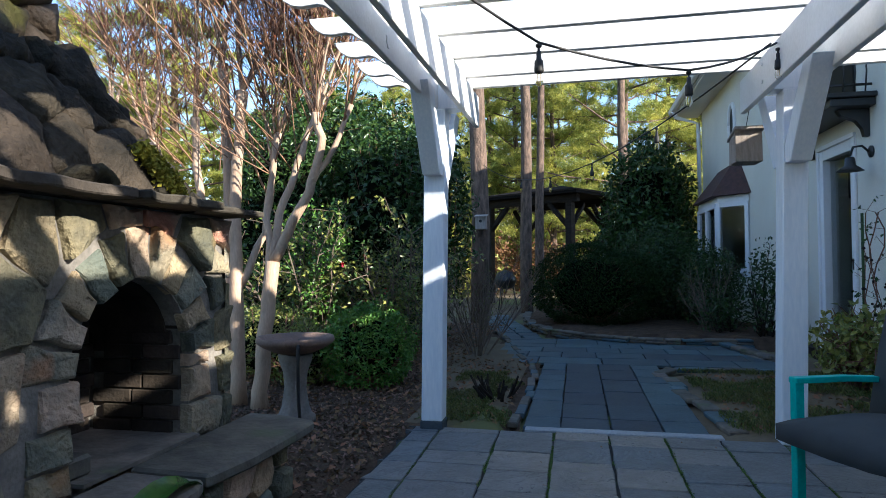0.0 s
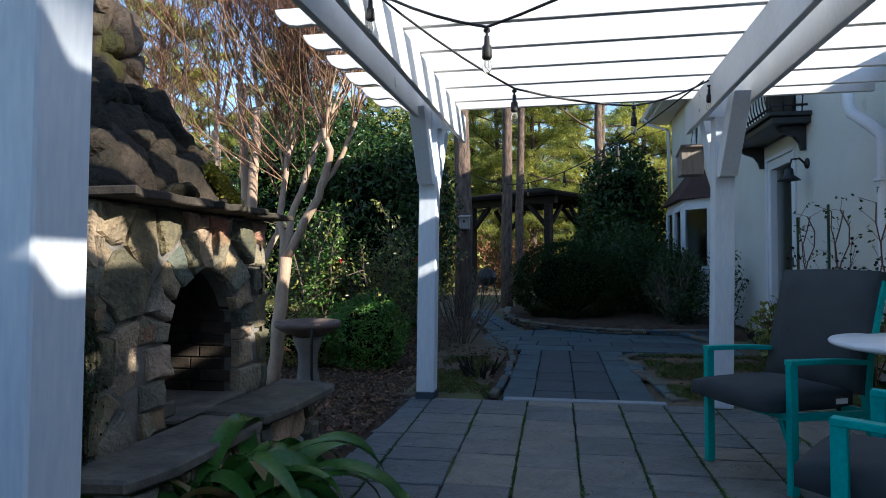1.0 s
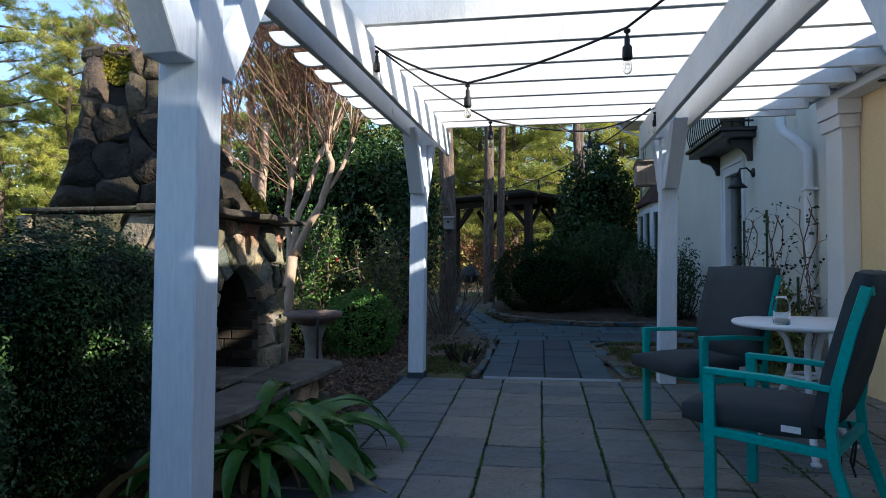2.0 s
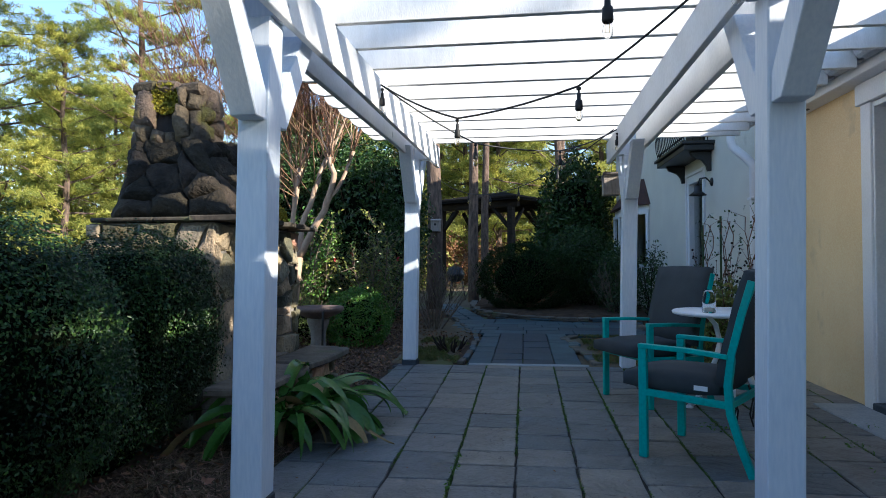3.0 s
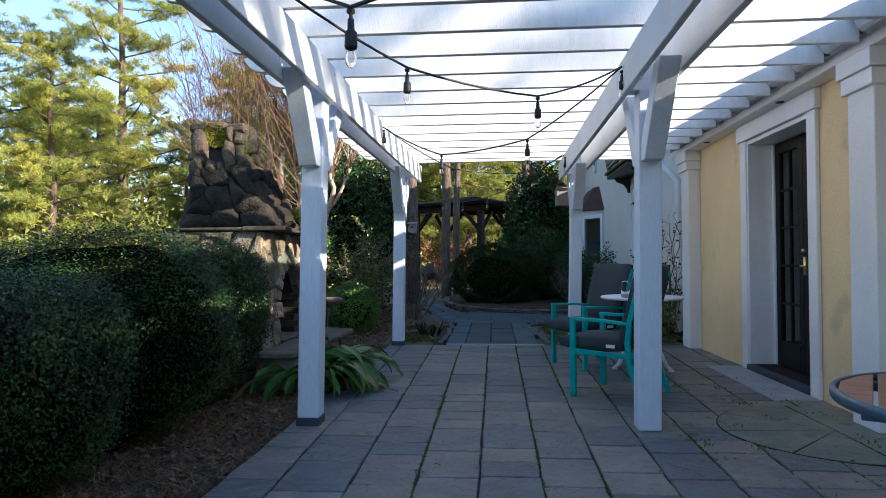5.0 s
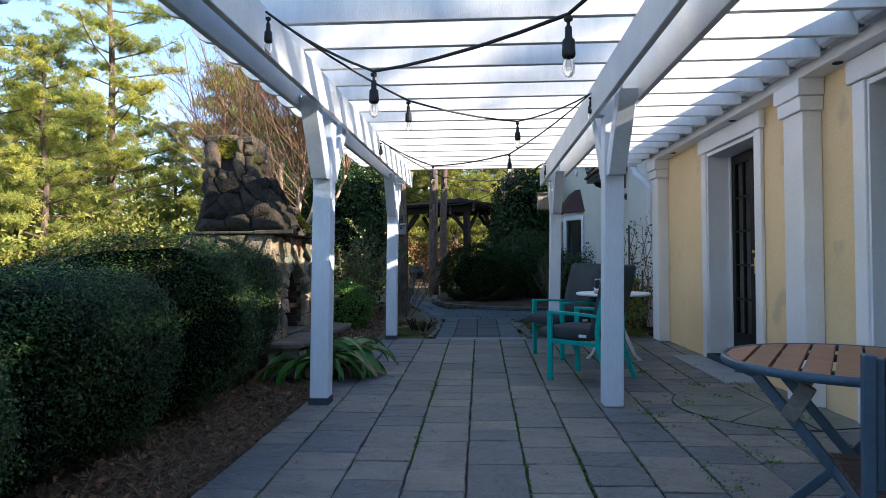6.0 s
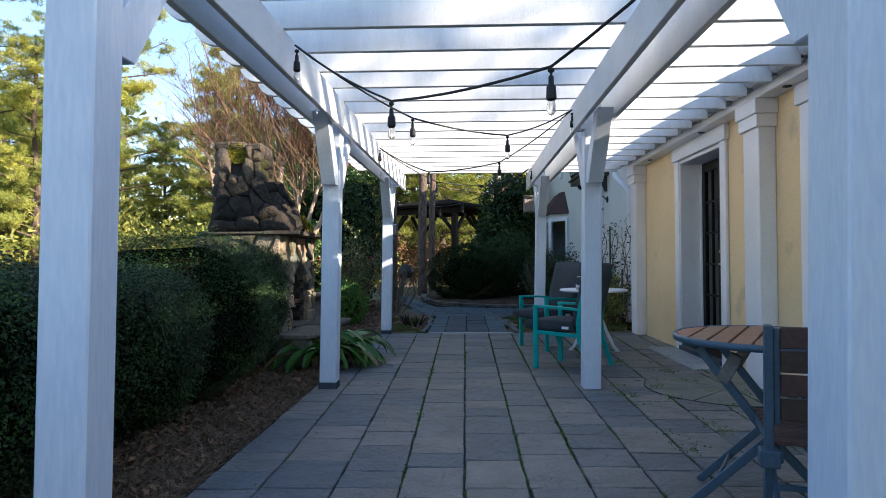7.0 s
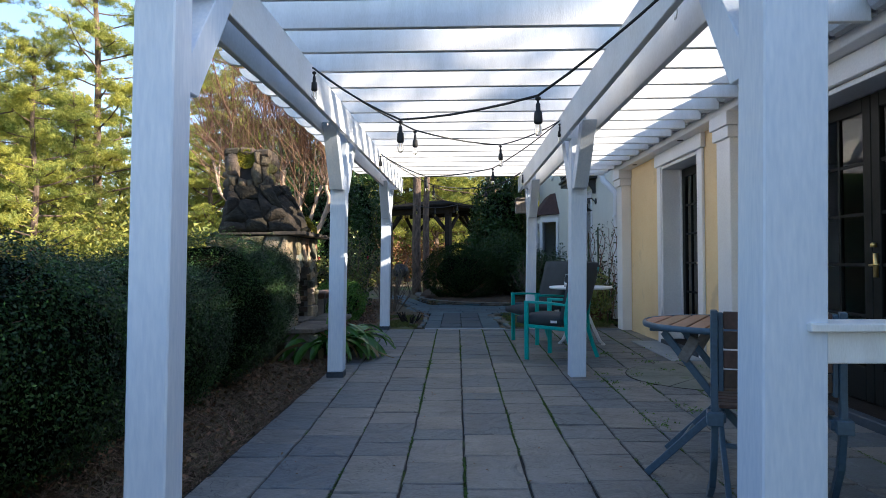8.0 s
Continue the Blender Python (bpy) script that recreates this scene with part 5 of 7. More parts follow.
def folding_chair():
    c = thing("folding_chair", "slatted folding chair of dark wood and blue-grey metal", "chair")
    for y in (-0.225, 0.225):
        bar("back_post", [(0.215, y, 0.845), (0.20, y, 0.60), (0.195, y, 0.40), (0.15, y, 0.24), (0.05, y, 0.10), (-0.11, y, 0.0)], 0.026, 0.036, BLUEMETAL, c)
        bar("seat_rail", [(-0.34, y * 0.86, 0.425), (0.20, y * 0.86, 0.412)], 0.022, 0.036, BLUEMETAL, c)
        bar("front_leg", [(-0.27, y * 0.76, 0.41), (-0.05, y * 0.76, 0.22), (0.27, y * 0.76, 0.0)], 0.022, 0.030, BLUEMETAL, c)
        part("bracket", boxes(((0.165, y - 0.03, 0.385), (0.235, y + 0.03, 0.44)), bevel=0.004), BLUEMETAL, c)
        s = 1 if y > 0 else -1
        bar("slat_holder", [(0.204, y - s * 0.024, 0.835), (0.19, y - s * 0.024, 0.52)], 0.020, 0.026, BLUEMETAL, c)
    for k in range(4):
        z = 0.535 + 0.078 * k
        x = 0.194 + 0.0045 * k
        part("back_slat", boxes(((x - 0.009, -0.19, z), (x + 0.009, 0.19, z + 0.070)), bevel=0.003), SLATDARK, c)
    for k in range(8):
        x = -0.33 + 0.063 * k
        part("seat_slat", boxes(((x, -0.205, 0.444), (x + 0.054, 0.205, 0.459)), bevel=0.003), SLATDARK, c)
    part("stretcher", boxes(((-0.072, -0.165, 0.225), (-0.052, 0.165, 0.245)), bevel=0.003), BLUEMETAL, c)
    c.matrix_basis = pose(1.70, -2.16, 0, 0, 0, -107)


folding_chair()


# ---- pavilion under the pines ----
def pavilion():
    p = thing("pavilion", "dark open timber shelter with a low flat-pitched roof", "shelter")
    p.matrix_basis = pose(0.25, 17.0, -0.05, 0, 0, 148)
    # local x runs back along the long side, local -y along the short side
    bm = bmesh.new()
    L, W = 3.5, -2.5
    low = [bm.verts.new(q) for q in ((0, 0, 2.95), (L, 0, 2.95), (L, W, 2.95), (0, W, 2.95))]
    rim = [bm.verts.new(q) for q in ((0, 0, 3.05), (L, 0, 3.05), (L, W, 3.05), (0, W, 3.05))]
    top = [bm.verts.new(q) for q in ((1.2, W / 2, 3.32), (L - 1.2, W / 2, 3.32))]
    for i in range(4):
        bm.faces.new((low[i], low[(i + 1) % 4], rim[(i + 1) % 4], rim[i]))
    bm.faces.new(low[::-1])
    bm.faces.new((rim[0], rim[1], top[1], top[0]))
    bm.faces.new((rim[1], rim[2], top[1]))
    bm.faces.new((rim[2], rim[3], top[0], top[1]))
    bm.faces.new((rim[3], rim[0], top[0]))
    bmesh.ops.recalc_face_normals(bm, faces=bm.faces)
    part("roof", bm, ROOFDARK, p)
    part("drip_edge", boxes(((-0.02, 0.002, 3.02), (L + 0.02, 0.02, 3.06)), ((-0.02, W, 3.02), (-0.002, 0.0, 3.06))), WOODDARK, p, "dark metal roof edge")
    for x, y in ((0.4, -0.35), (L - 0.4, -0.35), (0.4, W + 0.35), (L - 0.4, W + 0.35)):
        part("shelter_post", boxes(((x - 0.09, y - 0.09, -0.1), (x + 0.09, y + 0.09, 2.78))), WOODDARK, p)
        s = 1 if x < 1 else -1
        t = -1 if y > -1 else 1
        rod_part("shelter_brace", [([(x, y, 2.05), (x + s * 0.65, y, 2.74)], 0.07)], WOODDARK, p, sides=4)
        rod_part("shelter_brace", [([(x, y, 2.05), (x, y + t * 0.65, 2.74)], 0.07)], WOODDARK, p, sides=4)
    for y in (-0.35, W + 0.35):
        part("tie_beam", boxes(((0.15, y - 0.08, 2.75), (L - 0.15, y + 0.08, 2.948)), bevel=0.01), WOODDARK, p)
    part("bench", boxes(((0.7, -1.6, 0.42), (2.6, -1.2, 0.5)), ((0.75, -1.55, 0), (0.85, -1.25, 0.42)), ((2.45, -1.55, 0), (2.55, -1.25, 0.42)), bevel=0.01), WOODDARK, p)


pavilion()


def nest_box():
    b = thing("nest_box", "small grey wooden nest box fixed to a pine trunk", "bird house")
    x, y, z = -1.50, 12.44, 1.74
    part("box_body", prism(bmesh.new(), [(y - 0.11, z), (y + 0.10, z), (y + 0.10, z + 0.27), (y - 0.11, z + 0.23)], "x", x - 0.10, x + 0.10, 0.005), WOODGREY, b)
    part("lid", prism(bmesh.new(), [(y - 0.15, z + 0.225), (y + 0.10, z + 0.272), (y + 0.10, z + 0.29), (y - 0.15, z + 0.245)], "x", x - 0.12, x + 0.12, 0.004), WOODGREY, b)
    # no opening is cut; a black disc paints the hole's inner shade
    part("entrance", prism(bmesh.new(), [(x + 0.028 * math.cos(k * math.pi / 6), z + 0.15 + 0.028 * math.sin(k * math.pi / 6)) for k in range(12)], "y", y - 0.114, y - 0.109), BLACK, b, "black disc standing for the dark of the entrance hole")


nest_box()


def grill():
    g = thing("kettle_grill", "small dark kettle grill standing far off under the pines", "grill", at=(-1.5, 16.5, -0.05))
    lathe("bowl", [(0.05, 0.5), (0.2, 0.55), (0.28, 0.7), (0.28, 0.75), (0.2, 0.92), (0.03, 0.98)], BLACK, g, n=16)
    for k in range(3):
        a = k * 2.1
        rod_part("leg", [([(0.18 * math.cos(a), 0.18 * math.sin(a), 0.6), (0.3 * math.cos(a), 0.3 * math.sin(a), 0.0)], 0.015)], BLACK, g)


grill()


# ---- planting ----
def rounded(q, lo, hi, r):
    """Places on a rounded box nearest to q, and the outward way."""
    inner = np.clip(q, np.array(lo) + r, np.array(hi) - r)
    d = q - inner
    d /= np.linalg.norm(d, axis=1)[:, None] + 1e-9
    return inner + d * r, d


def swell(p):
    cleft = sum(k * np.exp(-((p[:, 1] - y) / w) ** 2) for y, w, k in ((0.0, 0.17, 0.33), (0.95, 0.20, 0.28), (-1.40, 0.17, 0.20), (-2.5, 0.22, 0.2)))
    return (-cleft + 0.11 * np.sin(p[:, 1] * 2.4 + 0.6) * np.cos(p[:, 2] * 1.9 + p[:, 0]) + 0.05 * np.sin(p[:, 1] * 5.1 + p[:, 2] * 4.0 + p[:, 0] * 3.1)
            + 0.025 * np.sin(p[:, 1] * 11 + 2 * p[:, 2]) * np.sin(p[:, 2] * 9 + p[:, 0] * 7))


def lie(p):
    """The hedge grows taller towards the fireplace and falls off at its back."""
    return (1.07 + 0.085 * np.clip(p[:, 1] + 0.8, 0, 3)) / 1.24 * (1 - 0.10 * np.clip((-1.6 - p[:, 0]) / 1.1, 0, 1))


def hedge():
    h = thing("hedge", "dense clipped dark green hedge with small leaves", "hedge")
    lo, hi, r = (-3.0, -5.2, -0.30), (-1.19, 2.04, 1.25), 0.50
    # solid core, its dark colour painted in place of the hedge's inner shade
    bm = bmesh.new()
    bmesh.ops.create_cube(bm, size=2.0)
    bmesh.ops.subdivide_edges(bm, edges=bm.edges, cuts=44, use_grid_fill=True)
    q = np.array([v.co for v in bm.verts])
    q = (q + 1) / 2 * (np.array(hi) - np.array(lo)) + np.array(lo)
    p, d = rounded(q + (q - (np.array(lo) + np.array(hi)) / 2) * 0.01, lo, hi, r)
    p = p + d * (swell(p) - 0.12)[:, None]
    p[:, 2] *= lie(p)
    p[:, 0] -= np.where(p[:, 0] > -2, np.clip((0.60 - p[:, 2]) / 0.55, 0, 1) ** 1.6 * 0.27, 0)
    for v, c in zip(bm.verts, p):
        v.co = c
    part("shade_core", bm, HEDGECORE, h, "near-black core standing in for the shade inside the hedge", smooth=True)
    # the small share of bright leaves paints highlights on the dark foliage
    for n, size, mat in ((320000, 0.0185, HEDGELEAF), (7000, 0.018, FRESH)):
        q = rng.uniform((lo[0], lo[1], 0.0), hi, (n, 3))
        face = rng.random(n)
        q[face < 0.46, 0] = hi[0]
        q[(face >= 0.46) & (face < 0.89), 2] = hi[2]
        q[face >= 0.89, 1] = hi[1]
        p, d = rounded(q + (q - (np.array(lo) + np.array(hi)) / 2) * 0.01, lo, hi, r)
        p = p + d * (swell(p) + rng.normal(-0.040, 0.042, n))[:, None]
        p[:, 2] *= lie(p)
        tuck = np.clip((0.60 - p[:, 2]) / 0.55, 0, 1)
        p[:, 0] -= tuck ** 1.6 * 0.27
        keep = rng.random(n) > tuck * 0.60
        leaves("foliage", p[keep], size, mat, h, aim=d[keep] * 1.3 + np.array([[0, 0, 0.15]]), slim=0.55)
    V, F = [], []
    for k in range(26):
        y = -5.8 + 0.3 * k
        rod(V, F, [(-1.95 + random.uniform(-0.3, 0.3), y, -0.03), (-1.8 + random.uniform(-0.3, 0.3), y + 0.1, 0.35)], [0.03, 0.015], 5)
    raw("stem", V, F, TWIG, h)["kind"] = "stuff"
    V, F = [], []
    for k in range(70):
        y, z = random.uniform(-4, 1.9), random.uniform(0.5, 1.25)
        x = -1.3 if z < 1.1 else random.uniform(-2.2, -1.4)
        a = Vector((x, y, z))
        b = a + Vector((random.uniform(0.0, 0.09), random.uniform(-0.07, 0.07), random.uniform(0.0, 0.10)))
        rod(V, F, [a, b], [0.002, 0.001], 3)
    raw("stray_twig", V, F, TWIG, h)["kind"] = "stuff"


hedge()


def strap_plant():
    random.seed(5)
    c = Vector((-0.98, 2.12, 0.0))
    p = thing("strap_leaf_plant", "clump of drooping green strap leaves with dry tips", "plant")
    for k in range(104):
        a = random.uniform(0, 2 * math.pi)
        q = c + Vector((random.uniform(-0.17, 0.17), random.uniform(-0.24, 0.24), 0))
        L, w = random.uniform(0.50, 0.92), random.uniform(0.026, 0.050)
        up, turn, twist = random.uniform(0.8, 1.35), random.uniform(-0.9, 0.9), random.uniform(-1.3, 1.3)
        fall = random.uniform(1.9, 2.9)
        n = 15
        V, F = [], []
        for i in range(n):
            t = i / (n - 1)
            th = up - fall * t ** 1.25
            aa = a + turn * t
            out = Vector((math.cos(aa), math.sin(aa), 0))
            side = Vector((-out.y, out.x, 0))
            step = out * math.cos(th) + Vector((0, 0, math.sin(th)))
            q = q + step * (L / n)
            q.z = max(q.z, 0.006 + 0.004 * (k % 7))
            nrm = side.cross(step).normalized()
            tw = (side * math.cos(twist * t) + nrm * math.sin(twist * t))
            nn = tw.cross(step).normalized()
            ww = w * (0.75 + 0.5 * t) if t < 0.5 else w * (1 - ((t - 0.5) / 0.5) ** 2.6) + 0.001
            V += [tuple(q - tw * ww - nn * ww * 0.35), tuple(q), tuple(q + tw * ww - nn * ww * 0.35)]
        for i in range(n - 1):
            for j in range(2):
                F.append((i * 3 + j, i * 3 + j + 1, i * 3 + j + 4, i * 3 + j + 3))
        raw("leaf", V, F, LILYDRY if k % 13 == 0 else LILYLEAF, p, "dry curled leaf" if k % 13 == 0 else "", smooth=True)
    V, F = [], []
    for i in range(12):
        t = i / 11
        q = Vector((-0.85 + 0.58 * t, 2.16 - 0.30 * t, 0.28 * (1 - t) ** 1.5 + 0.012))
        ww = 0.022 * (1 - t ** 3) + 0.002
        V += [(q.x - ww * 0.5, q.y - ww, q.z + 0.008), tuple(q), (q.x + ww * 0.5, q.y + ww, q.z + 0.008)]
    for i in range(11):
        for j in range(2):
            F.append((i * 3 + j, i * 3 + j + 1, i * 3 + j + 4, i * 3 + j + 3))
    raw("leaf", V, F, LILYDRY, p, "dry leaf lying over the paving", smooth=True)


strap_plant()


def grow(V, F, a, d, length, r, bend=0.15, n=5, sides=6, lift=0.0):
    """A gently wandering branch; returns its points."""
    pts = [Vector(a)]
    d = Vector(d).normalized()
    for i in range(n):
        d = (d + Vector((random.gauss(0, bend), random.gauss(0, bend), random.gauss(0, bend * 0.6) + lift))).normalized()
        pts.append(pts[-1] + d * length / n)
    rod(V, F, pts, [r * (1 - 0.55 * i / n) for i in range(n + 1)], sides)
    return pts, d


def myrtle():
    random.seed(21)
    t = thing("crape_myrtle", "leafless pollarded tree with smooth pale stems and fans of thin shoots", "tree")
    V2, F2, V3, F3 = [], [], [], []
    # main stems as (x, y, z) lines; each ends in a knob from which the shoots fan out
    stems = [([(-2.16, 5.12, -0.03), (-2.11, 5.12, 0.55), (-2.05, 5.14, 1.12)], 0.062, 0.055, 0),
             ([(-2.05, 5.14, 1.12), (-1.87, 5.10, 1.42), (-1.69, 5.06, 1.72), (-1.60, 5.02, 1.98), (-1.63, 5.0, 2.22)], 0.042, 0.028, 20),
             ([(-2.05, 5.14, 1.12), (-2.02, 5.2, 1.5), (-1.88, 5.24, 1.9), (-1.77, 5.3, 2.25)], 0.036, 0.024, 19),
             ([(-2.08, 5.14, 1.0), (-2.16, 5.25, 1.6), (-2.08, 5.3, 2.15)], 0.033, 0.023, 18),
             ([(-1.69, 5.06, 1.72), (-1.52, 5.1, 2.0), (-1.40, 5.12, 2.3)], 0.024, 0.017, 16),
             ([(-2.38, 5.22, -0.03), (-2.40, 5.22, 0.9), (-2.43, 5.24, 1.7), (-2.38, 5.26, 2.5)], 0.060, 0.040, 15),
             ([(-2.52, 5.38, -0.03), (-2.53, 5.36, 0.9), (-2.56, 5.34, 1.8), (-2.58, 5.3, 2.75)], 0.058, 0.036, 15),
             ([(-2.40, 5.22, 0.9), (-2.22, 5.34, 1.35), (-2.18, 5.4, 1.9)], 0.032, 0.024, 13),
             ([(-2.62, 5.2, -0.03), (-2.68, 5.16, 0.9), (-2.84, 5.1, 1.5), (-3.05, 5.05, 2.1)], 0.056, 0.034, 14),
             ([(-2.68, 5.16, 0.9), (-2.72, 5.2, 1.5), (-2.80, 5.25, 2.3)], 0.038, 0.030, 12),
             ([(-2.84, 5.1, 1.5), (-3.08, 4.98, 1.8), (-3.3, 4.9, 2.2)], 0.032, 0.024, 10)]
    for line, ra, rb, burst in stems:
        pts = []
        for a, b in zip(line, line[1:]):
            for i in range(4):
                q = Vector(a).lerp(Vector(b), i / 4)
                pts.append(q + Vector((random.gauss(0, 0.008), random.gauss(0, 0.008), 0)))
        pts.append(Vector(line[-1]))
        n = len(pts) - 1
        V, F = [], []
        rod(V, F, pts, [(ra + (rb - ra) * i / n) * (1.25 if burst and i == n else 1.0) * (1.2 if i == 0 and pts[0].z < 0 else 1.0) for i in range(n + 1)], 9)
        raw("stem", V, F, MYRTLE, t, "smooth pale forking stem", smooth=True)
        # two or three pale limbs go on from the knob
        heads = [pts[n], pts[n - 2]]
        for k in range(4 if burst > 15 else 3 if burst > 9 else 2 if burst else 0):
            V, F = [], []
            lp, ld = grow(V, F, pts[n], (random.gauss(-0.05, 0.28), random.gauss(0, 0.25), 1.0), random.uniform(0.5, 1.2), rb * random.uniform(0.42, 0.66), 0.08, 6, 7, 0.02)
            raw("limb", V, F, MYRTLE, t, "pale upright limb", smooth=True)
            heads += [lp[3], lp[5], lp[6]]
        for k in range(int(burst * 1.5)):
            at = random.choice(heads)
            out = Vector((random.gauss(-0.06, 0.40), random.gauss(-0.05, 0.40), random.uniform(0.55, 1.2)))
            thick = random.choice((0.004, 0.005, 0.007, 0.010))
            sp, sd = grow(V2, F2, at, out, random.uniform(0.6, 1.7), thick, 0.10, 7, 5, 0.025)
            for q in range(1, 8):
                for _ in range(2):
                    if random.random() < 0.7:
                        o = Vector((random.gauss(0, 0.6), random.gauss(0, 0.6), random.uniform(0.0, 1.0)))
                        tp, td = grow(V3, F3, sp[q], o + sd * 0.7, random.uniform(0.25, 0.7), 0.0032, 0.13, 4, 3)
                        for j in (2, 3, 4):
                            if random.random() < 0.5:
                                grow(V3, F3, tp[j], td + Vector((random.gauss(0, 0.7), random.gauss(0, 0.7), random.gauss(0.2, 0.4))), random.uniform(0.1, 0.3), 0.0024, 0.12, 2, 3)
    # long slack shoots that reach out over the chimney
    for k in range(60):
        at = Vector((random.uniform(-3.1, -1.8), random.uniform(4.9, 5.4), random.uniform(1.8, 2.6)))
        grow(V2, F2, at, (random.gauss(-0.35, 0.5), random.gauss(-0.25, 0.4), random.uniform(0.5, 1.1)), random.uniform(1.2, 2.3), 0.006, 0.06, 7, 4, -0.01)
    raw("shoot", V2, F2, SHOOT, t, "thin brown shoots", smooth=True)["kind"] = "stuff"
    raw("twig", V3, F3, TWIG, t, smooth=True)["kind"] = "stuff"
    tips = np.array(V3)[rng.integers(0, len(V3), 4000)]
    leaves("seed_head", tips, 0.022, RUST, t, slim=0.8)


myrtle()


def shrub(name, lumps, mat, label, size=0.05, dens=1600, slim=0.45, blooms=0, twigs=60, core=True, hollow=0.72, category="shrub", loose=1.0, bloom_mat=RED, twig_mat=TWIG):
    s = thing(name, label, category)
    P, D, V, F = [], [], [], []
    for c, r in lumps:
        area = 4 * math.pi * (r[0] * r[1] + r[1] * r[2] + r[0] * r[2]) / 3
        p, d = lump(int(dens * area), c, r, hollow=hollow)
        k = p[:, 2] > 0.02
        P.append(p[k])
        D.append(d[k])
        for _ in range(twigs):
            a = Vector((c[0] + random.gauss(0, r[0] * 0.15), c[1] + random.gauss(0, r[1] * 0.15), 0.0))
            u = unit(1)[0]
            b = Vector((c[0] + u[0] * r[0] * 0.95, c[1] + u[1] * r[1] * 0.95, max(0.1, c[2] + u[2] * r[2] * 0.95)))
            m = a.lerp(b, 0.5) + Vector((random.gauss(0, 0.08), random.gauss(0, 0.08), 0.1))
            rod(V, F, [a, m, b], [0.014, 0.009, 0.003], 4)
    P, D = np.concatenate(P), np.concatenate(D)
    leaves("foliage", P, size, mat, s, aim=D * 0.55, slim=slim, loose=loose)
    if V:
        raw("stem", V, F, twig_mat, s)["kind"] = "stuff"
    if blooms:
        k = rng.integers(0, len(P), blooms)
        leaves("bloom", np.repeat(P[k] + D[k] * 0.03, 5, 0), 0.05, bloom_mat, s, "red blooms", slim=0.9)["kind"] = "stuff"
    if core:
        # the shrub's inner shade is put in as a dark core
        bm = bmesh.new()
        for c, r in lumps:
            g = bmesh.ops.create_icosphere(bm, subdivisions=3, radius=1.0)
            for v in g["verts"]:
                w = 0.66 * (1 + 0.2 * noise.noise(v.co * 2.5 + Vector(c)))
                v.co = Vector((c[0] + v.co.x * r[0] * w, c[1] + v.co.y * r[1] * w, max(-0.03, c[2] + v.co.z * r[2] * w)))
        part("shade_core", bm, HEDGECORE, s, smooth=True)
    return s


shrub("camellia", [((-3.4, 9.6, 1.9), (1.5, 1.1, 1.85)), ((-2.15, 9.7, 1.75), (0.95, 0.9, 1.75))], DARKLEAF, "tall dark glossy-leaved evergreen behind the bare tree", size=0.095, dens=520, blooms=10)


def open_shrub(x, y, h, spread, n, seed, label, mats, size=0.06, per=5, blooms=8):
    """An open bush of branching pale twigs with leaves set along them in sprays."""
    random.seed(seed)
    s = thing("camellia", label, "shrub")
    V, F, P, tips = [], [], [[] for _ in mats], []
    for k in range(n):
        a = random.uniform(0, 6.28)
        o = Vector((math.cos(a) * random.uniform(0.2, 1) * spread[0], math.sin(a) * random.uniform(0.2, 1) * spread[1], h))
        pts, d = grow(V, F, (x + o.x * 0.2, y + o.y * 0.2, -0.03), o, o.length * random.uniform(0.55, 0.95), 0.014, 0.10, 6, 5)
        for i in range(2, 7):
            for _ in range(3):
                q, e = grow(V, F, pts[i], d + Vector((random.gauss(0, 0.9), random.gauss(0, 0.9), random.gauss(0.1, 0.5))), random.uniform(0.2, 0.5), 0.006, 0.2, 4, 4)
                m = random.randrange(len(mats))
                for j in range(1, 5):
                    for _ in range(per):
                        P[m].append(tuple(q[j] + Vector((random.gauss(0, 0.045), random.gauss(0, 0.045), random.gauss(0, 0.04)))))
                tips.append(tuple(q[-1]))
    raw("stem", V, F, DRYTWIG, s)["kind"] = "stuff"
    for m, places in zip(mats, P):
        leaves("foliage", np.array(places), size, m, s, aim=np.array([[0.3, -0.2, 0.7]]), slim=0.48)
    c = np.array(random.sample(tips, blooms))
    leaves("bloom", np.repeat(c, 6, 0) + rng.normal(0, 0.012, (blooms * 6, 3)), 0.045, RED, s, "red blooms", slim=0.9)["kind"] = "stuff"


open_shrub(-1.72, 7.3, 1.55, (0.75, 0.6), 15, 51, "open camellia bush with bare pale twigs and red blooms", (LITLEAF, LITLEAF, DARKLEAF), size=0.055, per=4)
open_shrub(-2.75, 7.2, 1.75, (0.85, 0.6), 18, 52, "loose sunlit camellia below the bare tree", (LITLEAF, FRESH, DARKLEAF), size=0.06, per=5, blooms=6)
shrub("camellia", [((-2.35, 8.5, 1.5), (0.85, 0.6, 1.45)), ((-3.5, 8.3, 1.6), (0.9, 0.6, 1.5))], DARKLEAF, "dense glossy evergreen wall of leaves behind the camellias", size=0.085, dens=620, blooms=8)
shrub("azalea", [((-1.62, 6.15, 0.33), (0.43, 0.40, 0.40))], FRESH, "low rounded azalea with fresh green leaves", size=0.042, dens=3600, hollow=0.8)
shrub("azalea", [((-2.75, 6.4, 0.32), (0.55, 0.45, 0.40)), ((-2.25, 6.1, 0.25), (0.35, 0.3, 0.3))], LITLEAF, "low loose evergreen below the bare tree", size=0.045, dens=1400, hollow=0.6)
shrub("boxwood", [((0.50, 11.6, 0.68), (0.98, 0.85, 0.74))], BOXLEAF, "large clipped dark boxwood mound on the raised bed", size=0.042, dens=3200, hollow=0.92, loose=0.8)
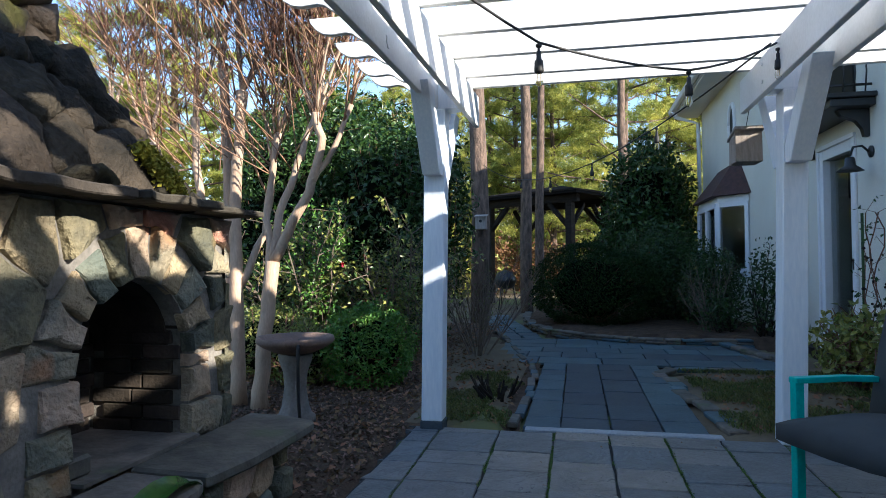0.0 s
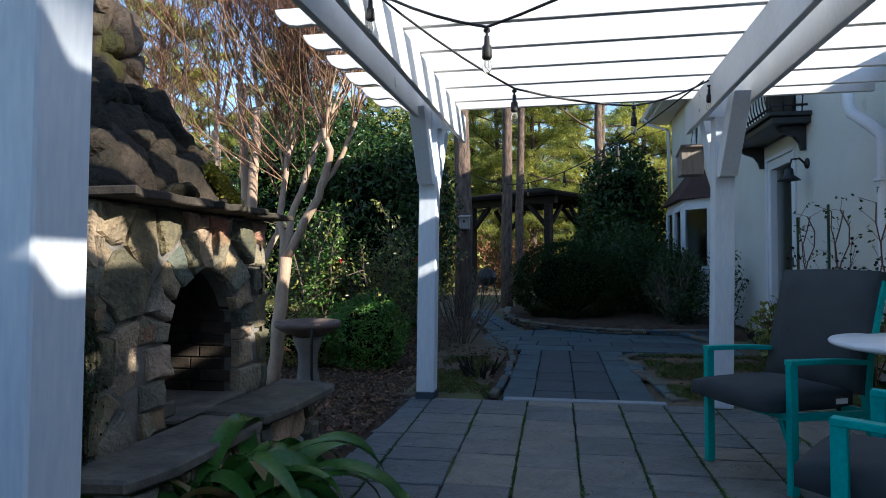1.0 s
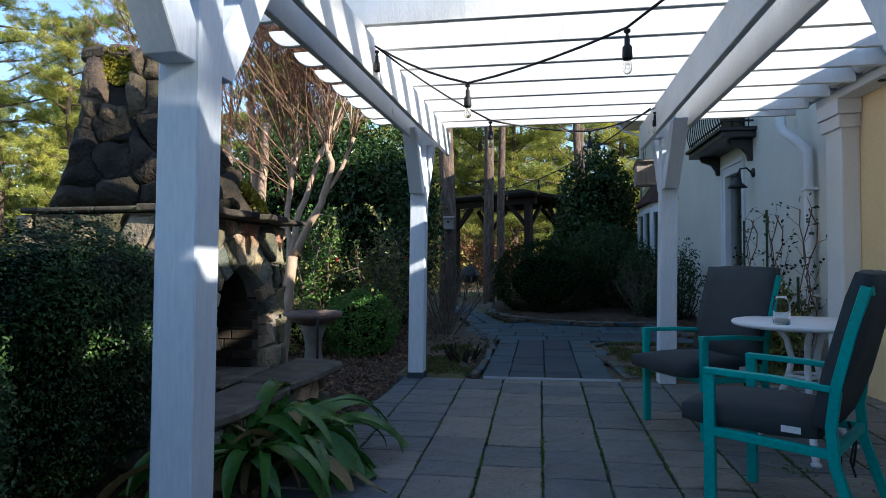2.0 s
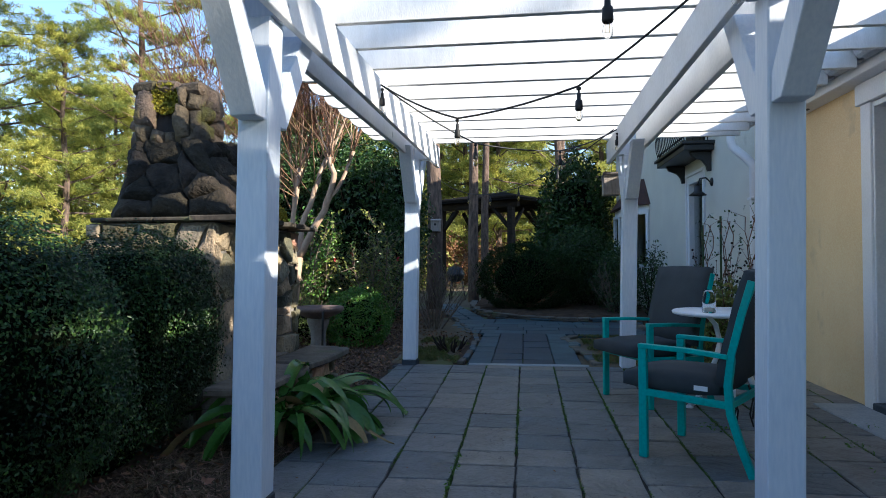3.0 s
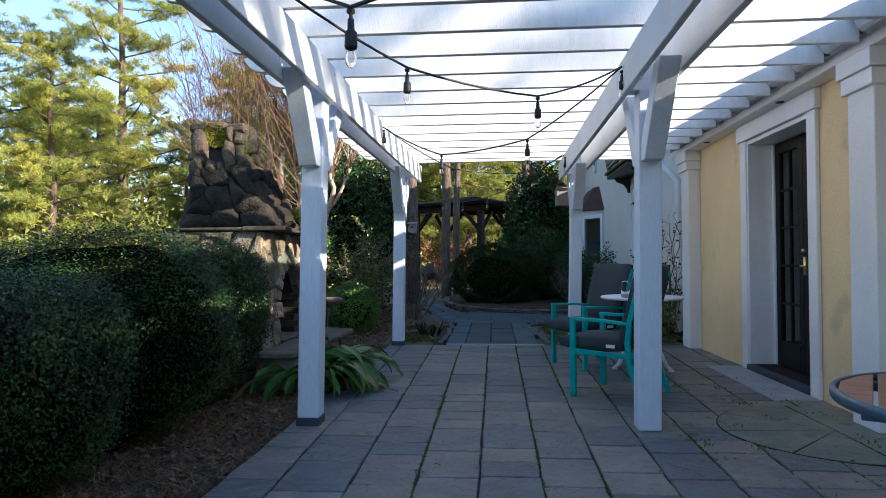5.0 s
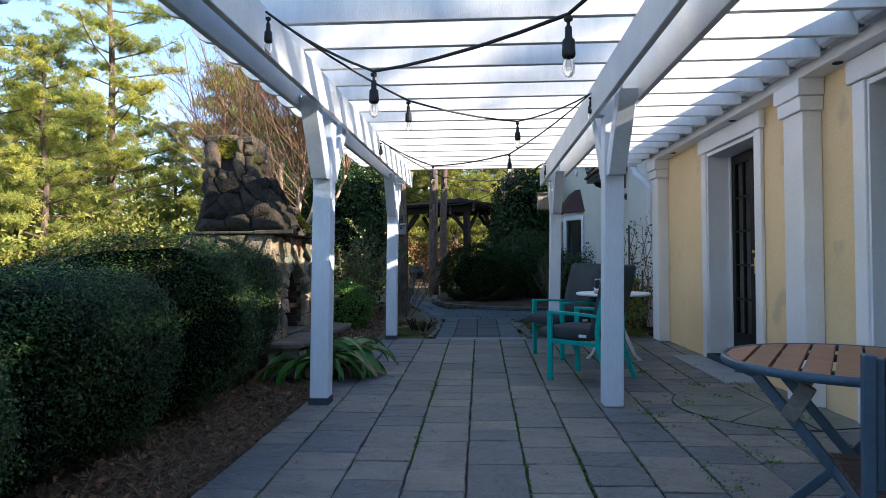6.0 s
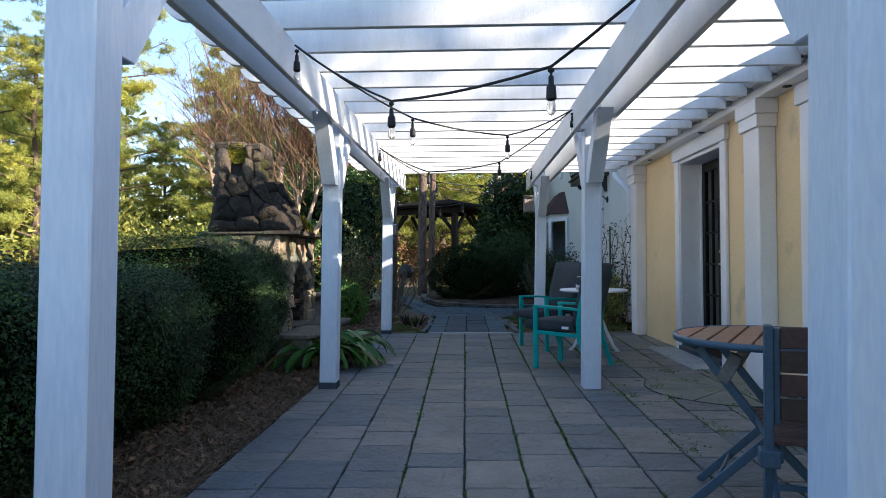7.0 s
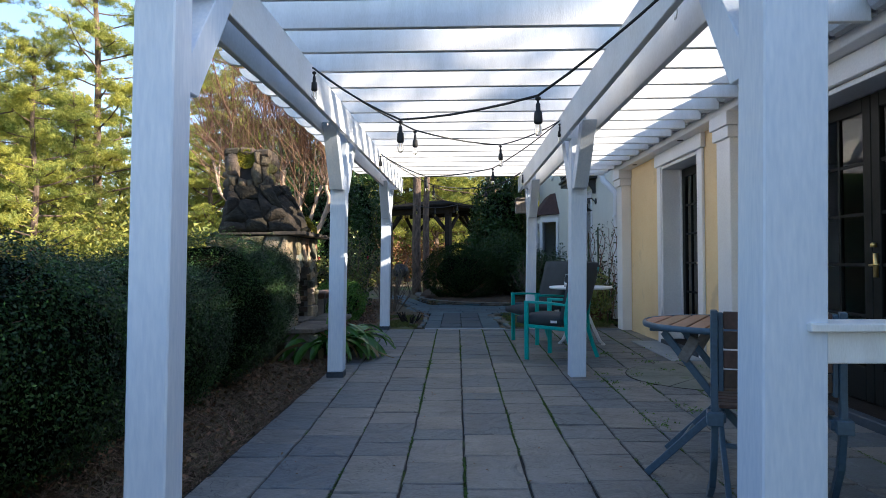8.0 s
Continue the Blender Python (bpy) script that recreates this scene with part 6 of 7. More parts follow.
shrub("evergreen_shrub", [((1.75, 12.6, 0.9), (0.9, 0.9, 0.95)), ((2.35, 11.4, 0.7), (0.5, 0.6, 0.65))], DARKLEAF, "loose dark evergreen shrub with bare lower stems", size=0.06, dens=1300,
      twigs=40, blooms=6, hollow=0.45, core=False, twig_mat=WOODDARK)
shrub("magnolia", [((1.85, 15.4, 2.15), (1.0, 1.0, 1.75)), ((1.65, 14.9, 1.2), (1.05, 0.9, 1.1))], DARKLEAF, "broad dark evergreen tree with glossy leaves beside the house", size=0.12, dens=420, category="tree")
shrub("rose_bush", [((2.75, 5.95, 0.42), (0.30, 0.62, 0.42)), ((2.6, 6.8, 0.35), (0.3, 0.5, 0.38))], LITLEAF, "straggling rose and perennials against the cream wall", size=0.085, dens=620,
      twigs=45, core=False, hollow=0.2, blooms=3)
shrub("wall_plant", [((2.75, 9.9, 0.7), (0.3, 0.5, 0.7)), ((2.3, 10.4, 0.35), (0.4, 0.3, 0.35))], DARKLEAF, "thin dark plant beside the bay window", size=0.06, dens=420, twigs=22, core=False, hollow=0.3, twig_mat=WOODDARK)


def stake(x, y, z):
    s = thing("plant_stake", "slim dark green garden stake with a dry climbing stem", "stake", group="stakes by the wall")
    rod_part("pole", [([(x, y, -0.02), (x, y, z)], 0.014)], DARKLEAF, s)
    V, F = [], []
    P = []
    for k in range(3):
        pts = [Vector((x + 0.05 * math.sin(i * 1.3 + k * 2), y - 0.12 - 0.1 * k + 0.06 * math.cos(i * 1.1 + k), 0.1 + i * 0.16)) for i in range(10)]
        rod(V, F, pts, [0.006] * 10, 4)
        for i in range(2, 10):
            b = pts[i] + Vector((random.uniform(-0.12, 0.12), random.uniform(-0.14, 0.14), random.uniform(0.02, 0.14)))
            rod(V, F, [pts[i], b], [0.003, 0.002], 3)
            P.append(tuple(b))
    raw("vine", V, F, TWIG, s)
    leaves("vine_leaf", np.repeat(np.array(P), 3, 0) + rng.normal(0, 0.02, (len(P) * 3, 3)), 0.045, DARKLEAF, s, slim=0.6)["kind"] = "stuff"


for q in ((2.92, 6.55, 1.62), (2.92, 7.35, 1.55), (2.9, 5.65, 0.9)):
    stake(*q)


def seed_stalks(x, y, h, n, seed):
    """Dry flower stems ending in round dark seed heads, a few leaves lower down."""
    random.seed(seed)
    s = thing("dry_flower_stalks", "tall dry flower stems with round dark seed heads", "dry flowers")
    V, F, P = [], [], []
    bm = bmesh.new()
    for k in range(n):
        top = h * random.uniform(0.72, 1.0)
        pts, d = grow(V, F, (x + random.gauss(0, 0.05), y + random.gauss(0, 0.12), -0.02), (random.gauss(0, 0.12), random.gauss(0, 0.16), 1), top, 0.005, 0.06, 6, 4)
        ends = [pts[-1]]
        for i in (3, 4, 5):
            for _ in range(2):
                q, _d = grow(V, F, pts[i], (random.gauss(0, 0.5), random.gauss(0, 0.6), 0.8), random.uniform(0.10, 0.24), 0.003, 0.08, 3, 3)
                ends.append(q[-1])
        for i in range(1, 5):
            for _ in range(4):
                P.append(tuple(pts[i] + Vector((random.gauss(0, 0.06), random.gauss(0, 0.07), random.gauss(0, 0.05)))))
        for q in ends:
            bmesh.ops.create_icosphere(bm, subdivisions=1, radius=random.uniform(0.011, 0.016), matrix=Matrix.Translation(q))
    raw("stalk", V, F, TWIG, s)["kind"] = "stuff"
    part("seed_head", bm, WOODDARK, s, "round dark seed heads")["kind"] = "stuff"
    leaves("withered_leaf", np.array(P), 0.07, DARKLEAF, s, slim=0.4)["kind"] = "stuff"


seed_stalks(2.85, 6.15, 1.42, 5, 31)
seed_stalks(2.88, 7.0, 1.35, 4, 32)
seed_stalks(2.86, 5.55, 1.25, 3, 33)


def plastic_edging():
    e = thing("plastic_edging", "loose strip of faded teal plastic edging lying on the pine straw", "garden edging")
    V, F = [], []
    line = [(-1.48, 1.86, 0.014), (-1.38, 1.93, 0.02), (-1.28, 1.95, 0.018), (-1.18, 1.92, 0.022), (-1.10, 1.86, 0.014)]
    for x, y, z in line:
        V += [(x, y - 0.022, z), (x, y + 0.022, z + 0.012), (x, y + 0.022, z + 0.016), (x, y - 0.022, z + 0.004)]
    for i in range(len(line) - 1):
        for k in range(4):
            a, b = i * 4 + k, i * 4 + (k + 1) % 4
            F.append((a, b, b + 4, a + 4))
    F += [(3, 2, 1, 0), tuple(len(V) - 4 + k for k in range(4))]
    raw("strip", V, F, PLASTIC, e)


def bare_bush(x, y, h, spread, n, seed, label):
    random.seed(seed)
    s = thing("bare_bush", label, "bush")
    V, F, P = [], [], []
    for k in range(n):
        a = random.uniform(0, 6.28)
        o = Vector((math.cos(a) * spread * random.uniform(0.3, 1), math.sin(a) * spread * random.uniform(0.3, 1), h))
        pts, d = grow(V, F, (x + o.x * 0.15, y + o.y * 0.15, -0.02), o, h * random.uniform(0.7, 1.1), 0.009, 0.08, 5, 5)
        for i in range(2, 6):
            for _ in range(3):
                q, _d = grow(V, F, pts[i], d + Vector((random.gauss(0, 0.5), random.gauss(0, 0.5), random.uniform(0, 0.5))), random.uniform(0.12, 0.35), 0.004, 0.15, 3, 3)
                P.append(tuple(q[-1]))
    raw("stem", V, F, DRYTWIG, s)["kind"] = "stuff"
    leaves("last_leaf", np.array(P), 0.03, GRASS, s, slim=0.5)["kind"] = "stuff"


bare_bush(-0.92, 8.1, 0.95, 0.75, 16, 3, "leafless twiggy bush in the mulch beside the path")
bare_bush(-1.05, 8.9, 1.25, 0.7, 12, 4, "taller bare twiggy bush")
bare_bush(2.2, 10.7, 0.9, 0.4, 12, 9, "bare stemmed shrub on the raised bed")


plastic_edging()


def stump():
    s = thing("stump", "low ragged dead stump with sprouts of grass", "stump")
    random.seed(8)
    V, F = [], []
    for k in range(22):
        a = random.uniform(0, 6.28)
        r = random.uniform(0.02, 0.13)
        grow(V, F, (-0.40 + r * math.cos(a), 5.75 + r * math.sin(a), -0.03), (math.cos(a) * 0.6, math.sin(a) * 0.6, 1), random.uniform(0.1, 0.25), 0.018, 0.15, 3, 5)
    raw("dead_wood", V, F, WOODDARK, s)["kind"] = "stuff"


stump()


def pine_kind(h, r, crown, n_limbs, seed, mat=NEEDLE, pads=5, tufts=7, size=0.34, needles=27, reach=0.22):
    """One open pine: tapered trunk, level limbs, flat pads of needle tufts with gaps between them."""
    random.seed(seed)
    t = thing("pine_tree", "tall pine with rough reddish bark and open sunlit crown", "tree", group="pines round the garden")
    V, F = [], []
    lean = Vector((random.uniform(-0.02, 0.02), random.uniform(-0.02, 0.02), 1))
    pts = [lean * (h * k / 9) + Vector((0.06 * math.sin(k * 1.3 + seed), 0.06 * math.cos(k * 1.7 + seed), -0.1)) for k in range(10)]
    rod(V, F, pts, [r * (1 - 0.8 * k / 9) + 0.02 for k in range(10)], 12)
    raw("trunk", V, F, PINEBARK, t, smooth=True)
    V, F, P = [], [], []
    for k in range(n_limbs):
        u = (k + random.uniform(-0.3, 0.3)) / n_limbs
        u = min(0.985, max(0.0, u))
        z = h * (crown + (0.98 - crown) * u)
        a = k * 2.4 + random.uniform(-0.5, 0.5)
        L = (h * reach) * (1 - 0.70 * u) * random.uniform(0.45, 1.15) + 0.45
        i = min(8, int(z / h * 9))
        base = pts[i].lerp(pts[i + 1], z / h * 9 - i)
        lp, d = grow(V, F, base, (math.cos(a), math.sin(a), random.uniform(-0.05, 0.45)), L, 0.045 * (1 - 0.6 * u) + 0.012, 0.10, 5, 5, 0.03)
        for _ in range(pads):
            s = random.uniform(0.38, 1.0)
            j = min(4, int(s * 5))
            q = lp[j].lerp(lp[j + 1], s * 5 - j) + Vector((random.gauss(0, 0.11 * L + 0.08), random.gauss(0, 0.11 * L + 0.08), random.gauss(0.10, 0.10)))
            rod(V, F, [lp[j], q], [0.010, 0.005], 3)
            for _ in range(tufts):
                P.append((q.x + random.gauss(0, 0.24), q.y + random.gauss(0, 0.24), q.z + random.gauss(0.05, 0.09)))
    raw("limb", V, F, PINEBARK, t)["kind"] = "stuff"
    P = np.array(P)
    C = np.repeat(P, needles, 0)
    d = unit(len(C))
    d[:, 2] = d[:, 2] * 0.6 + 0.15
    leaves("crown", C + d * rng.uniform(0.02, size * 0.6, len(C))[:, None], size * 0.66, mat, t, slim=0.10, loose=1.0, needle=True)
    return t


kinds = [pine_kind(18, 0.22, 0.24, 44, 1, pads=7, tufts=9, needles=34), pine_kind(14, 0.18, 0.22, 40, 2, pads=6, tufts=7), pine_kind(11, 0.15, 0.14, 40, 3, pads=6, tufts=7), pine_kind(18, 0.165, 0.62, 24, 4, pads=6, tufts=7), pine_kind(12, 0.16, 0.10, 26, 5, pads=5, tufts=5, size=0.62, needles=13)]
kinds[4].matrix_basis = pose(-30.0, 30.0, 0, 0, 0, 40)
kinds[0].matrix_basis = pose(-16.6, 25.0, 0, 0, 0, 30)
kinds[1].matrix_basis = pose(-10.8, 27.0, 0, 0, 0, 80)
kinds[2].matrix_basis = pose(-20.5, 25.0, 0, 0, 0, 10)
kinds[2].scale = (0.84, 0.84, 0.84)
kinds[3].matrix_basis = pose(-1.62, 12.7, 0, 0, 0, 200)
random.seed(77)
spots = [(-0.86, 15.6, 3, 0.82), (-0.66, 16.3, 3, 0.66), (1.9, 22.5, 3, 0.95)]


def bearing(deg, d, kind, s):
    """A tree at a bearing left of straight ahead and a distance."""
    return (-d * math.sin(radians(deg)), d * math.cos(radians(deg)), kind, s)


# sunny edge of the wood to the left, lower further round; a denser second row behind it
for deg in (10, 15, 19.5, 24, 29, 35.5, 40, 45, 51, 57):
    spots.append(bearing(deg + random.uniform(-0.8, 0.8), random.uniform(23, 33), 2 if deg < 34 else random.choice((1, 2)), random.uniform(0.75, 0.98)))
for deg in range(-22, 60, 4):
    spots.append(bearing(deg + random.uniform(-1.5, 1.5), random.uniform(34, 42), 4, random.uniform(0.75, 1.0)))
# behind the shelter
for deg in (-24, -19, -15, -11, -8, -5, -2, 1, 4, 7):
    spots.append(bearing(deg + random.uniform(-0.7, 0.7), random.uniform(25, 32), random.choice((1, 2)), random.uniform(0.85, 1.05)))
for k in range(12):
    spots.append(bearing(random.uniform(-25, 60), random.uniform(44, 58), 4, random.uniform(0.9, 1.25)))
# unseen trees added behind the walker and beyond the house to block horizon sky
for k in range(16):
    a = radians(-175 + 7.5 * k)
    d = random.uniform(26, 40)
    spots.append((d * math.sin(a), d * math.cos(a), 4, random.uniform(0.8, 1.0)))
for deg in (174, 180):
    a = radians(deg)
    spots.append((38 * math.sin(a), 38 * math.cos(a), 4, 0.9))
# two pines south of the house throw broken shade on the near bays
spots += [(13.5, -8.3, 1, 0.70), (14.5, -9.2, 2, 0.80), (14.2, -6.2, 3, 0.74), (16.5, -9.8, 0, 0.80), (20.0, -9.8, 3, 1.03)]
for x, y, k, s in spots:
    c = copy_thing(kinds[k], pose(x, y, -0.1, 0, 0, random.uniform(0, 360)))
    c.scale = (s, s, s)


def far_woods():
    n = 2400
    a = np.radians(rng.uniform(-75, 40, n))
    d = rng.uniform(34, 62, n)
    z = np.abs(rng.normal(0, 3.4, n)) + 0.4
    C = np.stack([d * np.sin(a), d * np.cos(a), z], 1)
    P = np.repeat(C, 40, 0) + rng.normal(0, 0.75, (n * 40, 3))
    P[:, 2] = np.abs(P[:, 2])
    w = leaves("far_woods", P, 0.42, NEEDLE_FAR, slim=0.55, needle=True)
    tagged(w, "far sunlit undergrowth and woodland edge", "woods", kind="stuff")
    n = 900
    a = np.radians(rng.uniform(-66, 20, n))
    a = np.where(np.abs(a + 0.02) < 0.11, a - 0.5, a)
    d = rng.uniform(22, 34, n)
    C = np.stack([d * np.sin(a), d * np.cos(a), np.abs(rng.normal(0, 1.0, n)) + 0.2], 1)
    P = np.repeat(C, 60, 0) + rng.normal(0, 0.4, (n * 60, 3))
    P[:, 2] = np.abs(P[:, 2])
    tagged(leaves("far_brush", P, 0.22, NEEDLE_FAR, slim=0.5, needle=True), "yellow-green brush under the pines", "brush", kind="stuff")
    C = np.stack([rng.uniform(-4.2, 0.2, 60), rng.uniform(23, 27, 60), rng.uniform(0.2, 1.8, 60)], 1)
    P = np.repeat(C, 60, 0) + rng.normal(0, 0.3, (3600, 3))
    tagged(leaves("rust_brush", P, 0.16, RUSTBRUSH, slim=0.5), "rust-coloured autumn brush beyond the shelter", "brush", kind="stuff")


far_woods()


# ---- edging, litter and paving ----
def edging(name, line, label, rows=2, depth=0.16, lift=0.05):
    """Flat stones laid along a line in low courses."""
    random.seed(len(name))
    e = thing(name, label, "stone edging", kind="structure")
    for r in range(rows):
        for (x0, y0), (x1, y1) in zip(line, line[1:]):
            a, b = Vector((x0, y0, 0)), Vector((x1, y1, 0))
            L = (b - a).length
            s = random.uniform(-0.1, 0)
            while s < L:
                w = random.uniform(0.2, 0.42)
                m = Matrix.Translation(a) @ (b - a).to_track_quat("X", "Z").to_matrix().to_4x4()
                s0, s1 = max(0, s) + 0.006, min(L, s + w) - 0.004
                if s1 - s0 > 0.05:
                    j = random.uniform(-0.03, 0.03)
                    part("edging_stone", box(bmesh.new(), (s0, -depth / 2 + j, r * lift - 0.03), (s1, depth / 2 + j, (r + 1) * lift - 0.034), 0.008, m), STONE_PALE if random.random() < 0.3 else SLAB, e)
                s += w


edging("edging_back_bed", BACK_EDGE, "low dry-laid edge of flat stones round the raised bed", rows=3, lift=0.036)
edging("edging_step", [(2.10, 9.45), (2.22, 8.8), (2.42, 8.05)], "short stone step at the end of the cross path", rows=2, depth=0.12, lift=0.045)
edging("edging_path", [(1.28, 4.98), (1.20, 5.6), (1.10, 6.5), (1.04, 7.2), (1.22, 7.5), (1.7, 7.56), (2.4, 7.62)], "single course of flat edging stones beside the path", rows=1, depth=0.13, lift=0.042)
edging("edging_left", [(-0.17, 4.95), (-0.15, 6.3), (-0.24, 7.6), (-0.52, 8.7), (-0.82, 10.1), (-1.15, 11.3)], "narrow stone edge of the path", rows=1, depth=0.07, lift=0.045)


def fan(x, y):
    """The long joints spread a little towards the garden; the patio's two sides run straight."""
    return x if x < -0.8 or x > 2.9 else 0.42 + (x - 0.42) * (1 + 0.022 * max(0.0, y + 1.0))


def litter():
    def scatter_flat(n, boxes_, z):
        P = []
        tot = sum((b[2] - b[0]) * (b[3] - b[1]) for b in boxes_)
        for b in boxes_:
            k = int(n * (b[2] - b[0]) * (b[3] - b[1]) / tot)
            P.append(np.stack([rng.uniform(b[0], b[2], k), rng.uniform(b[1], b[3], k), rng.uniform(z, z + 0.02, k)], 1))
        return np.concatenate(P)
    up = np.array([[0, 0, 1.0]])
    p = scatter_flat(15000, [(-1.9, 3.3, -0.88, 4.8), (-2.8, 4.4, -1.05, 8.2), (-2.6, 8.2, -1.0, 10)], -0.012)
    tagged(leaves("mulch_chips", p, 0.035, CHIP, aim=up * 1.2, slim=0.45), "loose bark chips over the bed", "mulch", kind="stuff")
    p = scatter_flat(24000, [(-1.5, -4.2, -0.85, 2.3)], -0.012)
    tagged(leaves("pine_straw", p, 0.13, STRAW, aim=up * 1.6, slim=0.040, needle=True), "fallen pine needles along the hedge", "pine straw", kind="stuff")
    p = scatter_flat(5200, [(-1.75, -3.6, -0.86, 2.3), (-2.8, 3.4, -0.9, 8.2), (-0.9, 4.9, -0.25, 7.8), (1.3, 5.0, 2.9, 7.3), (-3, 8, -1, 12)], 0.0)
    tagged(leaves("fallen_leaves", p, 0.05, DRYLEAF, aim=up * 1.3, slim=0.6), "dry brown leaves scattered on the beds", "leaves", kind="stuff")
    p = scatter_flat(20000, [(1.22, 4.95, 3.0, 7.35), (-0.86, 4.85, -0.22, 6.9)], 0.0)
    keep = np.array([noise.noise(Vector((q[0] * 2.2, q[1] * 2.2, 0))) > -0.12 for q in p])
    p = p[keep]
    tagged(leaves("grass_blades", p + np.array([[0, 0, 0.012]]), 0.055, GRASS, aim=np.array([[1.2, -0.6, 0.2]]), slim=0.09), "thin winter grass", "grass", kind="stuff")
    # moss grows in runs along the long joints, with small weeds here and there
    P, Q = [], []
    for x in COLS[1:-1]:
        for y in np.arange(-3.4, 4.78, 0.005):
            g = noise.noise(Vector((x * 3.1, y * 0.9, 0))) + 0.7 * noise.noise(Vector((x * 3.1, y * 5.0, 3))) + (0.25 if y > 1.5 else 0.0) + (0.18 if 0 < x else -0.15)
            if g > 0.22:
                k = 1 + int(g * 3)
                for _ in range(k):
                    P.append((fan(x, y) + random.gauss(0, 0.0035 + 0.003 * max(0, g)), y + random.uniform(-0.004, 0.004), random.uniform(-0.010, 0.002)))
            if g > 0.80 and random.random() < 0.025:
                for _ in range(5):
                    Q.append((fan(x, y) + random.gauss(0, 0.018), y + random.gauss(0, 0.02), random.uniform(0.002, 0.012)))
    tagged(leaves("joint_moss", np.array(P), 0.011, JOINTMOSS, aim=up * 1.2, slim=0.7), "bright green moss along the paving joints", "moss", kind="stuff")
    for k in range(34):
        x, y = fan(random.choice((1.64, 1.95, 2.26, 2.57)), 1.0), random.uniform(-0.9, 2.6)
        for _ in range(random.randrange(6, 26)):
            Q.append((x + random.gauss(0, 0.05), y + random.gauss(0, 0.05), random.uniform(0.002, 0.016)))
    tagged(leaves("joint_weeds", np.array(Q), 0.026, WEED, aim=up * 0.8, slim=0.35), "tiny weeds in the paving joints", "weeds", kind="stuff")
    n = 140
    p = np.stack([rng.uniform(-0.8, 2.8, n), rng.uniform(-2.5, 4.7, n), rng.uniform(0.006, 0.012, n)], 1)
    tagged(leaves("patio_debris", p, 0.020, DRYLEAF, aim=up * 2, slim=0.5), "bits of leaf and petal on the paving", "debris", kind="stuff")


COLS = [-0.83, -0.53, -0.18, 0.13, 0.43, 0.73, 1.02, 1.33, 1.63, 1.95, 2.26, 2.57, 2.97]
random.seed(4)
litter()


def flag(parent, x0, y0, x1, y1, z, mat, joint=0.011, long_joint=0.011, spread=False):
    """One flagstone with slightly uneven edges and level."""
    x0, y0, x1, y1 = x0 + long_joint / 2, y0 + joint / 2, x1 - long_joint / 2, y1 - joint / 2
    ring = []
    for (ax, ay), (bx, by) in zip(((x0, y0), (x1, y0), (x1, y1), (x0, y1)), ((x1, y0), (x1, y1), (x0, y1), (x0, y0))):
        for k in range(3):
            t = k / 3
            ring.append((ax + (bx - ax) * t + random.uniform(-0.0045, 0.0045), ay + (by - ay) * t + random.uniform(-0.006, 0.006)))
    cx, cy = (x0 + x1) / 2, (y0 + y1) / 2
    tilt = (random.uniform(-0.006, 0.006), random.uniform(-0.006, 0.006))
    V = [(x, y, -0.04) for x, y in ring] + [(x, y, z - 0.005) for x, y in ring]
    V += [(x - math.copysign(0.0035, x - cx), y - math.copysign(0.0035, y - cy), z + (x - cx) * tilt[0] + (y - cy) * tilt[1]) for x, y in ring]
    if spread:
        V = [(fan(x, y), y, h) for x, y, h in V]
    n = len(ring)
    F = [(n * r + i, n * r + (i + 1) % n, n * r + n + (i + 1) % n, n * r + n + i) for r in range(2) for i in range(n)] + [tuple(range(2 * n, 3 * n))]
    if parent is None:
        return V, F
    return raw("flagstone", V, F, mat, parent)


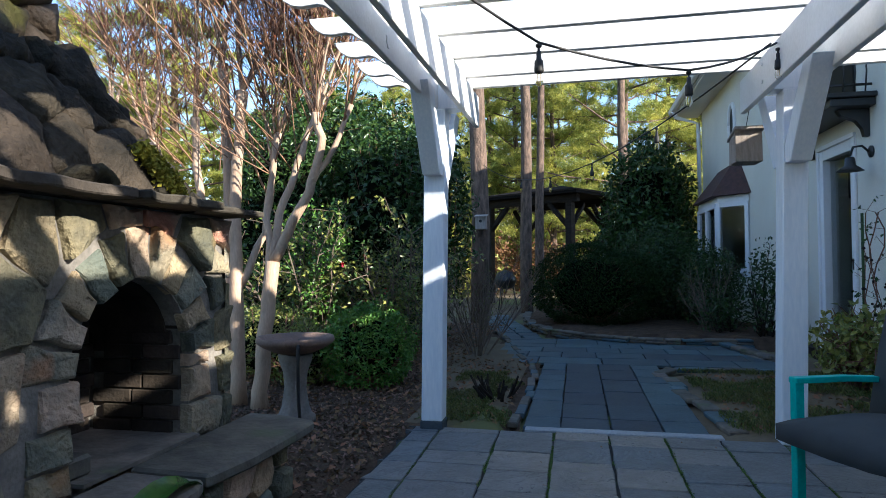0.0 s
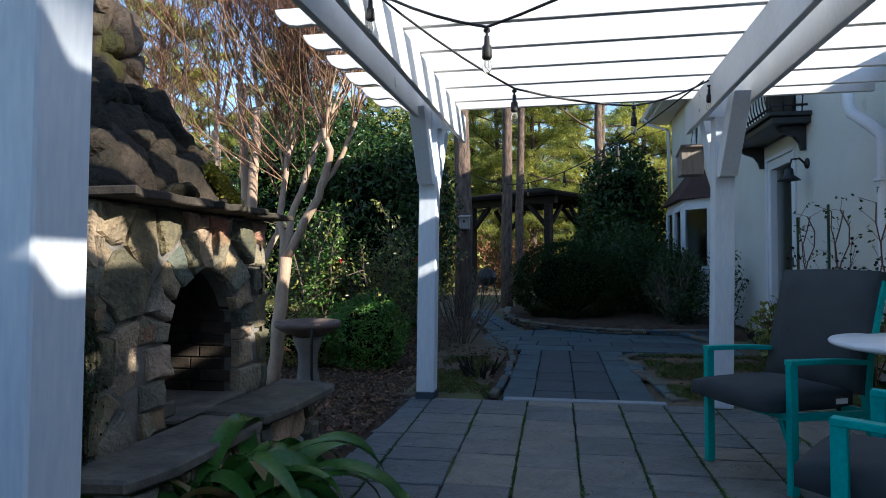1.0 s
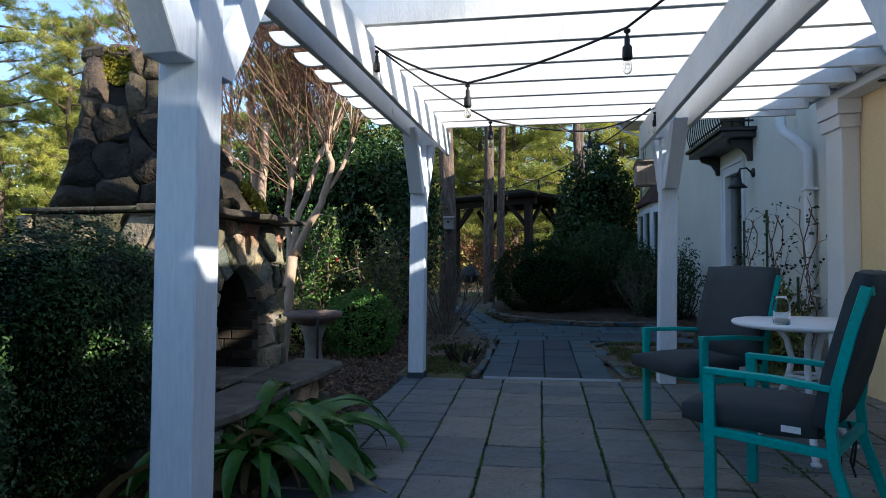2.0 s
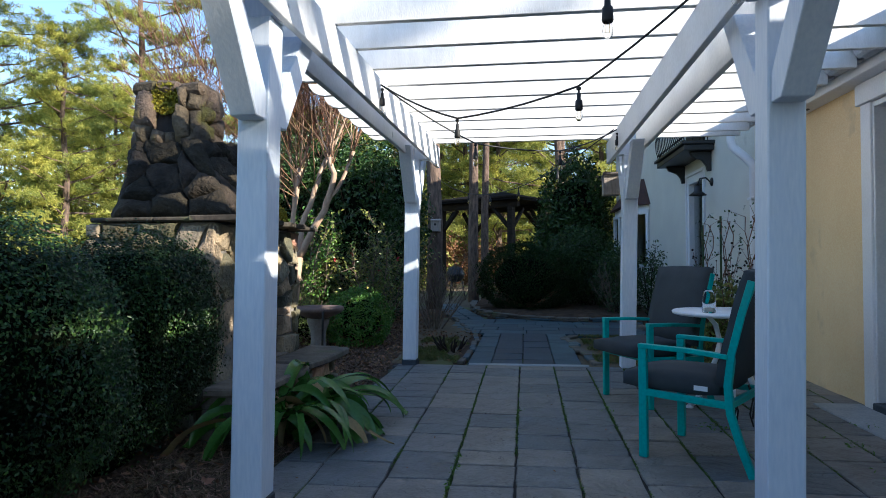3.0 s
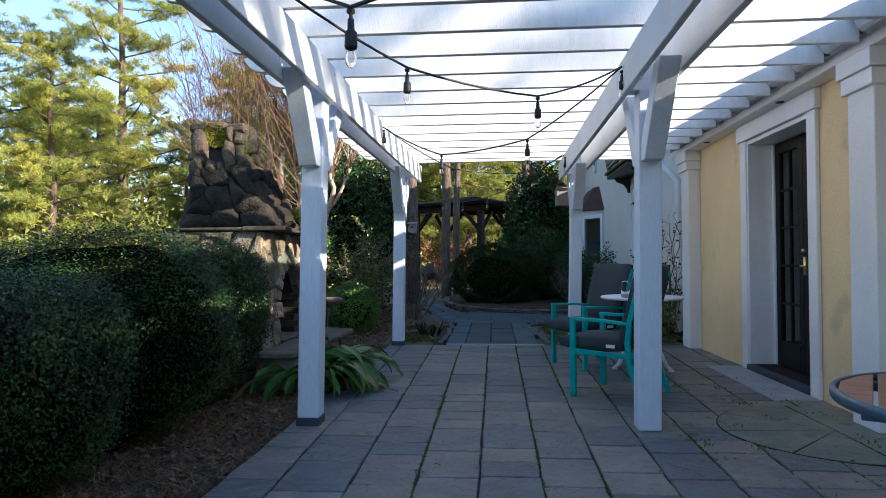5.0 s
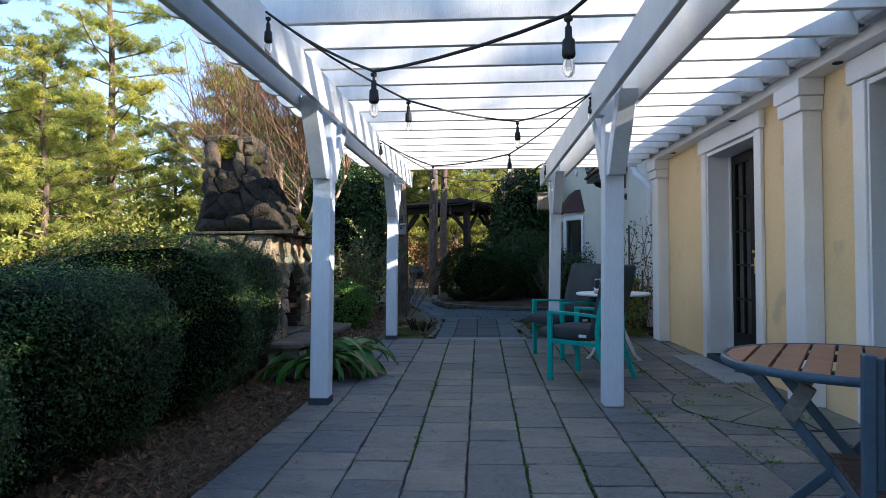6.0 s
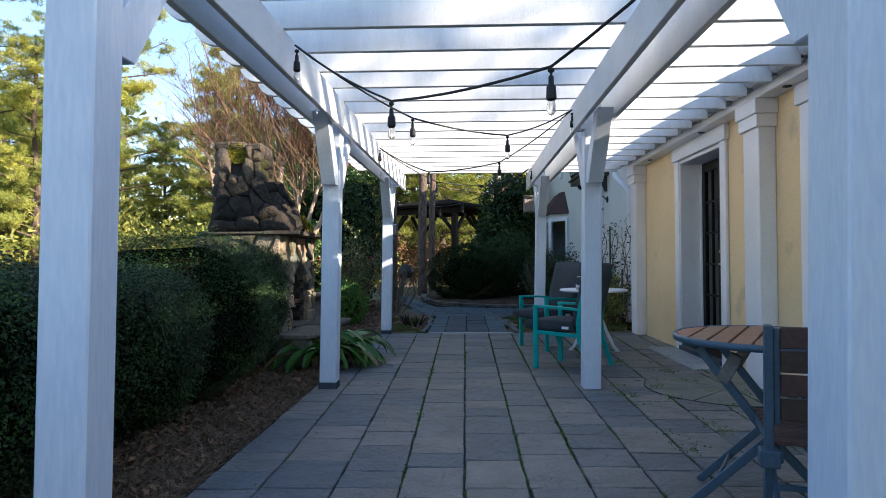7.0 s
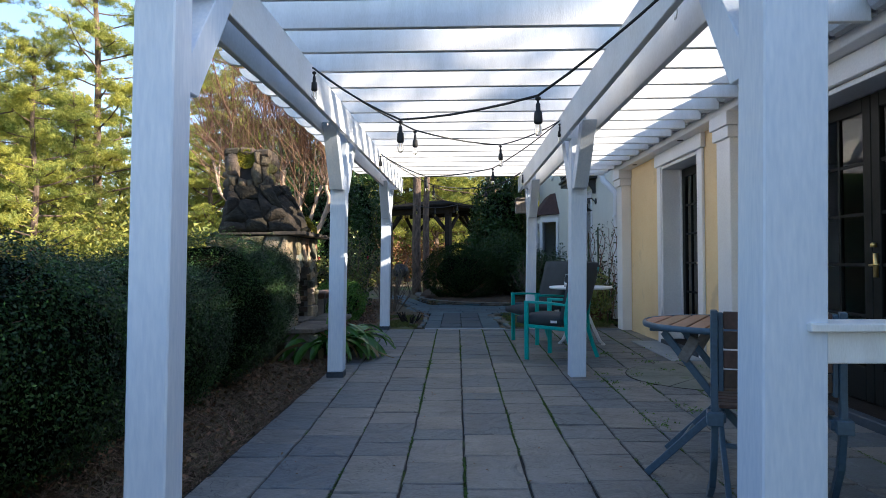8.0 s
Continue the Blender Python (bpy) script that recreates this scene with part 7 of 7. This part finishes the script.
def pave():
    random.seed(12)
    V, F = [], []
    cx, cy, R = 2.60, 0.88, 0.67
    for a, b in zip(COLS, COLS[1:]):
        y = 4.795 - random.uniform(0, 0.25)
        edge = 4.795
        rows = []
        while edge > -8.4:
            rows.append((y, edge))
            edge = y
            y -= random.choice((0.30, 0.30, 0.42, 0.45, 0.36, 0.24, 0.52)) * random.uniform(0.95, 1.05)
        for y0, y1 in rows:
            if y1 - y0 < 0.06:
                continue
            near = -2.9 < y0
            if near:
                flag(patio, a, y0, b, y1, random.uniform(-0.003, 0.002), STONE_BLUE, spread=True)
            else:
                v, f = flag(None, a, y0, b, y1, random.uniform(-0.003, 0.002), STONE_BLUE, spread=True)
                F += [tuple(i + len(V) for i in q) for q in f]
                V += v
    rest = raw("flagstones_beyond", V, F, STONE_BLUE, patio)
    rest["kind"] = "stuff"
    rim = [(cx + 0.33, cy + R * 0.87 + 0.007)] + [(cx + (R + 0.007) * math.cos(math.pi / 2 + math.pi * i / 24), cy + (R + 0.007) * math.sin(math.pi / 2 + math.pi * i / 24)) for i in range(25)] + [(cx + 0.33, cy - R * 0.87 - 0.007)]
    part("joint_filling", prism(bmesh.new(), rim, "z", -0.01, 0.0042), JOINT, patio, "dark joint round the let-in stone")
    # a flush round of paler stone let into the flags by the house, in four pieces
    for lo, hi in ((0.02, 0.88), (0.90, 1.62), (1.64, 2.36), (2.38, 3.12)):
        a0, a1 = math.pi / 2 + lo, math.pi / 2 + hi
        pts = [(cx, cy)] + [(cx + R * math.cos(a0 + (a1 - a0) * i / 8), cy + R * math.sin(a0 + (a1 - a0) * i / 8)) for i in range(9)]
        part("round_flagstone", prism(bmesh.new(), pts, "z", -0.01, 0.0065, 0.003), STONE_ROUND, patio)
    part("round_flagstone", prism(bmesh.new(), [(cx + 0.006, cy - R), (cx + 0.33, cy - R * 0.87), (cx + 0.33, cy + R * 0.87), (cx + 0.006, cy + R)], "z", -0.01, 0.006, 0.003), STONE_ROUND, patio)
    # garden path: dark middle, pale borders, pale cross path
    for a, b, mat in ((-0.12, 0.13, STONE_PALE), (0.13, 0.46, STONE_DARK), (0.46, 0.79, STONE_DARK), (0.79, 1.07, STONE_PALE)):
        y = 4.91
        while y < 7.62:
            y2 = min(7.7, y + random.choice((0.3, 0.45, 0.55)))
            if y2 > 7.55:
                y2 = 7.7
            flag(walkway, a, y, b, y2, random.uniform(-0.004, 0.0), mat)
            y = y2
    y = 7.7
    while y < 9.9:
        y2 = y + random.choice((0.35, 0.45))
        x = -0.74
        while x < 2.40:
            x2 = min(2.45, x + random.choice((0.4, 0.55, 0.7)))
            dark = 0.8 < x < 2.1 and 8.05 < y < 8.5
            flag(walkway, x, y, x2, min(y2, 9.98), random.uniform(-0.004, 0.0), STONE_DARK if dark else STONE_PALE)
            x = x2
        y = y2
    # the path bends off under the trees in uneven flags
    line = [Vector(q) for q in ((-0.52, 9.98, 0), (-0.80, 11.2, 0), (-1.12, 12.5, 0), (-1.5, 14.2, 0))]
    for a, b in zip(line, line[1:]):
        side = Vector((b.y - a.y, a.x - b.x, 0)).normalized()
        n = 3
        for k in range(n):
            p0, p1 = a.lerp(b, k / n + 0.01), a.lerp(b, (k + 1) / n - 0.01)
            for u, v in ((-0.29, -0.02), (0.02, 0.29)):
                pts = [p0 + side * u, p0 + side * v, p1 + side * v, p1 + side * u]
                part("flagstone", prism(bmesh.new(), [(q.x + random.uniform(-0.02, 0.02), q.y) for q in pts], "z", -0.05, random.uniform(-0.012, -0.004), 0.004), STONE_PALE, walkway)


pave()
